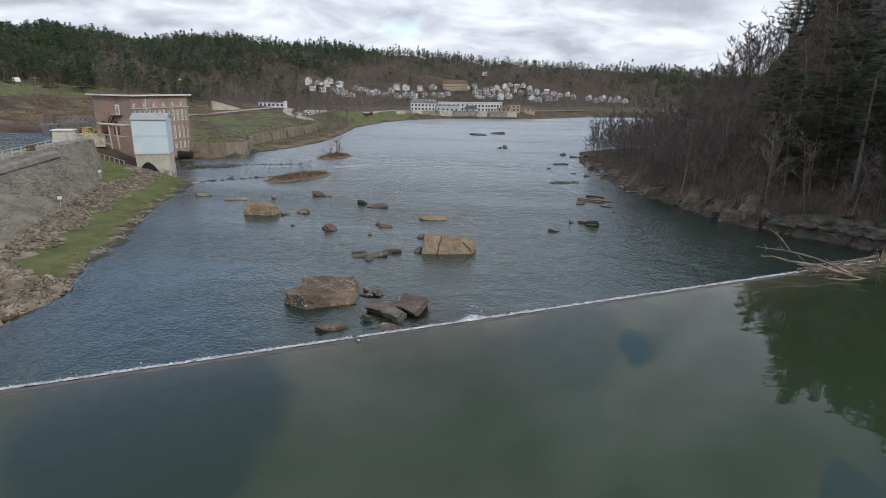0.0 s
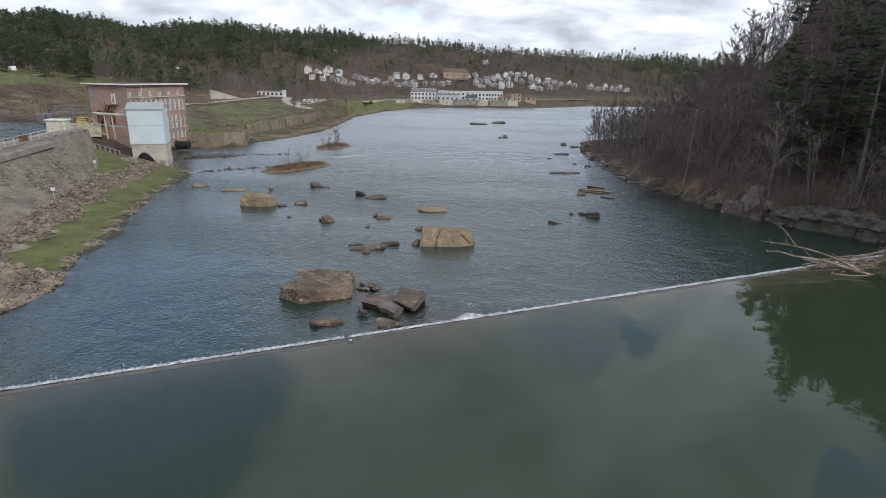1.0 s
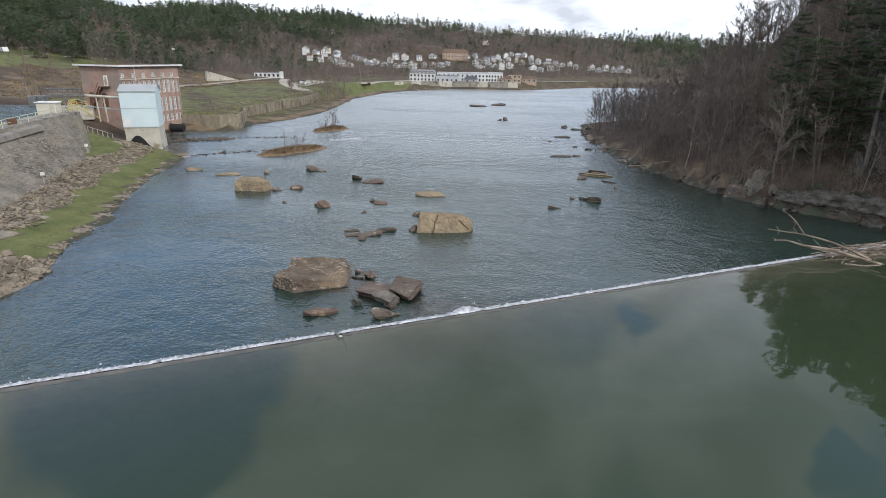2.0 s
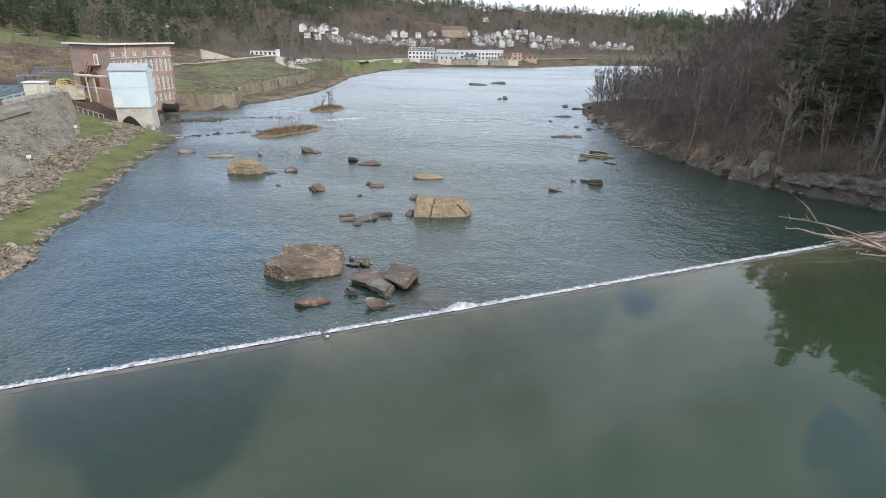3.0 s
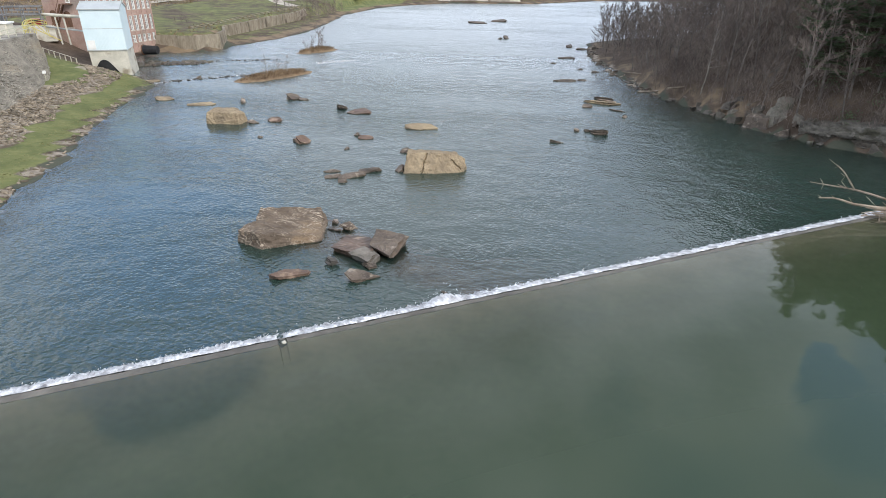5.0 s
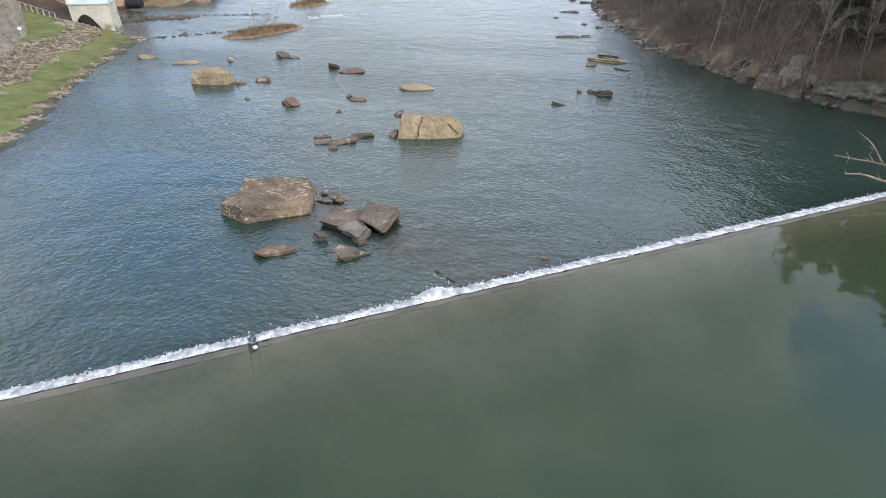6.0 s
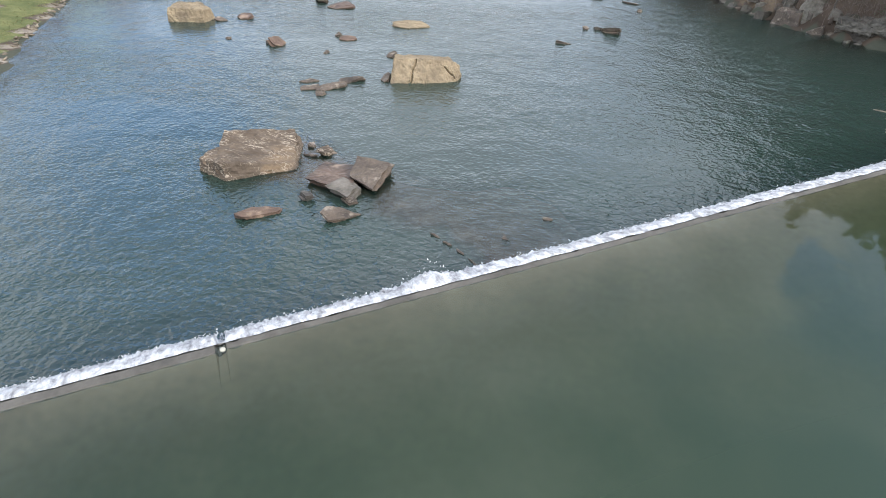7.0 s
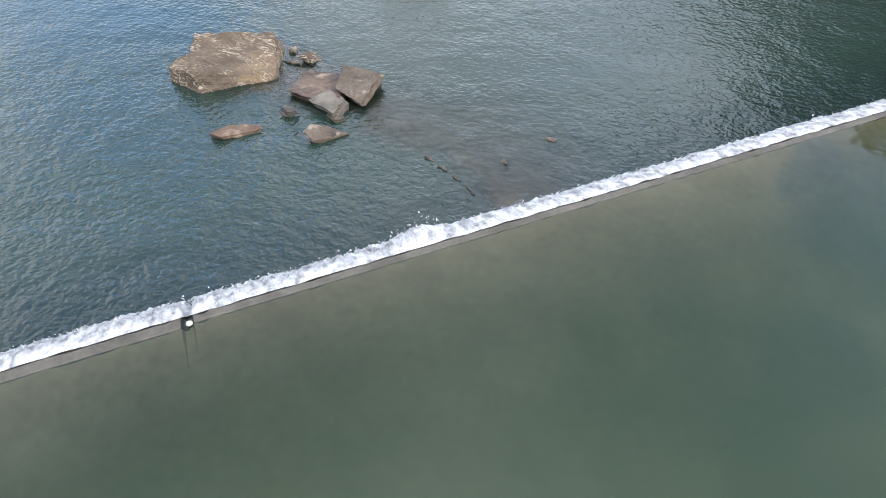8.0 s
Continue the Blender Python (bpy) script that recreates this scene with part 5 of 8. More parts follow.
def bare_tree(seed, tall, bark, leaning=0.05, low=0.3, label="", thin=1.0, dense=1.0):
    rnd = random.Random(seed)
    random.seed(seed)
    tree = thing("bare_tree", label, "tree")
    TV, TF, CV, CF = [], [], [], []

    def add(pts, r0, r1, sides):
        V, F = tube(pts, [r0 + (r1 - r0) * k / (len(pts) - 1) for k in range(len(pts))], sides)
        o = len(TV)
        TV.extend(V)
        TF.extend([tuple(i + o for i in f) for f in F])

    stems = 1 if rnd.random() < 0.7 else 2
    for _ in range(stems):
        trunk = bend(rnd, Vector((rnd.uniform(-.2, .2), rnd.uniform(-.2, .2), -0.3)), Vector((rnd.uniform(-1, 1) * leaning, rnd.uniform(-1, 1) * leaning, 1)), tall * rnd.uniform(0.85, 1), 9, 0.04, 0.07)
        r = tall * 0.0125 * thin
        add(trunk, r, r * 0.18, 5)
        limbs = int((13 if stems == 1 else 9) * dense)
        for k in range(limbs):
            q = low + (0.97 - low) * (k + rnd.random()) / limbs
            i = min(int(q * 9), 8)
            p = trunk[i].lerp(trunk[i + 1], q * 9 - i)
            az = rnd.uniform(0, 6.283)
            L = tall * rnd.uniform(0.16, 0.34) * (1.15 - 0.75 * q)
            limb = bend(rnd, p, Vector((math.cos(az), math.sin(az), rnd.uniform(0.35, 1.1))), L, 5, 0.08, 0.16)
            lr = r * (1.05 - q) * 0.55 + 0.02
            add(limb, lr, lr * 0.25, 3)
            for j in range(int(7 * dense)):
                qq = rnd.uniform(0.25, 1.0)
                ii = min(int(qq * 5), 4)
                bp = limb[ii].lerp(limb[ii + 1], qq * 5 - ii)
                way = (limb[ii + 1] - limb[ii]).normalized() + Vector((rnd.uniform(-1, 1), rnd.uniform(-1, 1), rnd.uniform(-0.3, 1)))
                bl = L * rnd.uniform(0.25, 0.5)
                br = bend(rnd, bp, way, bl, 2, 0.1, 0.2)
                quad_twig(CV, CF, br[0], br[1], 0.034)
                quad_twig(CV, CF, br[1], br[2], 0.028)
                for _ in range(7):
                    tp = br[0].lerp(br[2], rnd.uniform(0.2, 1))
                    tw = way.normalized() + Vector((rnd.uniform(-1, 1), rnd.uniform(-1, 1), rnd.uniform(-0.4, 1)))
                    quad_twig(CV, CF, tp, tp + tw.normalized() * bl * rnd.uniform(0.4, 0.9), 0.024)
    sheet("trunk", TV, TF, bark, tree)
    sheet("crown", CV, CF, M_TWIG, tree, "bare twigs")
    return tree


def pine(seed, tall, label, low=0.25, ragged=0.3):
    rnd = random.Random(seed)
    random.seed(seed)
    tree = thing("pine_tree", label, "tree")
    trunk = bend(rnd, Vector((0, 0, -0.3)), Vector((rnd.uniform(-.04, .04), rnd.uniform(-.04, .04), 1)), tall, 8, 0.05, 0.03)
    TV, TF = tube(trunk, [tall * 0.014 * (1 - 0.95 * k / 8) for k in range(9)], 6)
    CV, CF = [], []
    whorls = int(tall * 0.95)
    for w in range(whorls):
        q = low + (1 - low) * (w + rnd.random() * 0.6) / whorls
        i = min(int(q * 8), 7)
        p = trunk[i].lerp(trunk[i + 1], q * 8 - i)
        reach = tall * 0.30 * (1 - q) ** 0.55 * min(1.0, 0.55 + (q - low) * 3) + 0.35
        for b in range(rnd.randint(4, 6)):
            if rnd.random() < ragged * 0.6:
                continue
            az = rnd.uniform(0, 6.283)
            L = reach * rnd.uniform(0.55, 1.15)
            br = bend(rnd, p, Vector((math.cos(az), math.sin(az), rnd.uniform(-0.1, 0.25))), L, 3, 0.05, 0.08)
            V, F = tube(br, [0.05, 0.04, 0.03, 0.01], 3)
            o = len(TV)
            TV += V
            TF += [tuple(k + o for k in f) for f in F]
            # flat sprays of needles along the branch, open to the sky
            for t in range(int(4 + L * 5.0)):
                qq = rnd.uniform(0.18, 1.04)
                ii = min(int(qq * 3), 2)
                bp = br[ii].lerp(br[ii + 1], qq * 3 - ii) + Vector((rnd.uniform(-.35, .35), rnd.uniform(-.35, .35), rnd.uniform(-.06, .14)))
                for _ in range(3):
                    a = az + rnd.uniform(-1.5, 1.5)
                    d = Vector((math.cos(a), math.sin(a), rnd.uniform(-0.15, 0.45))) * rnd.uniform(0.35, 0.75)
                    s = Vector((-math.sin(a), math.cos(a), rnd.uniform(-0.35, 0.35))) * rnd.uniform(0.07, 0.13)
                    k = len(CV)
                    CV += [bp - d * 0.1 - s, bp - d * 0.1 + s, bp + d]
                    CF.append((k, k + 1, k + 2))
    sheet("trunk", TV, TF, M_BARK, tree)
    points = np.array([tuple(p) for p in CV])
    arrays("crown", points, np.array(CF), M_NEEDLE, tree, "dark green needles", turned=outward(points, tall * 0.35, 3.0))
    return tree


def outward(v, middle, lift):
    """Normals that point out of a crown round its axis, and a little up, so that it takes light as one soft mass."""
    d = np.stack([v[..., 0], v[..., 1], (v[..., 2] - middle) * 0.5 + lift], -1)
    return d / np.maximum(np.linalg.norm(d, axis=-1, keepdims=True), 1e-6)


def merged(name, makers, spots, mat, label, category, soft=False):
    """Thousands of far plants in one mesh: copies of a few small templates."""
    VV, FF, NN, o = [], [], [], 0
    rnd = np.random.RandomState(9)
    for k, (tv, tf) in enumerate(makers):
        mine = spots[k::len(makers)]
        if not len(mine):
            continue
        a = rnd.uniform(0, 6.283, len(mine))
        c, s = np.cos(a), np.sin(a)
        sc = mine[:, 3]
        x = (tv[None, :, 0] * c[:, None] - tv[None, :, 1] * s[:, None]) * sc[:, None] + mine[:, 0:1]
        y = (tv[None, :, 0] * s[:, None] + tv[None, :, 1] * c[:, None]) * sc[:, None] + mine[:, 1:2]
        z = tv[None, :, 2] * sc[:, None] * rnd.uniform(0.8, 1.25, len(mine))[:, None] + mine[:, 2:3]
        VV.append(np.stack([x, y, z], 2).reshape(-1, 3))
        if soft:
            t = outward(tv, 4.0, 3.2)
            NN.append(np.stack([t[None, :, 0] * c[:, None] - t[None, :, 1] * s[:, None], t[None, :, 0] * s[:, None] + t[None, :, 1] * c[:, None], np.broadcast_to(t[None, :, 2], x.shape)], 2).reshape(-1, 3))
        FF.append((tf[None] + (np.arange(len(mine)) * len(tv))[:, None, None]).reshape(-1, tf.shape[1]) + o)
        o += len(mine) * len(tv)
    ob = arrays(name, np.concatenate(VV), np.concatenate(FF), mat, turned=np.concatenate(NN) if soft else None)
    return tagged(ob, label, category, kind="stuff")


def place_trees():
    rnd = random.Random(77)
    kinds = {
        "pale": [bare_tree(11 + k, 11 + 2 * k, M_PALEBARK, 0.12, 0.35, "leafless tree with pale trunk on the wooded bank", 0.72) for k in range(3)],
        "dark": [bare_tree(31 + k, 10 + 1.6 * k, M_BARK, 0.10, 0.25, "leafless grey-brown tree on the wooded hillside", 0.75, 1.15) for k in range(4)],
        "point": [bare_tree(51 + k, 9 + 1.5 * k, M_BARK, 0.08, 0.2, "slender leafless tree on the low wooded point", 0.6, 0.95) for k in range(3)],
        "pine": [pine(71 + k, 12 + 2.5 * k, "tall dark green pine on the steep hillside", 0.16 + 0.06 * k) for k in range(4)],
        "crag": [pine(81 + k, 15 + 2 * k, "ragged pine with bare lower trunk on the steep hillside", 0.4, 0.75) for k in range(2)],
    }
    used = {k: 0 for k in kinds}

    def put(kind, x, y, scale=1.0, lean=3):
        pool = kinds[kind]
        src = pool[used[kind] % len(pool)]
        m = pose(x, y, height(x, y) - 0.1, rnd.uniform(-lean, lean), rnd.uniform(-lean, lean), rnd.uniform(0, 360))
        if used[kind] < len(pool):
            src.matrix_world = m @ Matrix.Scale(scale, 4)
            tagged(src, group="trees on the right bank")
        else:
            ob = copy_thing(src, m)
            ob.scale = (scale, scale, scale)
        used[kind] += 1

    spots, wanted = [], []
    tries = 0
    while len(spots) < 640 and tries < 26000:
        tries += 1
        x, y = rnd.uniform(14, 96), rnd.uniform(58, 205)
        wet, dl, d = near(x, y)
        if wet or d < 2.2 or d > 62:
            continue
        low_point = y - 0.75 * (x - 22) > 118
        gap = 2.6 if low_point else 2.5 + d * 0.02
        if low_point and (d < 2.6 or rnd.random() < 0.25):
            continue
        if any((x - a) ** 2 + (y - b) ** 2 < gap * gap for a, b in spots):
            continue
        # the rock face stays open
        if d < 45 and math.degrees(math.atan2(x, y + 2.5)) > 25.4 and rnd.random() < 0.42:
            continue
        spots.append((x, y))
        if low_point:
            wanted.append(("point", x, y, rnd.uniform(0.8, 1.2), 6, d))
            continue
        east = x - 0.42 * (y - 60)      # grows towards the pines
        want = 0.85 if east > 30 else (0.45 if east > 22 else 0.18)
        if d < 5:
            want *= 0.4
        if math.degrees(math.atan2(x, y + 2.5)) < 15.5:
            want = 0.0
        if rnd.random() < want:
            wanted.append(("crag" if d > 26 and rnd.random() < 0.5 else "pine", x, y, rnd.uniform(0.7, 1.15), 3, d))
        else:
            wanted.append(("pale" if rnd.random() < 0.15 else "dark", x, y, rnd.uniform(0.7, 1.15), 7, d))
    # the trees nearest the water are things; the bare trees further up stand in one mesh
    wanted.sort(key=lambda t: t[5])
    bare_left, deep = 240, []
    for kind, x, y, scale, lean, d in wanted:
        if kind in ("pine", "crag") or bare_left > 0:
            put(kind, x, y, scale, lean)
            bare_left -= kind not in ("pine", "crag")
        else:
            deep.append((x, y, height(x, y) - 0.1, scale))
    for k, (name, mat, label) in enumerate((("hillside_trunks", M_BARK, "crowded grey-brown trunks of the bare hillside wood"), ("hillside_twigs", M_TWIG, "bare twigs of the crowded hillside wood"))):
        templates = []
        for src in kinds["dark"] + kinds["point"]:
            me = src.children[k].data
            templates.append((np.array([tuple(v.co) for v in me.vertices]), np.array([tuple(p.vertices) for p in me.polygons])))
        merged(name, templates, np.array(deep), mat, label, "woods")
    # a few by the left bank and on the islands
    for x, y, s in ((-47.5, 109.5, 0.55), (-46.2, 111.5, 0.62), (-45.5, 112.2, 0.45), (-44.6, 113.6, 0.5), (-50.3, 142.5, 0.75), (-49.0, 144.0, 0.85), (-48.2, 145.0, 0.7), (-48.6, 143.2, 0.6), (-51.0, 141.5, 0.5)):
        put("point", x, y, s, 3)
    for k in range(16):
        put("dark", -84 + rnd.uniform(-8, 8), 232 + rnd.uniform(-22, 30), rnd.uniform(0.5, 0.85), 4)
    for x, y, s in ((-94, 330, 1.15), (-91, 334, 0.8)):
        put("pale", x, y, s, 2)
    for x, y, s in ((-87.0, 148.0, 0.3), (-85.0, 150.0, 0.28), (-87.5, 152.0, 0.26)):
        put("dark", x, y, s, 2)


place_trees()


def far_pine(seed, tufts=78, size=1.0):
    """A far white pine: a rounded, gappy crown of small tufts on a thin trunk."""
    rnd = random.Random(seed)
    V, F = [], []
    tall, turn = 12.0, rnd.uniform(0, 6.283)
    for k in range(tufts):
        q = rnd.random() ** 0.8
        a = rnd.uniform(0, 6.283)
        r = (0.35 + 3.1 * (1 - q) ** 0.62 * min(1.0, 0.45 + 2.2 * q)) * (1 + 0.24 * math.sin(2 * a + turn + 7 * q)) * rnd.uniform(0.55, 1.0)
        c = Vector((math.cos(a) * r, math.sin(a) * r, 1.6 + (tall - 1.6) * q))
        out = Vector((math.cos(a), math.sin(a), rnd.uniform(-0.1, 0.7))) * rnd.uniform(0.55, 1.15) * size
        side = Vector((-math.sin(a), math.cos(a), rnd.uniform(-0.5, 0.5))) * rnd.uniform(0.45, 0.95) * size
        i = len(V)
        V += [tuple(c - out * 0.5 - side), tuple(c - out * 0.4 + side), tuple(c + out)]
        F.append((i, i + 1, i + 2))
    i = len(V)
    V += [(-0.16, 0, -1), (0.16, 0, -1), (0, 0, tall * 1.03)]
    F.append((i, i + 1, i + 2))
    return np.array(V), np.array(F)


def far_bare(seed, tall=12.0, twigs=34, wide=3.0, thick=0.12):
    rnd = random.Random(seed)
    V, F = [], []
    for a in (0, 1.57):
        i = len(V)
        r = 0.16 if tall > 5 else 0.04
        V += [(-r * math.cos(a), -r * math.sin(a), -1), (r * math.cos(a), r * math.sin(a), -1), (rnd.uniform(-0.4, 0.4), 0, tall * 0.68)]
        F.append((i, i + 1, i + 2))
    for k in range(twigs):
        q = rnd.uniform(0.28, 0.9)
        a = rnd.uniform(0, 6.283)
        L = tall * rnd.uniform(0.16, 0.36) * (1.2 - 0.6 * q)
        r0 = rnd.uniform(0, 0.75) * wide * (1.1 - q)
        p = Vector((math.cos(a) * r0, math.sin(a) * r0, tall * q))
        d = Vector((math.cos(a + rnd.uniform(-.7, .7)) * 0.75, math.sin(a + rnd.uniform(-.7, .7)) * 0.75, rnd.uniform(0.35, 1.1))).normalized() * L
        s = Vector((rnd.uniform(-1, 1), rnd.uniform(-1, 1), 0)) * (thick if tall > 5 else 0.035)
        i = len(V)
        V += [tuple(p - s), tuple(p + s), tuple(p + d)]
        F.append((i, i + 1, i + 2))
    return np.array(V), np.array(F)


def far_woods():
    rnd = np.random.RandomState(4)
    n = 50000
    x, y = rnd.uniform(-620, 640, n), rnd.uniform(40, 1060, n)
    wet, dl, dr = ground_parts(x, y)
    a = (dyke_x(y) - x) * 0.936
    left = dl < dr
    wood = left & ~wet & np.where(y < 125, a > 104, dl > np.interp(y, [125, 200, 245, 330, 345], [134, 134, 84, 80, 70]))
    wood &= ~((x > -175) & (x < -105) & (y > 265) & (y < 335) & (dl < 62))
    # the town's clearings: round each house and towards the river below it
    for hx, hy in HOMES:
        wood &= ~((np.abs(x - hx * y / hy) < 4.5) & (y < hy + 6) & (y > hy - 16))
    wood &= ~(left & (y > 340) & (x > -80) & (x < 20) & (dl < 60))
    wood |= (~left) & ~wet & (dr > 58) & (y < 420) & (x < 420)
    # thin out with distance
    far = np.hypot(x, y)
    wood &= rnd.uniform(0, 1, n) < np.where((dl < 250) & (y > 340), 0.95, np.clip(1.45 - far / 1100, 0.5, 1))
    # keep what the valley shows
    wood &= (far > 90) & (np.arctan2(x, y) > -1.0) & (np.arctan2(x, y) < 0.75)
    x, y, dl, a = x[wood], y[wood], dl[wood], a[wood]
    z = ground_height(x, y)
    # pines: most of the left hill, clumps elsewhere
    clump = wobble(x, y, 42, 3.3) + wobble(x, y, 13, 1.1) * 0.6
    west = smooth01(-105, -190, x + 0.12 * (y - 250))
    east = smooth01(20, 160, x - 0.1 * (y - 500))
    p = 0.03 + 0.52 * west + 0.5 * east + 0.30 * smooth01(34, 52, z) + clump * (0.30 + 0.14 * west) - 0.40 * smooth01(50, 0, np.where(y < 125, a - 104, dl - 100)) * west
    p = np.where((dl < 260) & (y > 340), p * 0.40, p)
    is_pine = rnd.uniform(0, 1, len(x)) < p
    sc = rnd.uniform(0.55, 1.1, len(x)) + np.clip(rnd.normal(0, 0.14, len(x)), -0.1, 0.4)
    sc = np.where((dl < 260) & (y > 340), sc * 0.70, sc)
    spots = np.stack([x, y, z, sc], 1)
    merged("pine_woods", [far_pine(k) for k in range(5)], spots[is_pine & (y < 420)], M_FARPINE, "dark green pine woods on the valley hills", "woods", True)
    merged("pine_woods", [far_pine(k, 40, 1.35) for k in range(5, 9)], spots[is_pine & (y >= 420)], M_FARPINE, "dark green pines along the far ridges", "woods", True)
    nearer = y < 330
    merged("bare_woods", [far_bare(20 + k) for k in range(6)], spots[~is_pine & nearer], M_FARTWIG, "leafless grey-brown woods on the valley hills", "woods")
    merged("bare_woods", [far_bare(26 + k, 12.0, 17, 3.0, 0.21) for k in range(6)], spots[~is_pine & ~nearer], M_FARTWIG, "leafless grey-brown woods above the far town", "woods")
    # low bare scrub: the right bank, the slope behind the canal, round the town
    n = 60000
    x, y = rnd.uniform(-260, 110, n), rnd.uniform(45, 520, n)
    wet, dl, dr = ground_parts(x, y)
    a = (dyke_x(y) - x) * 0.936
    left = dl < dr
    keep = ~wet & np.where(left, np.where(y < 125, (a > 34) & (a < 112), np.where(y < 330, (dl > 52) & (dl < 110), (dl > 45) & (dl < 170))) & (wobble(x, y, 13, 6) > 0.05), (dr > 1.5) & (dr < 60) & (y < 210))
    keep |= left & ~wet & (y > 195) & (y < 262) & (dl > 2) & (dl < 16)
    more = rnd.uniform(0, 1, n) < np.where(left, np.where(y < 125, 0.55, 0.42), np.where(y - 0.75 * (x - 22) > 112, 0.12, 0.5))
    keep &= more
    x, y = x[keep], y[keep]
    # thicker along the foot of the right bank
    bx, by = rnd.uniform(14, 60, 9000), rnd.uniform(60, 190, 9000)
    wet, dl, dr = ground_parts(bx, by)
    foot = ~wet & (dr > 1.0) & (dr < 15) & (rnd.uniform(0, 1, 9000) < np.where(by - 0.75 * (bx - 22) > 112, 0.10, 0.6))
    x, y = np.concatenate([x, bx[foot]]), np.concatenate([y, by[foot]])
    merged("bare_scrub", [far_bare(40 + k, 3.6, 40, 2.8) for k in range(5)], np.stack([x, y, ground_height(x, y), rnd.uniform(0.5, 1.2, len(x))], 1), M_TWIG, "low leafless brown scrub on the banks", "scrub")


far_woods()


def evergreen_shrubs():
    """Low dark evergreen bushes under the pines on the right bank."""
    rnd = random.Random(93)
    V, F = [], []
    for _ in range(46):
        x, y = rnd.uniform(38, 54), rnd.uniform(74, 98)
        wet, dl, d = near(x, y)
        if wet or d < 3 or d > 16:
            continue
        z, r = height(x, y), rnd.uniform(0.9, 1.9)
        for _ in range(230):
            a, b = rnd.uniform(0, 6.283), rnd.uniform(0.05, 1.35)
            q = r * rnd.uniform(0.6, 1.05) * (1 + 0.25 * math.sin(a * 3 + x))
            p = Vector((x + math.cos(a) * math.cos(b) * q, y + math.sin(a) * math.cos(b) * q, z + math.sin(b) * q * 0.9))
            d1 = Vector((rnd.uniform(-1, 1), rnd.uniform(-1, 1), rnd.uniform(-0.2, 1))).normalized() * rnd.uniform(0.16, 0.3)
            s = d1.cross(Vector((rnd.uniform(-1, 1), rnd.uniform(-1, 1), 1))).normalized() * 0.06
            k = len(V)
            V += [p, p + d1 * 0.5 + s, p + d1, p + d1 * 0.5 - s]
            F.append((k, k + 1, k + 2, k + 3))
    tagged(sheet("evergreen_shrubs", V, F, M_NEEDLE), "dark evergreen bushes at the foot of the wooded hill", "shrubs", kind="stuff")


evergreen_shrubs()


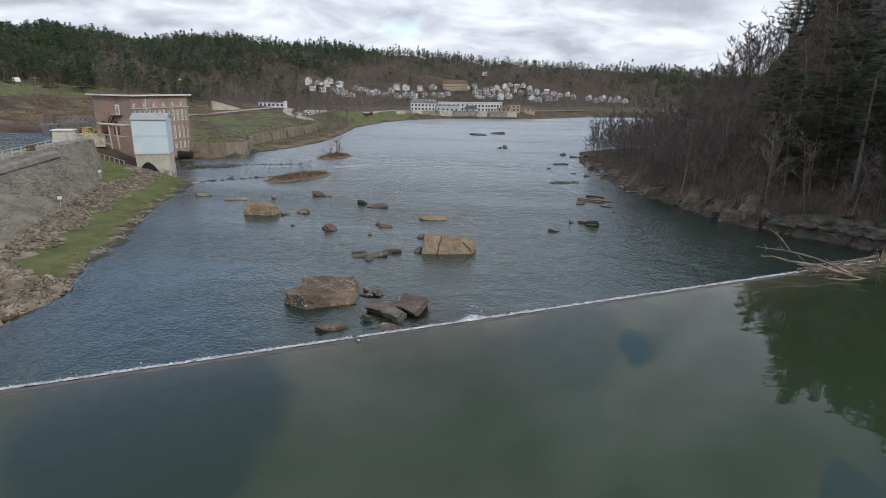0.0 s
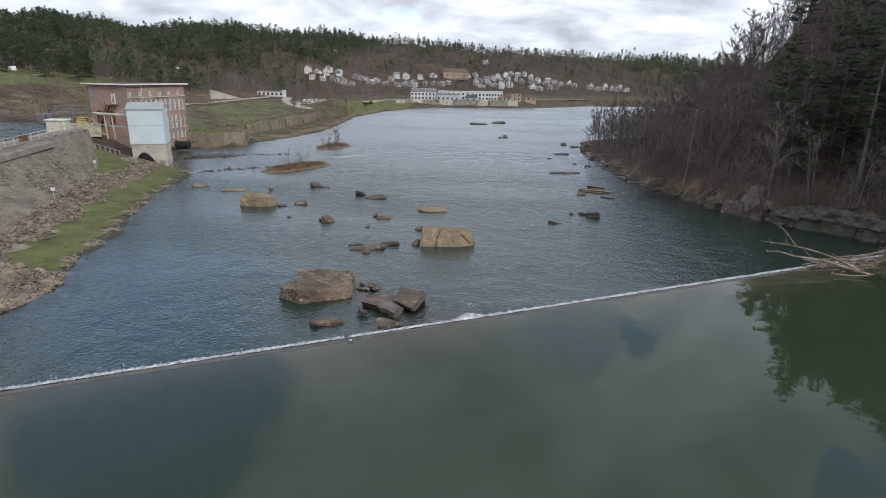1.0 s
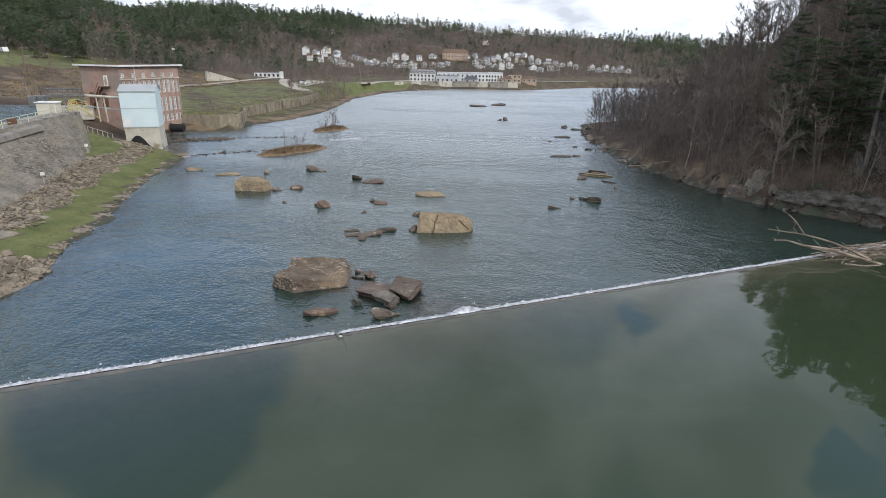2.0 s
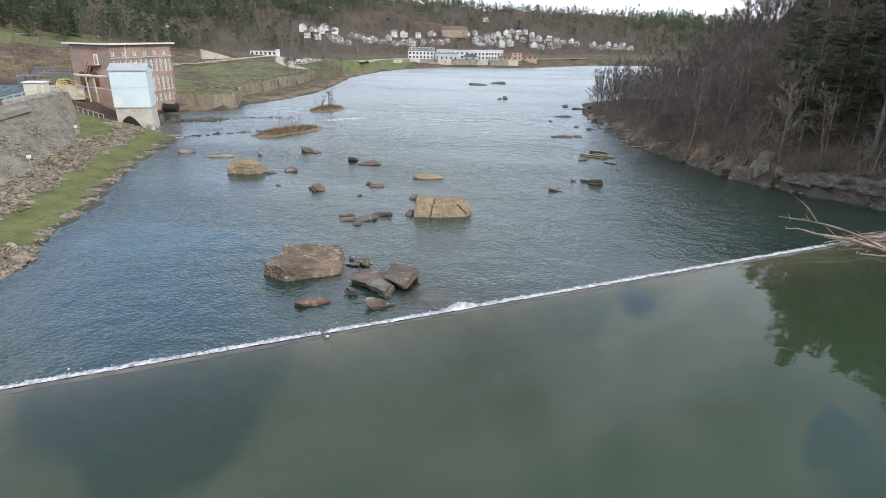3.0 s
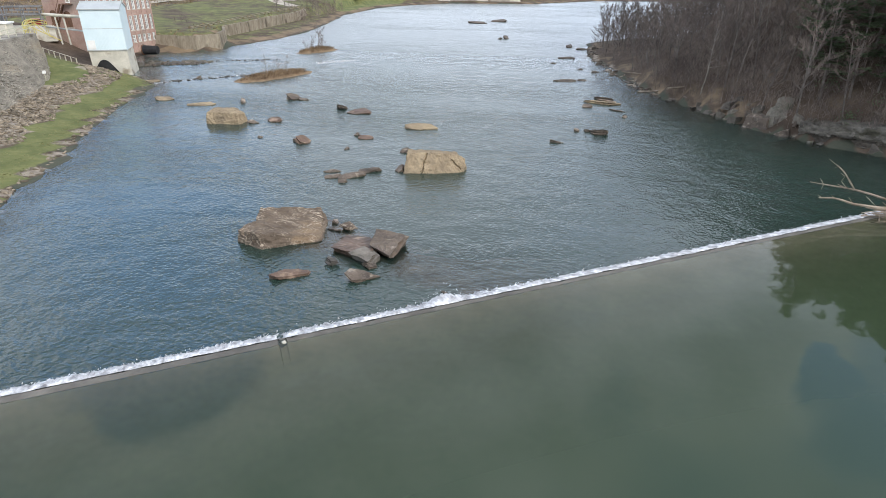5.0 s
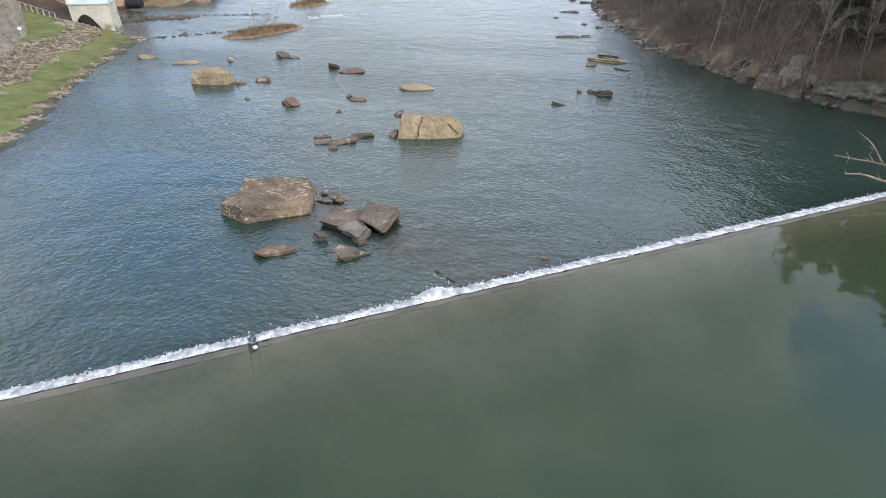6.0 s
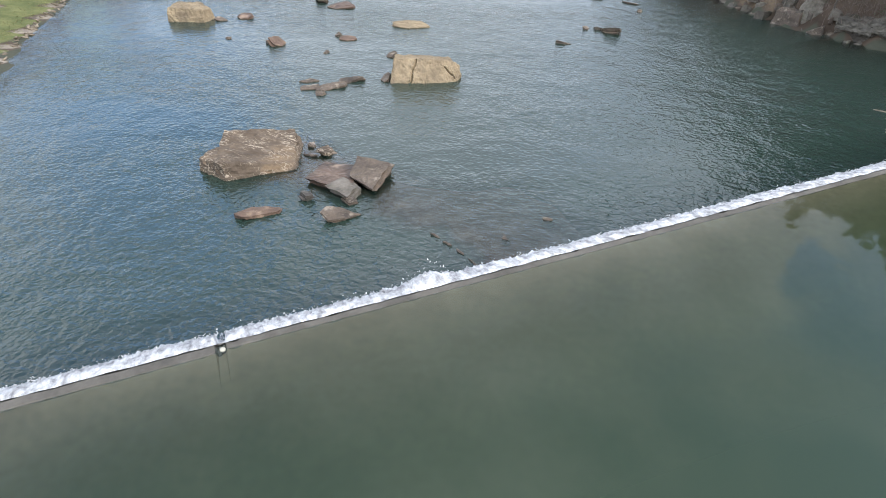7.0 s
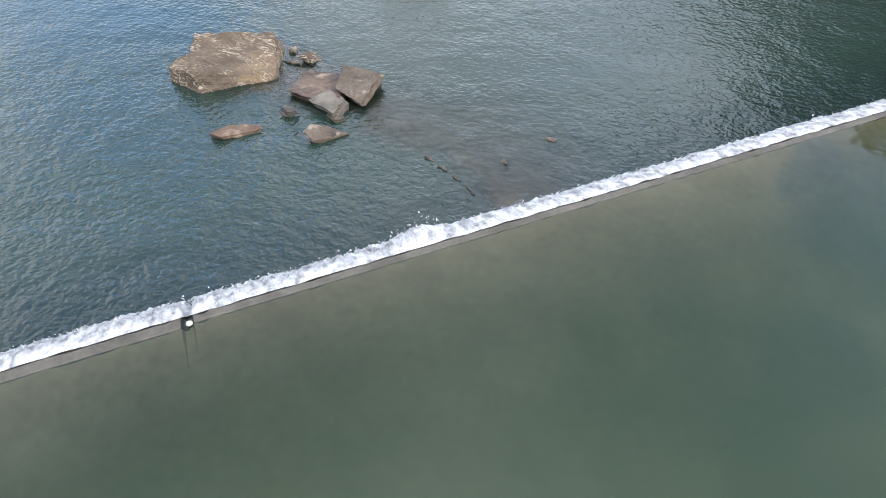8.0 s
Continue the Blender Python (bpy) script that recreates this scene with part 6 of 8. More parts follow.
# ---- right bank ledges and rock face ----
def bank_rocks():
    rnd = random.Random(15)
    slab_rock("bank_boulder", [(31.2, 84.9), (34.4, 84.6), (35.0, 87.6), (32.2, 88.4)], [(31.2, 85.7, 1.5), (33.7, 85.0, 1.9), (34.9, 87.0, 3.9), (33.6, 87.6, 4.0)],
              M_PALEROCK, "big pale grey boulder leaning on the foot of the bank", 41, 0.22, "ledges along the right bank", 6)
    slab_rock("bank_boulder", [(28.9, 86.2), (31.6, 84.2), (32.8, 85.6), (30.0, 88.0)], [(29.4, 86.4, 1.5), (31.4, 84.9, 1.3), (32.3, 85.8, 1.7), (30.1, 87.4, 1.8)],
              M_ROCKDARK, "dark wedge of rock at the water's edge", 43, 0.12, "ledges along the right bank")
    line = [(34.2, 81.4), (36.6, 79.4), (39.0, 77.2), (41.6, 75.2), (44.4, 72.6), (47.6, 66.0), (49.4, 60.0)]
    for k, ((ax, ay), (bx, by)) in enumerate(zip(line[:-1], line[1:])):
        h = (2.0, 2.3, 2.6, 2.5, 2.4, 2.6)[k]
        nx, ny = (by - ay), -(bx - ax)
        n = math.hypot(nx, ny)
        nx, ny = -nx / n, -ny / n
        if nx < 0:
            nx, ny = -nx, -ny
        for lift, out in ((0.0, 0.55), (0.5, 0.15)):
            z1 = h * (0.48 if lift == 0 else 1.0)
            e = 0.3
            base = [(ax - e * (bx - ax) / n + nx * out, ay - e * (by - ay) / n + ny * out), (bx + nx * out, by + ny * out), (bx + nx * 5, by + ny * 5), (ax + nx * 5, ay + ny * 5)]
            top = [(x + nx * 0.15, y + ny * 0.15, z1 + rnd.uniform(-0.2, 0.2)) for x, y in base[:2]] + [(x, y, z1 + 0.4) for x, y in base[2:]]
            slab_rock("rock_ledge", base, top, M_LEDGE if lift else M_ROCKGREY, "pale layered rock ledge overhanging the water" if lift else "dark foot of the rock ledge at the water", 50 + k * 3 + int(lift * 2), 0.30, "ledges along the right bank", 6, -0.6 if lift == 0 else z1 * 0.52, (), 0.28)
    # stones along the low shore towards the point
    shore = [(30.4, 87.0), (28.0, 91.0), (25.6, 97.2), (22.4, 104), (19.6, 112), (18.4, 118), (17.4, 127), (16.2, 136), (15.0, 150), (16.0, 168)]
    made = 0
    for (ax, ay), (bx, by) in zip(shore[:-1], shore[1:]):
        L = math.hypot(bx - ax, by - ay)
        for _ in range(int(L * 1.9)):
            q = rnd.random()
            x, y = ax + (bx - ax) * q + rnd.uniform(-0.6, 1.5), ay + (by - ay) * q + rnd.uniform(-0.5, 0.5)
            s = rnd.choice((0.35, 0.45, 0.6, 0.8, 1.3))
            loose_rock("shore_stone", x, y, s * rnd.uniform(1, 1.7), s, s * rnd.uniform(0.3, 0.55), rnd.uniform(0, 180), rnd.choice((M_ROCKGREY, M_ROCKBROWN, M_ROCKDARK)),
                       "grey-brown stone on the low shore", 400 + made, max(0, height(x, y)) - 0.05, "stones on the low shore")
            made += 1
    # broken rock and blocks under the brush of the steep bank
    edge = [(52, 40), (50, 56), (48, 64), (44.3, 71.9), (41.3, 74.7), (37.4, 78.2), (33.9, 81), (30.8, 84.4), (28.9, 88.5), (26.5, 95)]
    for (ax, ay), (bx, by) in zip(edge[:-1], edge[1:]):
        L = math.hypot(bx - ax, by - ay)
        ux, uy = (bx - ax) / L, (by - ay) / L
        for _ in range(int(L * 2.2)):
            q, inland = rnd.random() * L, abs(rnd.gauss(0.6, 2.2))
            x, y = ax + ux * q + uy * inland, ay + uy * q - ux * inland
            s = rnd.choice((0.5, 0.7, 0.9, 1.2, 1.7)) * rnd.uniform(0.8, 1.2)
            loose_rock("bank_rock", x, y, s * rnd.uniform(1.1, 1.9), s, s * rnd.uniform(0.35, 0.75), rnd.uniform(20, 70), rnd.choice((M_ROCKGREY, M_ROCKGREY, M_ROCKDARK, M_PALEROCK)),
                       "broken grey rock on the steep bank", 700 + made, max(0, height(x, y)) - 0.1, "rocks on the steep bank")
            made += 1
    # fallen logs on the shore
    for k, (x, y, L, a) in enumerate(((22.0, 108.5, 6.0, 12), (20.4, 120.5, 5.0, 160), (13.0, 98.6, 2.8, 150), (24.5, 104.0, 4.5, 30))):
        z = max(0.2, height(x, y) + 0.25)
        d = Vector((math.cos(radians(a)), math.sin(radians(a)), 0.03))
        p = Vector((x, y, z))
        lg = tubepart("fallen_log", [p - d * L / 2, p, p + d * L / 2], [0.17, 0.14, 0.07], M_WOOD, None, 7)
        tagged(lg, "weathered fallen log on the shore", "log", "logs on the shore")


bank_rocks()


def rock_face():
    """Broken grey crag standing out of the steep hill, block upon block."""
    rnd = random.Random(64)
    made = []
    while len(made) < 40:
        x, y = rnd.uniform(48, 68), rnd.uniform(86, 114)
        wet, dl, d = near(x, y)
        turn = math.degrees(math.atan2(x, y + 2.5))
        if wet or not 6 < d < 36 or not 26.2 < turn < 33 or any((x - p) ** 2 + (y - q) ** 2 < 5.5 for p, q in made):
            continue
        made.append((x, y))
        z, w, h, rz = height(x, y) - 1.2, rnd.uniform(2.2, 4.8), rnd.uniform(2.4, 5.4), rnd.uniform(15, 75)
        c, s = math.cos(radians(rz)), math.sin(radians(rz))
        base = [(x + c * a - s * b, y + s * a + c * b) for a, b in ((-w / 2, -1.5), (w * rnd.uniform(-0.1, 0.2), -2.0), (w / 2, -1.2), (w / 2, 2.6), (-w / 2, 2.4))]
        top = [(bx + rnd.uniform(0.1, 0.4) * (x - bx) - s * 0.7, by + rnd.uniform(0.1, 0.4) * (y - by) + c * 0.7, z + h * rnd.uniform(0.65, 1.05)) for bx, by in base]
        slab_rock("crag", base, top, M_CLIFF, "broken dark grey crag on the steep hillside", 90 + len(made), 0.22, "crags on the hillside", 4, z - 1.0, (), 0.7)


rock_face()


# ---- driftwood caught on the dam ----
def driftwood():
    pile = thing("driftwood_pile", "bleached driftwood logs and branches caught on the dam crest", "driftwood")
    rnd = random.Random(8)

    def limb(name, pts, r0, r1):
        tubepart(name, pts, [0.72 * (r0 + (r1 - r0) * k / (len(pts) - 1)) for k in range(len(pts))], M_WOOD, pile, 5)

    limb("log", [(16.07, 38.26, 8.31), (16.65, 37.96, 8.31), (17.45, 37.54, 8.33), (17.90, 37.31, 8.32), (18.57, 36.96, 8.24), (19.27, 36.60, 8.10), (19.69, 36.38, 7.97), (20.24, 36.09, 7.77), (21.07, 35.66, 7.42)], 0.035, 0.13)
    limb("branch", [(16.65, 37.96, 8.31), (16.43, 38.07, 8.61)], 0.035, 0.014)
    limb("branch", [(16.65, 37.96, 8.31), (16.61, 37.98, 8.03)], 0.035, 0.014)
    limb("branch", [(17.90, 37.31, 8.32), (17.33, 37.61, 9.10), (17.00, 37.78, 9.41), (16.85, 37.86, 9.49), (16.56, 38.01, 9.70)], 0.06, 0.02)
    limb("branch", [(17.00, 37.78, 9.41), (16.85, 37.86, 9.27)], 0.035, 0.014)
    limb("twig", [(17.59, 37.47, 8.32), (17.29, 37.63, 8.64), (17.36, 37.59, 8.92)], 0.035, 0.014)
    limb("twig", [(17.51, 37.51, 8.34), (17.18, 37.69, 8.46)], 0.035, 0.014)
    limb("twig", [(17.35, 37.59, 8.95), (17.17, 37.69, 9.07)], 0.035, 0.014)
    limb("log", [(15.51, 35.79, 8.29), (16.15, 35.78, 8.33), (16.59, 35.76, 8.25), (17.17, 35.75, 8.08), (18.09, 35.73, 8.00), (19.23, 35.70, 7.90)], 0.045, 0.12)
    limb("branch", [(17.17, 35.75, 8.08), (16.88, 35.76, 8.42)], 0.035, 0.014)
    limb("branch", [(15.64, 35.79, 8.29), (15.45, 35.79, 8.43)], 0.035, 0.014)
    limb("branch", [(16.26, 35.77, 8.30), (16.06, 35.78, 8.47)], 0.035, 0.014)
    limb("twig", [(17.67, 35.74, 8.51), (18.28, 35.72, 8.01)], 0.035, 0.014)
    limb("twig", [(19.08, 36.69, 7.94), (19.67, 36.39, 7.48)], 0.035, 0.014)
    limb("log", [(18.10, 35.73, 7.96), (19.08, 35.70, 7.85), (20.41, 35.67, 7.52), (21.74, 35.64, 7.18), (22.58, 35.61, 6.96)], 0.11, 0.14)
    limb("log", [(19.24, 34.80, 7.37), (20.33, 34.77, 7.32), (21.16, 34.75, 7.45)], 0.07, 0.06)
    limb("twig", [(19.65, 36.40, 8.22), (20.30, 36.06, 7.75)], 0.035, 0.014)
    limb("twig", [(19.78, 35.68, 8.12), (20.13, 35.68, 8.40)], 0.035, 0.014)
    limb("twig", [(21.17, 35.65, 8.08), (21.50, 35.64, 7.71)], 0.035, 0.014)
    limb("log", [(21.15, 36.85, 7.99), (21.97, 36.83, 8.20), (22.87, 36.81, 8.45)], 0.06, 0.09)
    for k in range(110):
        s = rnd.uniform(24.4, 33) if k > 50 else rnd.uniform(24.0, 28)
        c = dam_at(s, rnd.uniform(-1.5, 0.2), POOL + rnd.uniform(0.03, 0.42))
        a, L = rnd.gauss(0.35, 0.6), rnd.uniform(0.5, 2.2)
        d = Vector((math.cos(a), math.sin(a), rnd.uniform(-0.06, 0.25))) * L / 2
        limb("stick", [c - d, c + Vector((0, 0, rnd.uniform(-.05, .08))), c + d], rnd.uniform(0.02, 0.06), 0.012)
    # upturned roots at the outer end
    for k in range(16):
        a = rnd.uniform(0, 3.14)
        c = Vector((24.2, 38.6, 7.4))
        e = c + Vector((math.cos(a) * rnd.uniform(0.5, 1.4), rnd.uniform(-0.7, 0.7), 0.25 + math.sin(a) * rnd.uniform(0.5, 1.3)))
        limb("root", [c, c.lerp(e, 0.6) + Vector((0, 0, 0.25)), e], 0.06, 0.015)


driftwood()


# ---- islands ----
def island(x0, y0, x1, y1, wide, seed, label):
    isl = thing("river_island", label, "island", (x0 + x1) / 2, (y0 + y1) / 2, 0, math.degrees(math.atan2(y1 - y0, x1 - x0)))
    L = math.hypot(x1 - x0, y1 - y0)
    xs, ys = np.linspace(-1, 1, 30), np.linspace(-1, 1, 14)
    v = []
    for py in ys:
        for px in xs:
            r = math.hypot(px, py) + 0.22 * noise.noise((px * 2 + seed, py * 2, 0))
            v.append((px * L / 2 * 1.05, py * wide / 2 * 1.1, 0.75 * (1 - r * r) + 0.18 * noise.noise((px * 7, py * 4, seed)) - 0.1))
    i = (np.arange(13)[:, None] * 30 + np.arange(29)[None]).ravel()
    arrays("mound", np.array(v), np.stack([i, i + 1, i + 31, i + 30], 1), M_DRYGRASS, isl, "", True)
    rnd = random.Random(seed)
    V, F = [], []
    for _ in range(int(L * wide * 26)):
        a, r = rnd.uniform(0, 6.283), math.sqrt(rnd.random()) * 0.9
        px, py = math.cos(a) * r, math.sin(a) * r
        p = Vector((px * L / 2, py * wide / 2, 0.70 * (1 - r * r) - 0.1))
        d = Vector((rnd.uniform(-.35, .35), rnd.uniform(-.35, .35), rnd.uniform(0.3, 0.85)))
        s = Vector((rnd.uniform(-1, 1), rnd.uniform(-1, 1), 0)) * 0.06
        k = len(V)
        V += [p - s, p + s, p + d]
        F.append((k, k + 1, k + 2))
    g = sheet("dry_grass", V, F, M_DRYGRASS, isl, "dry brown grass")
    tagged(g, kind="stuff")
    return isl


island(-49.0, 101.5, -41.0, 115.5, 5.0, 3, "low river island covered in dry brown grass")
island(-51.8, 138.2, -46.2, 148.0, 4.4, 6, "small low river island with dry grass and saplings")


# ---- left bank: rubble, grass tufts, retaining wall ----
def rubble():
    bank = thing("rubble_bank", "tumbled brown stones along the foot of the dyke", "rubble", kind="structure")
    rnd = random.Random(21)
    shapes = []
    for k in range(8):
        bm = bmesh.new()
        n = rnd.randint(5, 6)
        ang = [6.283 * (i + rnd.uniform(-.25, .25)) / n for i in range(n)]
        lo = [bm.verts.new((math.cos(a) * 0.5, math.sin(a) * rnd.uniform(0.3, 0.42), -0.18)) for a in ang]
        hi = [bm.verts.new((math.cos(a) * rnd.uniform(0.34, 0.46), math.sin(a) * rnd.uniform(0.22, 0.36), rnd.uniform(0.10, 0.26))) for a in ang]
        bm.faces.new(lo[::-1])
        bm.faces.new(hi)
        for i in range(n):
            bm.faces.new((lo[i], lo[(i + 1) % n], hi[(i + 1) % n], hi[i]))
        bmesh.ops.triangulate(bm, faces=bm.faces)
        me = bpy.data.meshes.new("stone")
        bm.to_mesh(me)
        bm.free()
        me.materials.append(M_STONE)
        shapes.append(me)

    def spot():
        while True:
            y = rnd.uniform(26, 101)
            if y < 44:
                x = rnd.uniform(-54, -39)
            else:
                x = rnd.uniform(-76, -42)
            wet, d, dr = near(x, y)
            if wet:
                continue
            lo, hi = (0.0, 11) if y < 43 else (5.4 + 0.7 * math.sin(y * 0.7) - (y > 90), 10.8 - max(0, y - 80) * 0.20)
            edge = y >= 43 and d < 0.7 and rnd.random() < 0.5
            if (lo < d < hi or edge) and x > dyke_foot(y) - 1.2:
                return x, y, d, edge

    for k in range(290):
        while True:
            x, y, d, edge = spot()
            if y < 60 or rnd.random() < 0.25:
                break
        s = rnd.uniform(0.5, 1.1) if not edge else rnd.uniform(0.3, 0.6)
        if y < 44 and rnd.random() < 0.4:
            s = rnd.uniform(1.2, 2.1)
        ob = new("stone", rnd.choice(shapes))
        ob.parent = bank
        ob.matrix_world = pose(x, y, height(x, y) + 0.05, rnd.uniform(-25, 25), rnd.uniform(-25, 25), rnd.uniform(0, 360)) @ Matrix.Diagonal((s * 1.15, s * rnd.uniform(0.6, 1), s * rnd.uniform(0.35, 0.8), 1))
    VV, FF, o = [], [], 0
    base = [(np.array([tuple(v.co) for v in me.vertices]), np.array([tuple(p.vertices) for p in me.polygons])) for me in shapes]
    for k in range(5000):
        x, y, d, edge = spot()
        tv, tf = base[k % 8]
        s = rnd.uniform(0.22, 0.75)
        m = np.array(pose(x, y, height(x, y) + rnd.uniform(0, 0.12), rnd.uniform(-35, 35), rnd.uniform(-35, 35), rnd.uniform(0, 360)) @ Matrix.Diagonal((s * 1.2, s * 0.85, s * 0.55, 1)))
        VV.append(tv @ m[:3, :3].T + m[:3, 3])
        FF.append(tf + o)
        o += len(tv)
    ob = arrays("small_stones", np.concatenate(VV), np.concatenate(FF), M_STONE, bank)
    tagged(ob, kind="stuff")


rubble()


def grass_tufts():
    rnd = np.random.RandomState(31)
    n = 60000
    x, y = rnd.uniform(-80, -40, n), rnd.uniform(42, 106, n)
    wet, dl, dr = ground_parts(x, y)
    keep = ~wet & (dl > 0.5) & (dl < 5.9 + wobble(x, y, 4, 2) * 0.7) & (y < 103)
    x, y = x[keep][:14000], y[keep][:14000]
    z = ground_height(x, y)
    m = len(x)
    a = rnd.uniform(0, 6.283, m)
    w, h = rnd.uniform(0.03, 0.10, m), rnd.uniform(0.01, 0.05, m)
    lean = rnd.uniform(-0.2, 0.2, (m, 2))
    v = np.empty((m, 3, 3))
    v[:, 0] = np.stack([x - np.cos(a) * w, y - np.sin(a) * w, z - 0.03], 1)
    v[:, 1] = np.stack([x + np.cos(a) * w, y + np.sin(a) * w, z - 0.03], 1)
    v[:, 2] = np.stack([x + lean[:, 0], y + lean[:, 1], z + h], 1)
    mat = material("bank_grass", (0.125, 0.13, 0.048), (0.25, 0.235, 0.10), 0.5, 0.9, fine=0.3, island=0.35)
    ob = arrays("grass", v.reshape(-1, 3), np.arange(m * 3).reshape(m, 3), mat)
    tagged(ob, "short olive green grass along the river bank", "grass", kind="stuff")


grass_tufts()


def slope_weeds():
    """Dead grass and weeds over the brown slope behind the canal and along the field's edge."""
    rnd = np.random.RandomState(58)
    n = 90000
    x, y = rnd.uniform(-230, -78, n), rnd.uniform(60, 262, n)
    wet, dl, dr = ground_parts(x, y)
    a = (dyke_x(y) - x) * 0.936
    held, dw = inside(x, y, FIELD), distance(x, y, WALL)
    slope = np.where(y < 125, (a > 32) & (a < 90), held & (dw > 40) & (dw < 90)) & (wobble(x, y, 8, 5) > -0.35)
    edge = (y > 125) & held & (dw > 1.5) & (dw < 9) & (rnd.uniform(0, 1, n) < 0.25)
    keep = ~wet & (slope | edge)
    x, y = x[keep][:26000], y[keep][:26000]
    z, m = ground_height(x, y), len(x)
    t = rnd.uniform(0, 6.283, m)
    w, h = rnd.uniform(0.10, 0.32, m), rnd.uniform(0.08, 0.42, m)
    lean = rnd.uniform(-0.35, 0.35, (m, 2))
    v = np.empty((m, 3, 3))
    v[:, 0] = np.stack([x - np.cos(t) * w, y - np.sin(t) * w, z - 0.1], 1)
    v[:, 1] = np.stack([x + np.cos(t) * w, y + np.sin(t) * w, z - 0.1], 1)
    v[:, 2] = np.stack([x + lean[:, 0], y + lean[:, 1], z + h], 1)
    mat = material("dead_weeds", (0.10, 0.085, 0.045), (0.30, 0.225, 0.125), 0.09, 0.95, fine=0.3, island=0.4)
    ob = arrays("dead_grass", v.reshape(-1, 3), np.arange(m * 3).reshape(m, 3), mat)
    tagged(ob, "dead brown grass and weeds on the slope", "grass", kind="stuff")


slope_weeds()


M_OLDWALL = material("stained_old_wall", (0.15, 0.122, 0.088), (0.31, 0.27, 0.205), 0.5, 0.9, 0.03, 5.0, 0.3, stretch=(1, 1, 0.4), stain=(0.09, 0.075, 0.055), stain_scale=0.6)


def retaining_wall():
    w = thing("retaining_wall", "stained old concrete retaining wall below the grass field", "wall", kind="structure")
    rnd = random.Random(2)
    tops = (3.3, 3.4, 3.5, 3.6, 3.7, 3.8, 3.9, 4.0, 3.7)
    line = [(x, y, 0.4, t) for (x, y), t in zip(WALL, tops)]
    for (ax, ay, az, at), (bx, by, bz, bt) in zip(line[:-1], line[1:]):
        L = math.hypot(bx - ax, by - ay)
        n = max(1, int(L / 3.2))
        for k in range(n):
            q0, q1 = k / n, (k + 1) / n
            p0, p1 = Vector((ax + (bx - ax) * q0, ay + (by - ay) * q0, 0)), Vector((ax + (bx - ax) * q1, ay + (by - ay) * q1, 0))
            d = (p1 - p0).normalized()
            out = Vector((d.y, -d.x, 0))
            top = at + (bt - at) * q0 + rnd.uniform(-0.12, 0.12)
            bm = bmesh.new()
            p0, p1 = p0 + d * 0.015, p1 - d * 0.015
            c = [p0 + out * 0.25 + Vector((0, 0, -0.6)), p1 + out * 0.25 + Vector((0, 0, -0.6)), p1 - out * 0.6 + Vector((0, 0, -0.6)), p0 - out * 0.6 + Vector((0, 0, -0.6)),
                 p0 + Vector((0, 0, top)), p1 + Vector((0, 0, top)), p1 - out * 0.6 + Vector((0, 0, top)), p0 - out * 0.6 + Vector((0, 0, top))]
            vs = [bm.verts.new(p) for p in c]
            for f in ((3, 2, 1, 0), (4, 5, 6, 7), (0, 1, 5, 4), (1, 2, 6, 5), (2, 3, 7, 6), (3, 0, 4, 7)):
                bm.faces.new([vs[i] for i in f])
            part("panel", bm, M_OLDWALL, w)
    # ledge of rubble below the powerhouse
    rnd = random.Random(3)
    for k in range(34):
        q = rnd.random()
        x, y = -76 + 11.5 * q + rnd.uniform(-1.3, 1.3), 114.5 + 8.6 * q + rnd.uniform(-1.6, 1.6)
        s = rnd.uniform(0.8, 2.0) * (1 - 0.5 * q)
        loose_rock("spit_rock", x, y, s * 1.5, s, (0.9 - 0.6 * q) * rnd.uniform(0.6, 1.1), rnd.uniform(0, 180), M_ROCKGREY, "grey-brown rock on the spit below the powerhouse", 700 + k, 0.0, "rocks on the spit")


retaining_wall()


# ---- rapids ----
def rapids():
    rnd = random.Random(17)
    V, F = [], []
    reaches = [((-62, 98), (-51, 109), 70, 0.7), ((-73, 117), (-46, 125), 60, 0.9), ((-43, 126), (-37, 131), 150, 1.5), ((-60, 150), (-30, 170), 20, 5), ((-40, 225), (20, 245), 40, 9), ((-20, 255), (25, 290), 40, 12)]
    for (ax, ay), (bx, by), n, wide in reaches:
        for _ in range(n):
            q = rnd.random()
            x, y = ax + (bx - ax) * q + rnd.gauss(0, wide * 0.35), ay + (by - ay) * q + rnd.gauss(0, wide * 0.5)
            L, w = rnd.uniform(0.08, 0.32), rnd.uniform(0.04, 0.10)
            k = len(V)
            m = rnd.randint(6, 8)
            a0 = rnd.uniform(-0.4, 0.4)
            top = Vector((x, y, rnd.uniform(0.03, 0.09)))
            V.append(top)
            for i in range(m):
                a = 6.283 * i / m
                ex, ey = math.cos(a) * L * rnd.uniform(0.6, 1), math.sin(a) * w * rnd.uniform(0.6, 1)
                V.append(Vector((x + ex * math.cos(a0) - ey * math.sin(a0), y + ex * math.sin(a0) + ey * math.cos(a0), -0.02)))
            F += [(k, k + 1 + i, k + 1 + (i + 1) % m) for i in range(m)]
    tagged(sheet("rapids_foam", V, F, M_FOAM), "broken white water on the river's shallow rapids", "rapids", kind="stuff")


rapids()


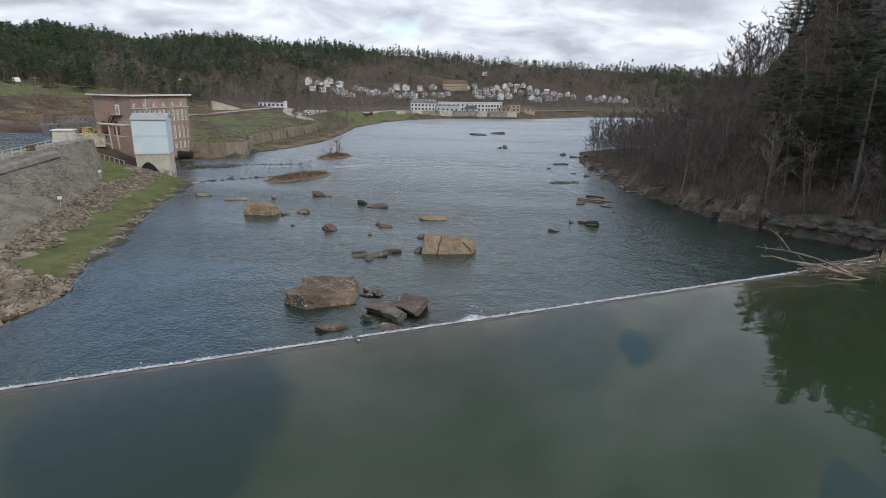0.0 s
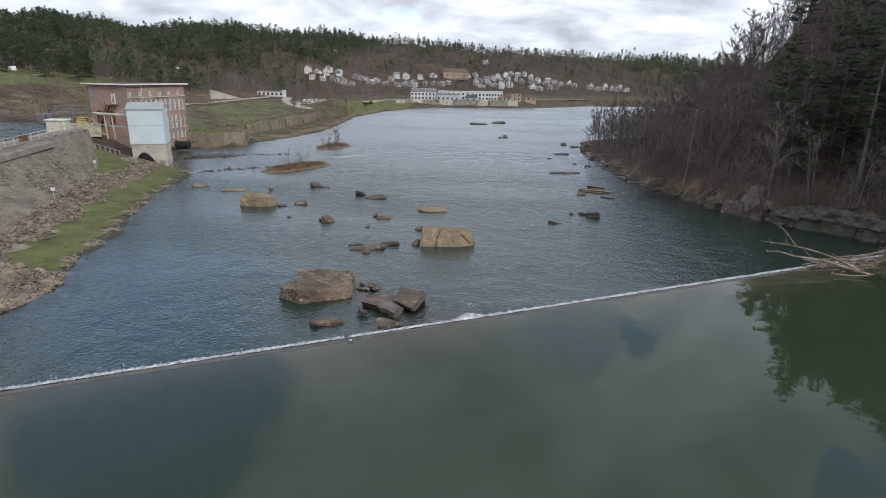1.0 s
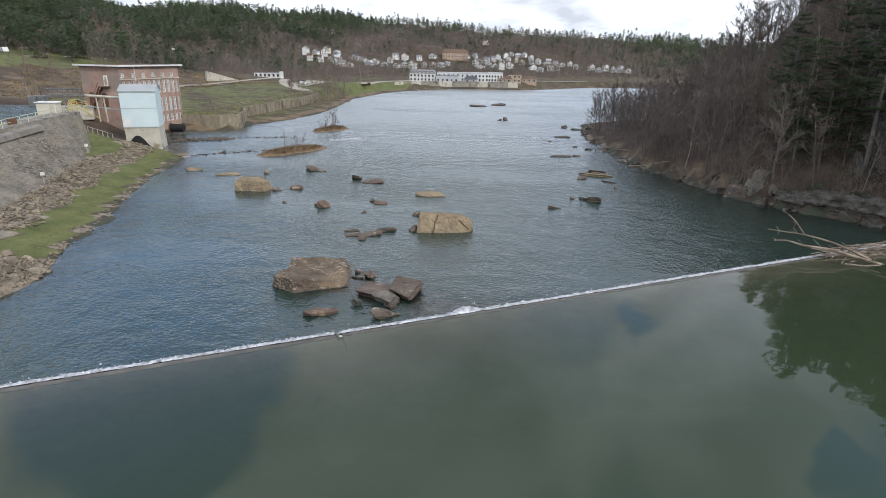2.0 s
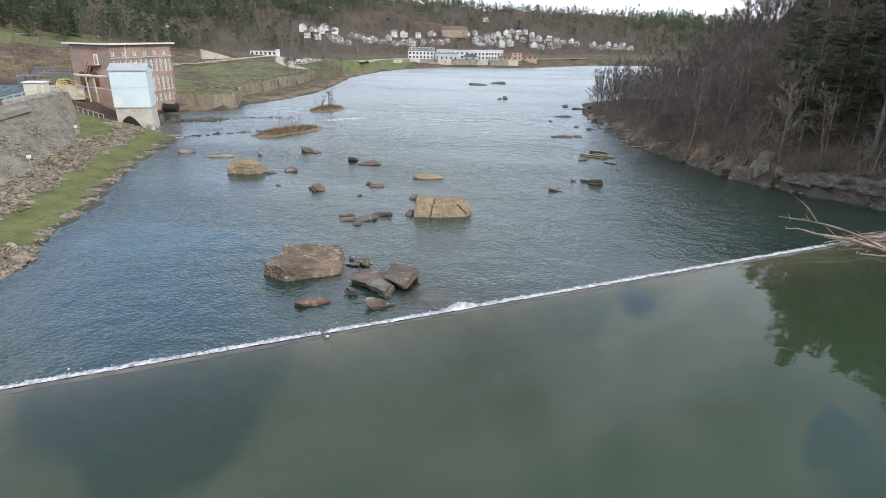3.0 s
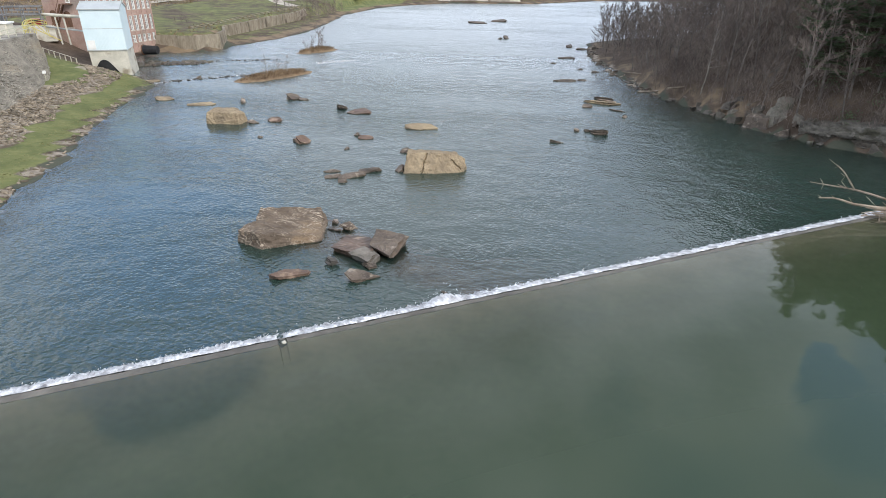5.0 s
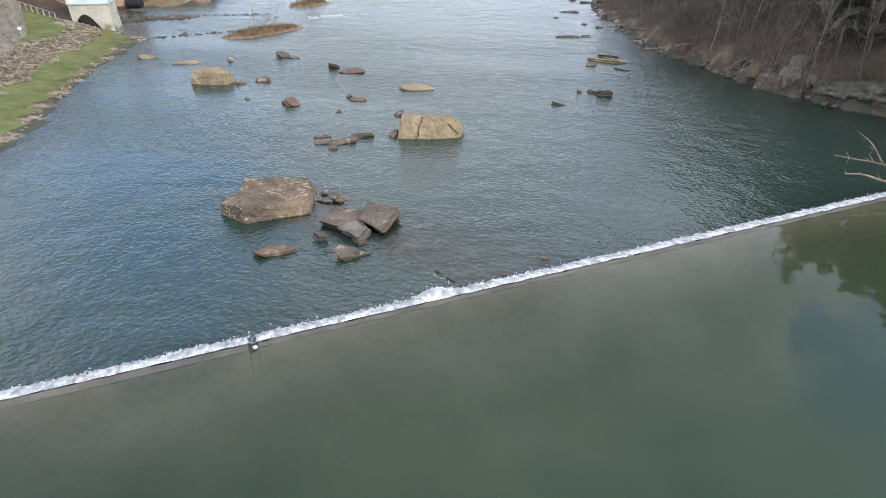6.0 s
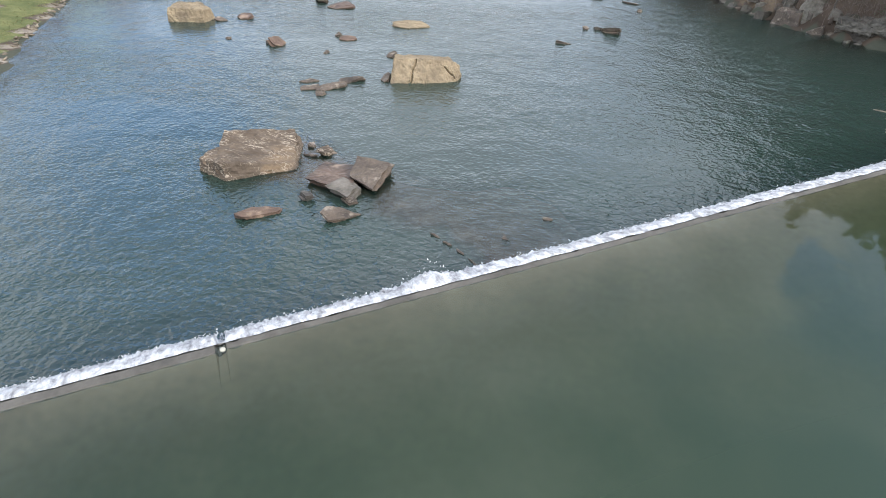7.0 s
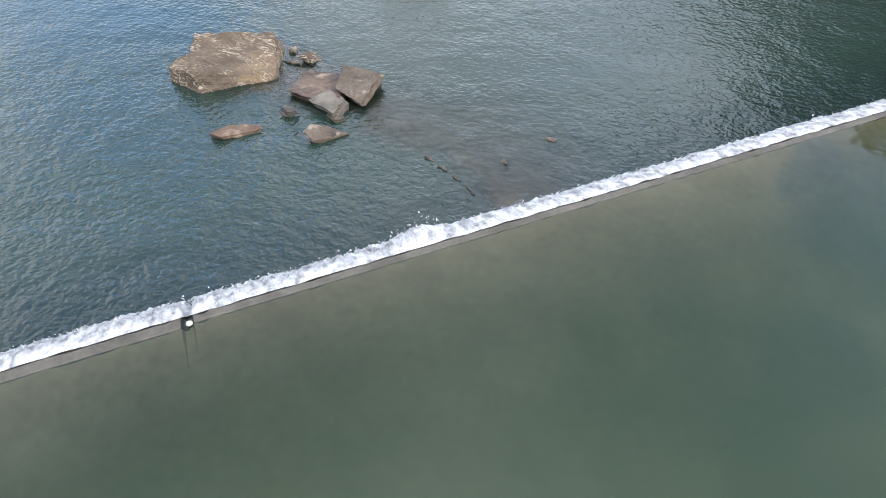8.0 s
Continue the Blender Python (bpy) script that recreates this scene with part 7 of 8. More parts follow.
# ---- roads and tracks ----
def ribbon(name, line, wide, mat, label, lift=0.10):
    pts = []
    for (ax, ay), (bx, by) in zip(line[:-1], line[1:]):
        n = max(2, int(math.hypot(bx - ax, by - ay) / 2.5))
        pts += [(ax + (bx - ax) * k / n, ay + (by - ay) * k / n) for k in range(n)]
    pts.append(line[-1])
    # ease the corners
    for _ in range(6):
        pts = [pts[0]] + [((a[0] + 2 * b[0] + c[0]) / 4, (a[1] + 2 * b[1] + c[1]) / 4) for a, b, c in zip(pts, pts[1:], pts[2:])] + [pts[-1]]
    V, F = [], []
    for i, (x, y) in enumerate(pts):
        a, b = pts[max(i - 1, 0)], pts[min(i + 1, len(pts) - 1)]
        d = Vector((b[0] - a[0], b[1] - a[1], 0)).normalized()
        w = wide / 2 * (1 + 0.12 * noise.noise((x * 0.3, y * 0.3, 0)))
        for s in (-1, 0, 1):
            px, py = x + d.y * w * s, y - d.x * w * s
            V.append((px, py, max(height(px, py), height(x, y)) + lift))
    for i in range(len(pts) - 1):
        for k in range(2):
            a = i * 3 + k
            F.append((a, a + 1, a + 4, a + 3))
    return tagged(sheet(name, V, F, mat), label, "road", kind="structure")


ribbon("road", [(-127, 306), (-117, 278), (-108.5, 255), (-97, 238), (-88, 230)], 5.0, M_ROAD, "pale gravel lane down to the river bank")
for off in (-0.75, 0.75):
    ribbon("track", [(-90 + off, 231), (-83 + off, 226), (-79.6 + off, 219), (-79.4 + off, 208), (-77.5 + off, 198)], 0.6, M_TRACK, "pale worn wheel rut along the bank")
    ribbon("track", [(-83.0 + off, 147), (-84 + off, 164), (-85.4 + off, 192), (-87 + off, 226)], 0.5, M_TRACK, "pale worn wheel rut across the grass field")
ribbon("road", [(-126, 196), (-128, 234), (-124, 262), (-119, 290)], 4.0, M_ROAD, "pale road above the grass field")
ribbon("road", [(-83, 292), (-84, 330), (-66, 366), (-30, 392), (10, 402), (40, 425)], 5.0, M_ROAD, "pale riverside road through the town")
ribbon("road", [(-205, 140), (-199, 180), (-197, 215), (-190, 250)], 3.0, M_ROAD, "pale road along the ridge")
ribbon("yard", [(-100, 246), (-101, 268), (-101, 290)], 12.0, M_ROAD, "pale gravel yard by the lane")


# ---- houses ----
M_SHINGLE = [material("dark_shingles", (0.07, 0.07, 0.075), (0.14, 0.14, 0.15), 0.6, 0.9, fine=0.2), material("grey_shingles", (0.20, 0.20, 0.21), (0.32, 0.32, 0.33), 0.6, 0.9, fine=0.2),
             material("brown_shingles", (0.13, 0.085, 0.06), (0.22, 0.15, 0.11), 0.6, 0.9, fine=0.2), material("pale_metal_roof", (0.50, 0.51, 0.53), (0.64, 0.65, 0.67), 0.4, 0.5, fine=0.1)]
M_SIDING = [M_WHITE, material("cream_siding", (0.58, 0.54, 0.45), (0.70, 0.66, 0.56), 0.5, 0.7, fine=0.08), material("pale_grey_siding", (0.50, 0.52, 0.55), (0.62, 0.64, 0.67), 0.5, 0.7, fine=0.08)]
M_TAN = material("tan_brick", (0.40, 0.29, 0.21), (0.52, 0.40, 0.30), 0.5, 0.85, fine=0.12)


def house(label, w, d, h, roof_h, wall, roof, storeys=2, porch=True):
    ob = thing("house", label, "house")
    V = [(-w / 2, -d / 2, -2), (w / 2, -d / 2, -2), (w / 2, d / 2, -2), (-w / 2, d / 2, -2), (-w / 2, -d / 2, h), (w / 2, -d / 2, h), (w / 2, d / 2, h), (-w / 2, d / 2, h), (0, -d / 2, h + roof_h), (0, d / 2, h + roof_h)]
    sheet("wall", V, [(0, 1, 5, 8, 4), (2, 3, 7, 9, 6), (1, 2, 6, 5), (3, 0, 4, 7), (3, 2, 1, 0)], wall, ob)
    e, t = 0.4, 0.16
    k = roof_h / (w / 2)
    R = []
    for y in (-d / 2 - e, d / 2 + e):
        R += [(-w / 2 - e, y, h - k * e), (0, y, h + roof_h), (w / 2 + e, y, h - k * e), (w / 2 + e, y, h - k * e + t), (0, y, h + roof_h + t), (-w / 2 - e, y, h - k * e + t)]
    F = [(5, 4, 3, 2, 1, 0), (6, 7, 8, 9, 10, 11)] + [(i, (i + 1) % 6, (i + 1) % 6 + 6, i + 6) for i in range(6)]
    rf = sheet("roof", R, F, roof, ob)
    boxpart("chimney", (w * 0.12, w * 0.12 + 0.6, -0.3, 0.3, h + roof_h * 0.5, h + roof_h + 0.9), M_BRICK, rf)
    for s in range(storeys):
        z = 0.9 + s * 2.7
        for x in (-w * 0.28, w * 0.28):
            win = boxpart("window", (x - 0.45, x + 0.45, -d / 2 - 0.05, -d / 2 + 0.05, z, z + 1.4), M_GLASS, ob)
            boxpart("frame", (x - 0.55, x + 0.55, -d / 2 - 0.035, -d / 2 + 0.04, z - 0.1, z + 1.5), M_WHITE, win)
        for y in (-d * 0.25, d * 0.25):
            for side in (-1, 1):
                win = boxpart("window", (side * w / 2 - 0.05, side * w / 2 + 0.05, y - 0.45, y + 0.45, z, z + 1.4), M_GLASS, ob)
    boxpart("door", (-0.45, 0.45, -d / 2 - 0.06, -d / 2 + 0.03, 0.0, 2.0), M_RUST, ob)
    if porch:
        boxpart("porch_roof", (-w / 2, w / 2, -d / 2 - 2.0, -d / 2, 2.5, 2.7), roof, ob)
        boxpart("porch_floor", (-w / 2, w / 2, -d / 2 - 1.9, -d / 2, -1.5, 0.0), M_PALECON, ob)
        for x in (-w / 2 + 0.1, 0.9, w / 2 - 0.1):
            boxpart("post", (x - 0.08, x + 0.08, -d / 2 - 1.85, -d / 2 - 1.7, 0, 2.5), M_WHITE, ob)
    return ob


def build_town():
    rnd = random.Random(44)
    kinds = [house("white two-storey gabled house with porch on the hillside", 6.6, 8.0, 5.4, 2.4, M_WHITE, M_SHINGLE[1]),
             house("white low house with dark shingle roof", 8.6, 7.0, 3.2, 2.6, M_WHITE, M_SHINGLE[0], 1),
             house("cream two-storey house with dark roof", 7.0, 7.6, 5.2, 2.2, M_SIDING[1], M_SHINGLE[0]),
             house("pale grey low house with metal roof", 9.0, 7.0, 3.0, 2.0, M_SIDING[2], M_SHINGLE[3], 1),
             house("white two-storey house with brown roof", 7.4, 7.0, 5.0, 2.6, M_WHITE, M_SHINGLE[2], 2, False)]
    for i, (x, y) in enumerate(HOMES):
        k = i % 5 if i < 5 else rnd.choice((0, 0, 1, 1, 2, 3, 4, 4))
        m = pose(x, y, height(x, y) + 0.6, 0, 0, rnd.choice((0, 0, 90, 180)) + rnd.uniform(-25, 25)) @ Matrix.Scale(rnd.uniform(0.56, 0.74), 4)
        if i < 5:
            ob = kinds[i]
            ob.matrix_world = m
        else:
            ob = copy_thing(kinds[k], m)
            size = m.to_scale().x
            ob.scale = (size, size, size)
        tagged(ob, group="houses of the town")
    # one far house up in the woods
    m = pose(-211, 633, height(-211, 633) + 4, 0, 0, 20)
    tagged(copy_thing(kinds[1], m), group="houses of the town")


build_town()


def block(name, label, category, x, y, z, rz, w, d, h, wall, roof, cols, rows, top=0.4, first=0.8, gable=0.0):
    """A flat or gable roofed town building with rows of windows on its river front."""
    ob = thing(name, label, category, x, y, z, rz)
    part("wall", box(bmesh.new(), -w / 2, w / 2, -d / 2, d / 2, -2.5, h), wall, ob)
    if gable:
        V = [(-w / 2 - 0.4, -d / 2 - 0.4, h), (w / 2 + 0.4, -d / 2 - 0.4, h), (w / 2 + 0.4, d / 2 + 0.4, h), (-w / 2 - 0.4, d / 2 + 0.4, h), (-w / 2 + 1.2, 0, h + gable), (w / 2 - 1.2, 0, h + gable)]
        sheet("roof", V, [(3, 2, 1, 0), (0, 1, 5, 4), (2, 3, 4, 5), (1, 2, 5), (3, 0, 4)], roof, ob)
    else:
        boxpart("roof", (-w / 2 - 0.2, w / 2 + 0.2, -d / 2 - 0.2, d / 2 + 0.2, h, h + top), roof, ob)
    for r in range(rows):
        z0 = first + r * 2.2
        for c in range(cols):
            x0 = -w / 2 + w * (c + 0.5) / cols
            win = boxpart("window", (x0 - 0.5, x0 + 0.5, -d / 2 - 0.06, -d / 2 + 0.04, z0, z0 + 1.2), M_GLASS, ob)
            boxpart("frame", (x0 - 0.62, x0 + 0.62, -d / 2 - 0.04, -d / 2 + 0.03, z0 - 0.12, z0 + 1.32), M_WHITE, win)
    return ob


def build_main_street():
    z = 3.4
    h = block("hotel", "white three-storey hotel with dark mansard roof by the river", "hotel", -63.5, 358, z, 4, 15.0, 9, 4.8, M_WHITE, M_SHINGLE[1], 7, 2)
    bm = bmesh.new()
    c = [bm.verts.new(p) for p in ((-7.7, -4.7, 5.2), (7.7, -4.7, 5.2), (7.7, 4.7, 5.2), (-7.7, 4.7, 5.2), (-7.0, -4.0, 6.9), (7.0, -4.0, 6.9), (7.0, 4.0, 6.9), (-7.0, 4.0, 6.9))]
    for f in ((4, 5, 6, 7), (0, 1, 5, 4), (1, 2, 6, 5), (2, 3, 7, 6), (3, 0, 4, 7)):
        bm.faces.new([c[i] for i in f])
    mans = part("mansard", bm, M_SHINGLE[1], h, "grey mansard roof storey")
    for k in range(6):
        x = -6 + 2.4 * k
        d = boxpart("dormer", (x - 0.6, x + 0.6, -4.8, -3.9, 5.4, 6.75), M_WHITE, mans)
        boxpart("pane", (x - 0.4, x + 0.4, -4.84, -4.78, 5.6, 6.55), M_GLASS, mans)
    block("shop_building", "grey low building beside the hotel", "building", -48.5, 361, z, 3, 13.5, 12, 3.6, M_SIDING[2], M_SHINGLE[1], 5, 1)
    block("shop_building", "white low shop row with flat roof", "building", -44, 377, z, 3, 26, 10, 4.9, M_WHITE, M_SHINGLE[3], 9, 2)
    block("shop_building", "long white two-storey shop building by the river", "building", -30, 372, z, 3, 11, 10, 5.2, M_WHITE, M_SHINGLE[3], 5, 2)
    block("shop_building", "white two-storey building with upper windows", "building", -20.5, 374, z, 3, 9, 10, 5.4, M_WHITE, M_SHINGLE[3], 5, 2)
    block("shed", "small dark-roofed shed by the river wall", "shed", -34.5, 361, z, 0, 7.5, 6, 2.0, M_SIDING[2], M_SHINGLE[0], 2, 1, gable=1.8, first=0.4)
    block("brick_building", "tan brick building with low roof", "building", -8.5, 377, z, 0, 8.0, 8, 4.6, M_TAN, M_SHINGLE[2], 3, 2)
    block("brick_building", "low tan brick building with brown hipped roof", "building", -14.5, 372, z, 0, 8.0, 7, 2.5, M_TAN, M_SHINGLE[2], 3, 1, gable=1.4)
    block("brick_building", "low cream building with brown roof", "building", 0.5, 381, z, 0, 9.0, 7, 2.5, M_TAN, M_SHINGLE[2], 3, 1, gable=1.4)
    block("school", "broad brown-roofed school building on the hillside", "school", -71, 574, height(-71, 574) + 1, 10, 24, 12, 4.2, M_TAN, M_SHINGLE[2], 9, 1, gable=3.4)
    # river wall below the street
    w = thing("river_wall", "long pale concrete wall along the town's river front", "wall", kind="structure")
    line = [(-73, 324), (-66, 336), (-52, 349), (-30, 357), (-6, 362)]
    for (ax, ay), (bx, by) in zip(line[:-1], line[1:]):
        n = max(1, int(math.hypot(bx - ax, by - ay) / 6))
        for k in range(n):
            p0 = Vector((ax + (bx - ax) * k / n, ay + (by - ay) * k / n, 0))
            p1 = Vector((ax + (bx - ax) * (k + 0.99) / n, ay + (by - ay) * (k + 0.99) / n, 0))
            d = (p1 - p0).normalized()
            o = Vector((-d.y, d.x, 0)) * 0.6
            bm = bmesh.new()
            vs = [bm.verts.new(p) for p in (p0, p1, p1 + o, p0 + o)] + [bm.verts.new(p + Vector((0, 0, 4.3))) for p in (p0, p1, p1 + o, p0 + o)]
            for f in ((3, 2, 1, 0), (4, 5, 6, 7), (0, 1, 5, 4), (1, 2, 6, 5), (2, 3, 7, 6), (3, 0, 4, 7)):
                bm.faces.new([vs[i] for i in f])
            part("panel", bm, M_CONCRETE if k % 3 else M_PALECON, w)
    # the long white workshop across the field
    b = block("workshop", "long low white building with small square windows", "building", -131.5, 291, 6.2, 9, 13.0, 6, 2.3, M_WHITE, M_SHINGLE[1], 6, 1, 0.2, 0.6)
    boxpart("end_wall", (6.1, 6.7, -3.2, 3.2, -2, 3.0), M_WHITE, b)


build_main_street()


# ---- the yard round the powerhouse ----
def utility_pole(x, y, tall, lean=0.0, lamp=False):
    p = thing("utility_pole", "tall wooden utility pole with cross-arm" if not lamp else "tall pole with a floodlight on top", "pole", x, y, height(x, y), 20, "poles along the valley road")
    tubepart("pole", [(0, 0, -1), (lean, 0, tall)], [0.2, 0.13], M_POLE, p, 7)
    if lamp:
        boxpart("lamp_head", (lean - 0.6, lean + 0.6, -0.35, 0.35, tall, tall + 0.7), M_WHITE, p, "pale lamp head", 0.05)
    else:
        boxpart("crossarm", (lean - 1.3, lean + 1.3, -0.08, 0.08, tall - 0.9, tall - 0.7), M_POLE, p)
        for s in (-1.1, -0.4, 0.4, 1.1):
            tubepart("insulator", [(lean + s, 0, tall - 0.7), (lean + s, 0, tall - 0.45)], [0.06, 0.05], M_GREYROOF, p, 5)


for args in ((-146, 156, 11, 1.2), (-149, 170, 9, 0.0), (-196, 222, 11, 0.0), (-190, 240, 10, -0.5), (-180, 276, 13, -0.3), (-168, 268, 11, 0.0), (-60, 386, 10, 0.0), (-20, 398, 9, 0.0), (-118, 300, 9, 0.0)):
    utility_pole(*args)
utility_pole(-178, 284, 10.5, 0.0, True)


M_STEEL = material("dull_grey_steel", (0.13, 0.135, 0.14), (0.24, 0.245, 0.25), 0.8, 0.6, fine=0.2)


def substation():
    s = thing("substation", "grey steel electrical switchyard beside the powerhouse", "substation", -98.5, 112.5, 6.6, 35)
    boxpart("slab", (-5.5, 6.5, -3, 3, -2.5, 0.1), M_PALECON, s)
    for x in (-1.5, 1.5, 4.5):
        for y in (-1.6, 1.6):
            tubepart("column", [(x, y, 0), (x, y, 3.8)], [0.13, 0.11], M_STEEL, s, 5)
    for z in (2.3, 3.1, 3.7):
        for y in (-1.6, 1.6):
            tubepart("beam", [(-1.9, y, z), (4.9, y, z)], [0.10, 0.10], M_STEEL, s, 4)
        for x in (-1.5, 1.5, 4.5):
            tubepart("beam", [(x, -1.9, z), (x, 1.9, z)], [0.09, 0.09], M_STEEL, s, 4)
    for k in range(7):
        x = -1.2 + 0.9 * k
        tubepart("insulator", [(x, -1.6, 3.1), (x, -1.6, 3.7)], [0.10, 0.07], M_RUST, s, 6)
        tubepart("insulator", [(x, 1.6, 2.4), (x, 1.6, 3.1)], [0.10, 0.07], M_STEEL, s, 6)
    for x in (-4.2, -2.6):
        boxpart("transformer", (x - 0.75, x + 0.75, -1.0, 1.0, 0.1, 2.4), M_STEEL, s, "grey finned transformer", 0.06)
        for k in range(5):
            boxpart("fin", (x - 0.6 + 0.3 * k - 0.03, x - 0.6 + 0.3 * k + 0.03, -1.25, -0.98, 0.4, 2.2), M_STEEL, s)
        tubepart("bushing", [(x, 0, 2.4), (x, 0, 3.3)], [0.14, 0.07], M_RUST, s, 6)
    for x in (-5.2, -3.4):
        tubepart("mast", [(x, 1.8, 0), (x, 1.8, 5.4)], [0.09, 0.06], M_STEEL, s, 5)


substation()


def gate_hut():
    h = thing("gate_hut", "cream block hut with flat white roof on the dyke", "hut", -79.3, 88.6, 8.0, 20)
    boxpart("wall", (-1.45, 1.45, -1.1, 1.1, -1.2, 1.75), M_SIDING[1], h)
    boxpart("roof", (-1.65, 1.65, -1.3, 1.3, 1.75, 1.95), M_WHITE, h, "flat white roof", 0.03)
    boxpart("door", (0.5, 1.2, -1.14, -1.08, 0.0, 1.6), M_PALECON, h)


gate_hut()


def yellow_walk():
    g = thing("gantry_walkway", "yellow painted pipe walkway beside the powerhouse", "walkway")
    a = [(-78.6, 92.0, 8.2), (-81.5, 95.5, 8.4), (-84.5, 99.5, 8.4), (-86.5, 103.0, 8.3), (-87.5, 107.0, 7.6)]
    for o in ((0, 0, 0), (0.9, -0.6, 0)):
        for dz in (0.0, 0.45, 0.85):
            tubepart("rail", [(x + o[0], y + o[1], z + dz) for x, y, z in a], [0.07] * 5, M_YELLOW, g, 5)
        for x, y, z in a:
            tubepart("post", [(x + o[0], y + o[1], z - 1.6), (x + o[0], y + o[1], z + 0.88)], [0.06, 0.06], M_YELLOW, g, 5)
    tubepart("brace", [(-83.0, 97.5, 8.8), (-79.5, 100.5, 6.0)], [0.08, 0.08], M_YELLOW, g, 5)
    tubepart("brace", [(-86.5, 103.0, 8.9), (-82.5, 101.8, 6.4)], [0.08, 0.08], M_YELLOW, g, 5)


yellow_walk()


def trestle():
    t = thing("pipe_trestle", "pale steel pipe bridge on two legs reaching the tower", "trestle")
    tubepart("pipe", [(-84.5, 103.5, 9.9), (-77.0, 103.2, 9.7)], [0.26, 0.26], M_PALECON, t, 8, "pale lagged pipe")
    for x in (-81.8, -80.2):
        tubepart("leg", [(x, 103.3, 5.0), (x - 0.3, 103.4, 9.7)], [0.14, 0.14], M_PALECON, t, 6)
    tubepart("pipe", [(-86.5, 106.0, 7.6), (-77.0, 104.2, 7.2)], [0.16, 0.16], M_GREYROOF, t, 6)
    f = thing("field_fence", "low pale wooden fence on the grass bank", "fence")
    for k in range(7):
        x, y = -84.0 + 1.2 * k, 101.0 - 0.25 * k
        boxpart("post", (x - 0.06, x + 0.06, y - 0.06, y + 0.06, height(x, y) - 0.2, height(x, y) + 1.0), M_PALECON, f)
    tubepart("rail", [(-84.2, 101.0, height(-84.2, 101.0) + 0.9), (-76.6, 99.4, height(-76.6, 99.4) + 0.9)], [0.05, 0.05], M_PALECON, f, 4)


trestle()


def small_signs():
    for x, y, z in ((-59.1, 63.0, 3.2), (-69.8, 84.0, 3.3)):
        s = thing("marker_sign", "small white marker board on the stone slope", "sign", x, y, z, 30, "markers on the dyke")
        tubepart("post", [(0, 0, -0.8), (0, 0, 0.6)], [0.04, 0.04], M_RAIL, s, 5)
        boxpart("board", (-0.24, 0.24, -0.05, -0.01, 0.2, 0.62), M_WHITE, s, "plain white board")
    s = thing("warning_board", "rust-red board fixed to the railing", "sign", dyke_x(70) - 0.1, 70, 8.45, 70)
    boxpart("board", (-0.6, 0.6, -0.04, 0.04, 0.1, 0.9), M_RUST, s)


small_signs()


def drums():
    """Old draft pipe lying at the foot of the powerhouse."""
    d = thing("draft_pipe", "large black pipe stub lying at the powerhouse foot", "pipe", -80.6, 126.4, 0.9, 18)
    bm = bmesh.new()
    m = Matrix.Translation((0, 0, 0.4)) @ Matrix.Rotation(radians(90), 4, "Y") @ Matrix.Rotation(radians(12), 4, "X")
    bmesh.ops.create_cone(bm, cap_ends=True, segments=20, radius1=0.95, radius2=0.85, depth=3.2, matrix=m)
    part("shell", bm, M_BLACK, d)
    bm = bmesh.new()
    bmesh.ops.create_cone(bm, cap_ends=True, segments=20, radius1=1.1, radius2=1.1, depth=0.2, matrix=m @ Matrix.Translation((0, 0, -1.45)))
    part("flange", bm, M_RUST, d)


drums()


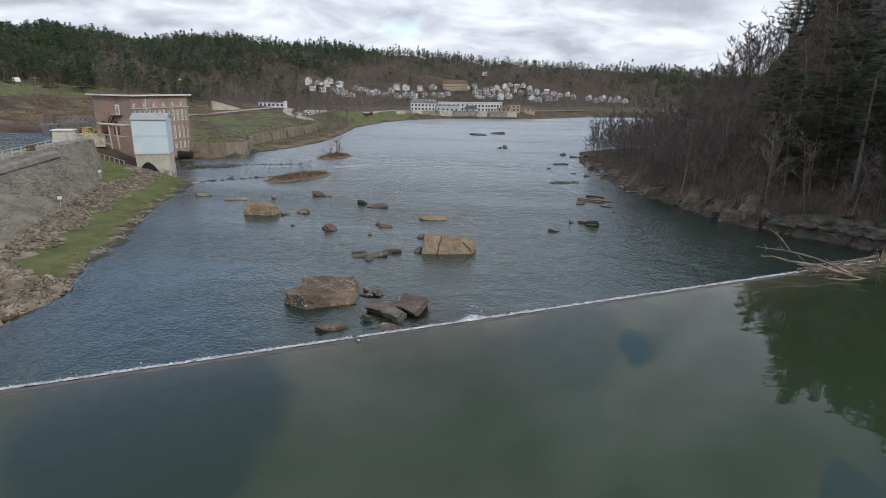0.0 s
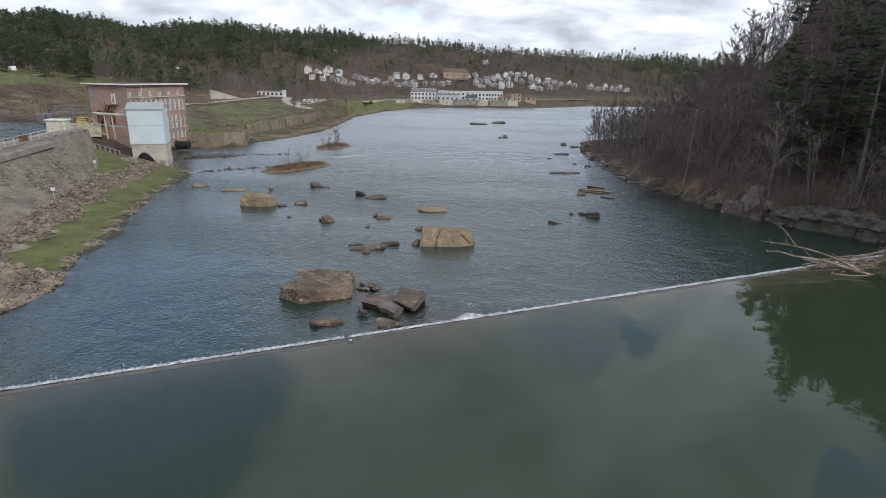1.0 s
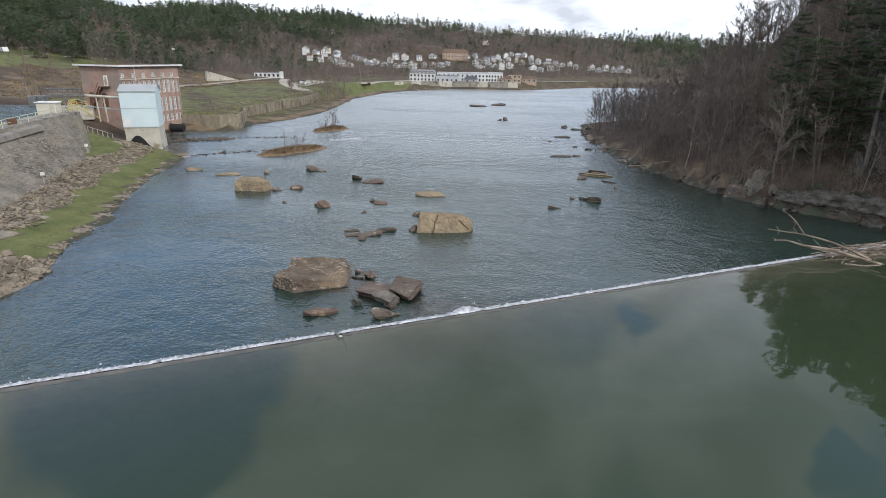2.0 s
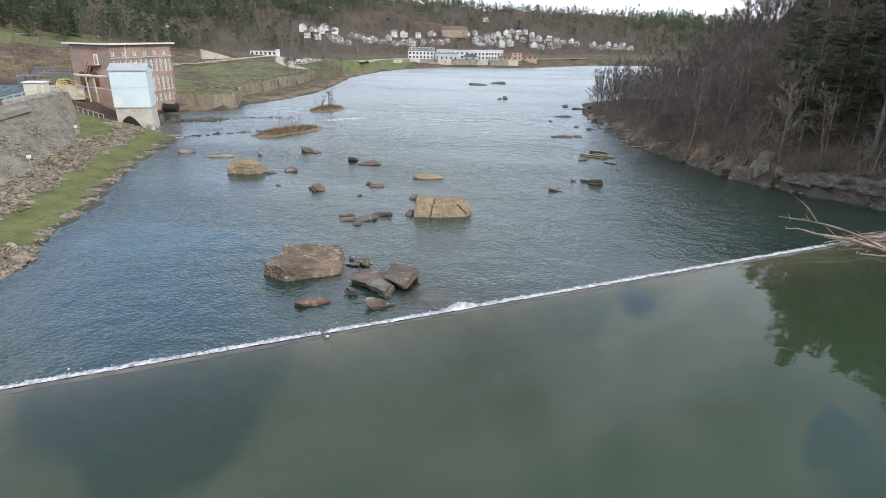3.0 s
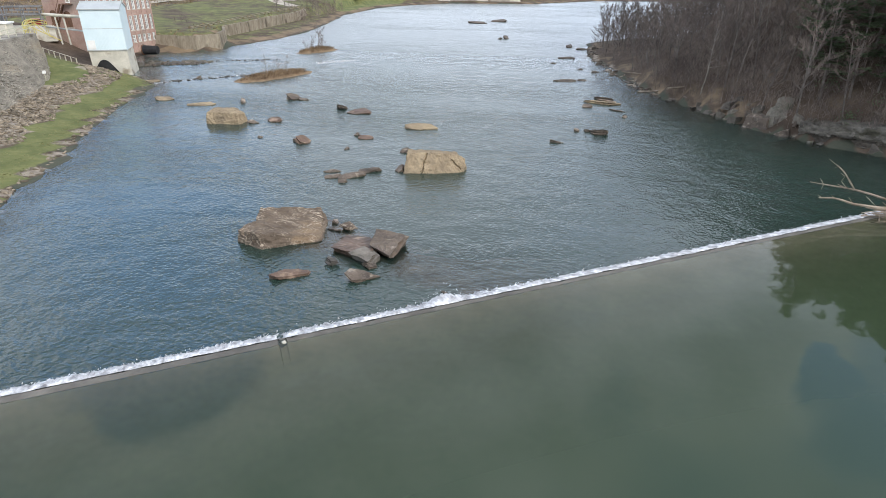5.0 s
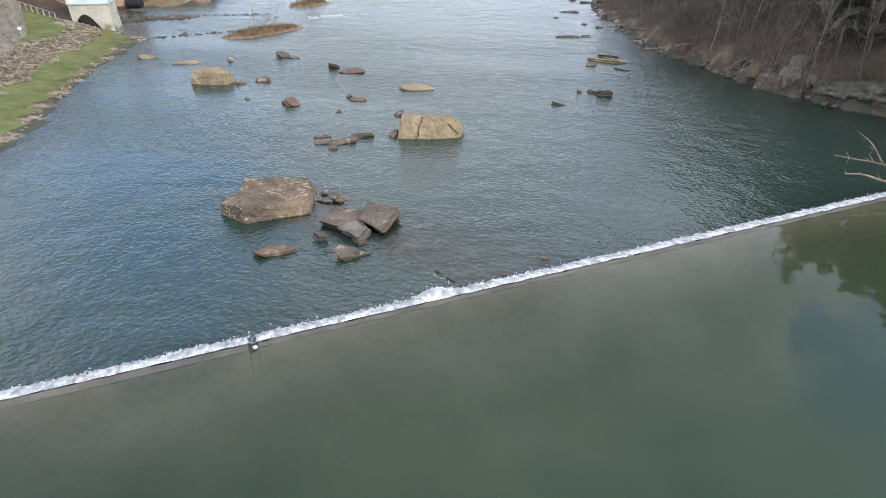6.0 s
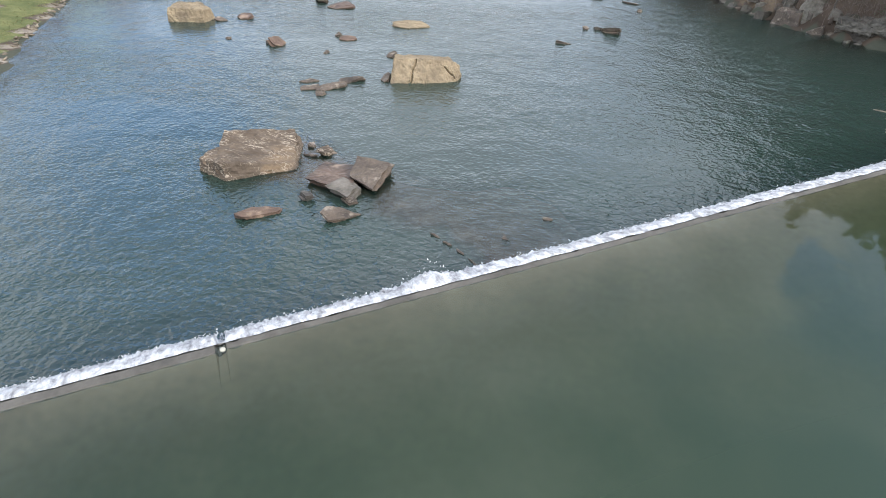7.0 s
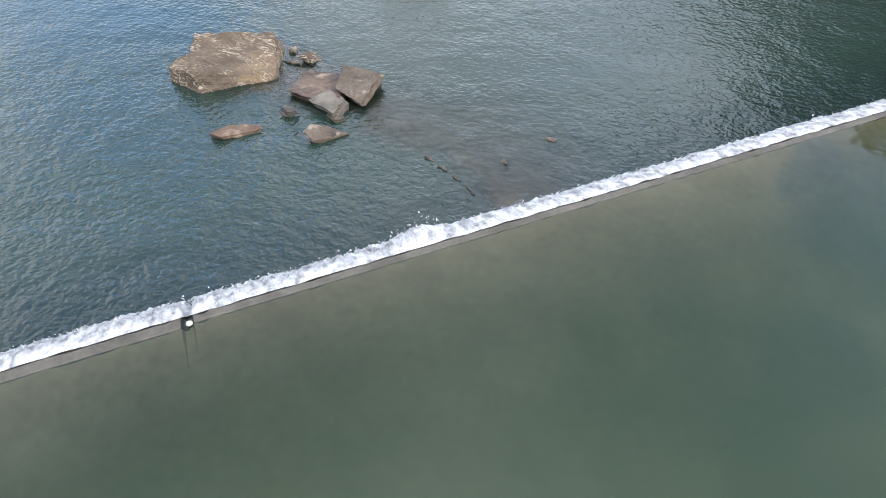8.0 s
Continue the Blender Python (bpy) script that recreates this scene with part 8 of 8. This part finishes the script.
def flume_wedge():
    w = thing("concrete_ramp", "old sloping concrete wall in the brown hillside", "wall", -131, 246, 5.2, 62, kind="structure")
    V = [(-9, 0, 0), (9, 0, -1.5), (9, 0, 0.6), (-9, 0, 5.2), (-9, 1.2, 0), (9, 1.2, -1.5), (9, 1.2, 0.6), (-9, 1.2, 5.2)]
    sheet("face", V, [(0, 1, 2, 3), (7, 6, 5, 4), (3, 2, 6, 7), (1, 5, 6, 2), (0, 3, 7, 4), (0, 4, 5, 1)], M_PALECON, w)
    boxpart("block", (9.0, 10.8, -0.2, 1.4, -1.6, 1.0), M_WHITE, w)


flume_wedge()


# ---- parked vehicles ----
def car(name, label, x, y, rz, mat, lift=0.0, long=4.4, van=False):
    c = thing(name, label, "vehicle", x, y, height(x, y) + lift, rz)
    h = 1.9 if van else 0.95
    prof = [(-long / 2, 0.35), (long / 2, 0.35), (long / 2, 0.85), (long * 0.28, h), (long * 0.16, max(1.45, h)), (-long * 0.32, max(1.45, h)), (-long * 0.46, 0.95), (-long / 2, 0.9)]
    V = [(px, -0.85, pz) for px, pz in prof] + [(px, 0.85, pz) for px, pz in prof]
    n = len(prof)
    sheet("body", V, [tuple(range(n)), tuple(range(2 * n - 1, n - 1, -1))] + [(i + n, (i + 1) % n + n, (i + 1) % n, i) for i in range(n)], mat, c)
    boxpart("side_glass", (-long * 0.28, long * 0.16, -0.87, 0.87, 1.0, 1.35), M_GLASS, c)
    for wx in (-long * 0.3, long * 0.3):
        for wy in (-0.8, 0.8):
            bm = bmesh.new()
            bmesh.ops.create_cone(bm, cap_ends=True, segments=12, radius1=0.34, radius2=0.34, depth=0.22, matrix=Matrix.Translation((wx, wy, 0.34)) @ Matrix.Rotation(radians(90), 4, "X"))
            part("wheel", bm, M_BLACK, c)


M_RED = material("red_car_paint", (0.28, 0.04, 0.035), (0.38, 0.06, 0.05), 0.5, 0.35, fine=0.05)
M_CARDARK = material("dark_car_paint", (0.03, 0.035, 0.05), (0.06, 0.065, 0.08), 0.5, 0.35, fine=0.05)
car("truck", "white box truck parked on the ridge road", -190, 197, 150, M_WHITE, 0.2, 3.4, True)
car("car", "red car parked by the switchyard", -100.5, 120.5, 30, M_RED, 0.1)
car("car", "white car parked at the yard", -98, 252, 70, M_WHITE, 0.2)
car("car", "dark car parked at the yard", -101, 258, 70, M_CARDARK, 0.2)
for k, mat in enumerate((M_CARDARK, M_WHITE, M_RED, M_WHITE)):
    car("car", ("dark", "white", "red", "white")[k] + " car parked along the riverside road", -66 + 13 * k, 368 + 7 * k, 30, mat, 0.2)
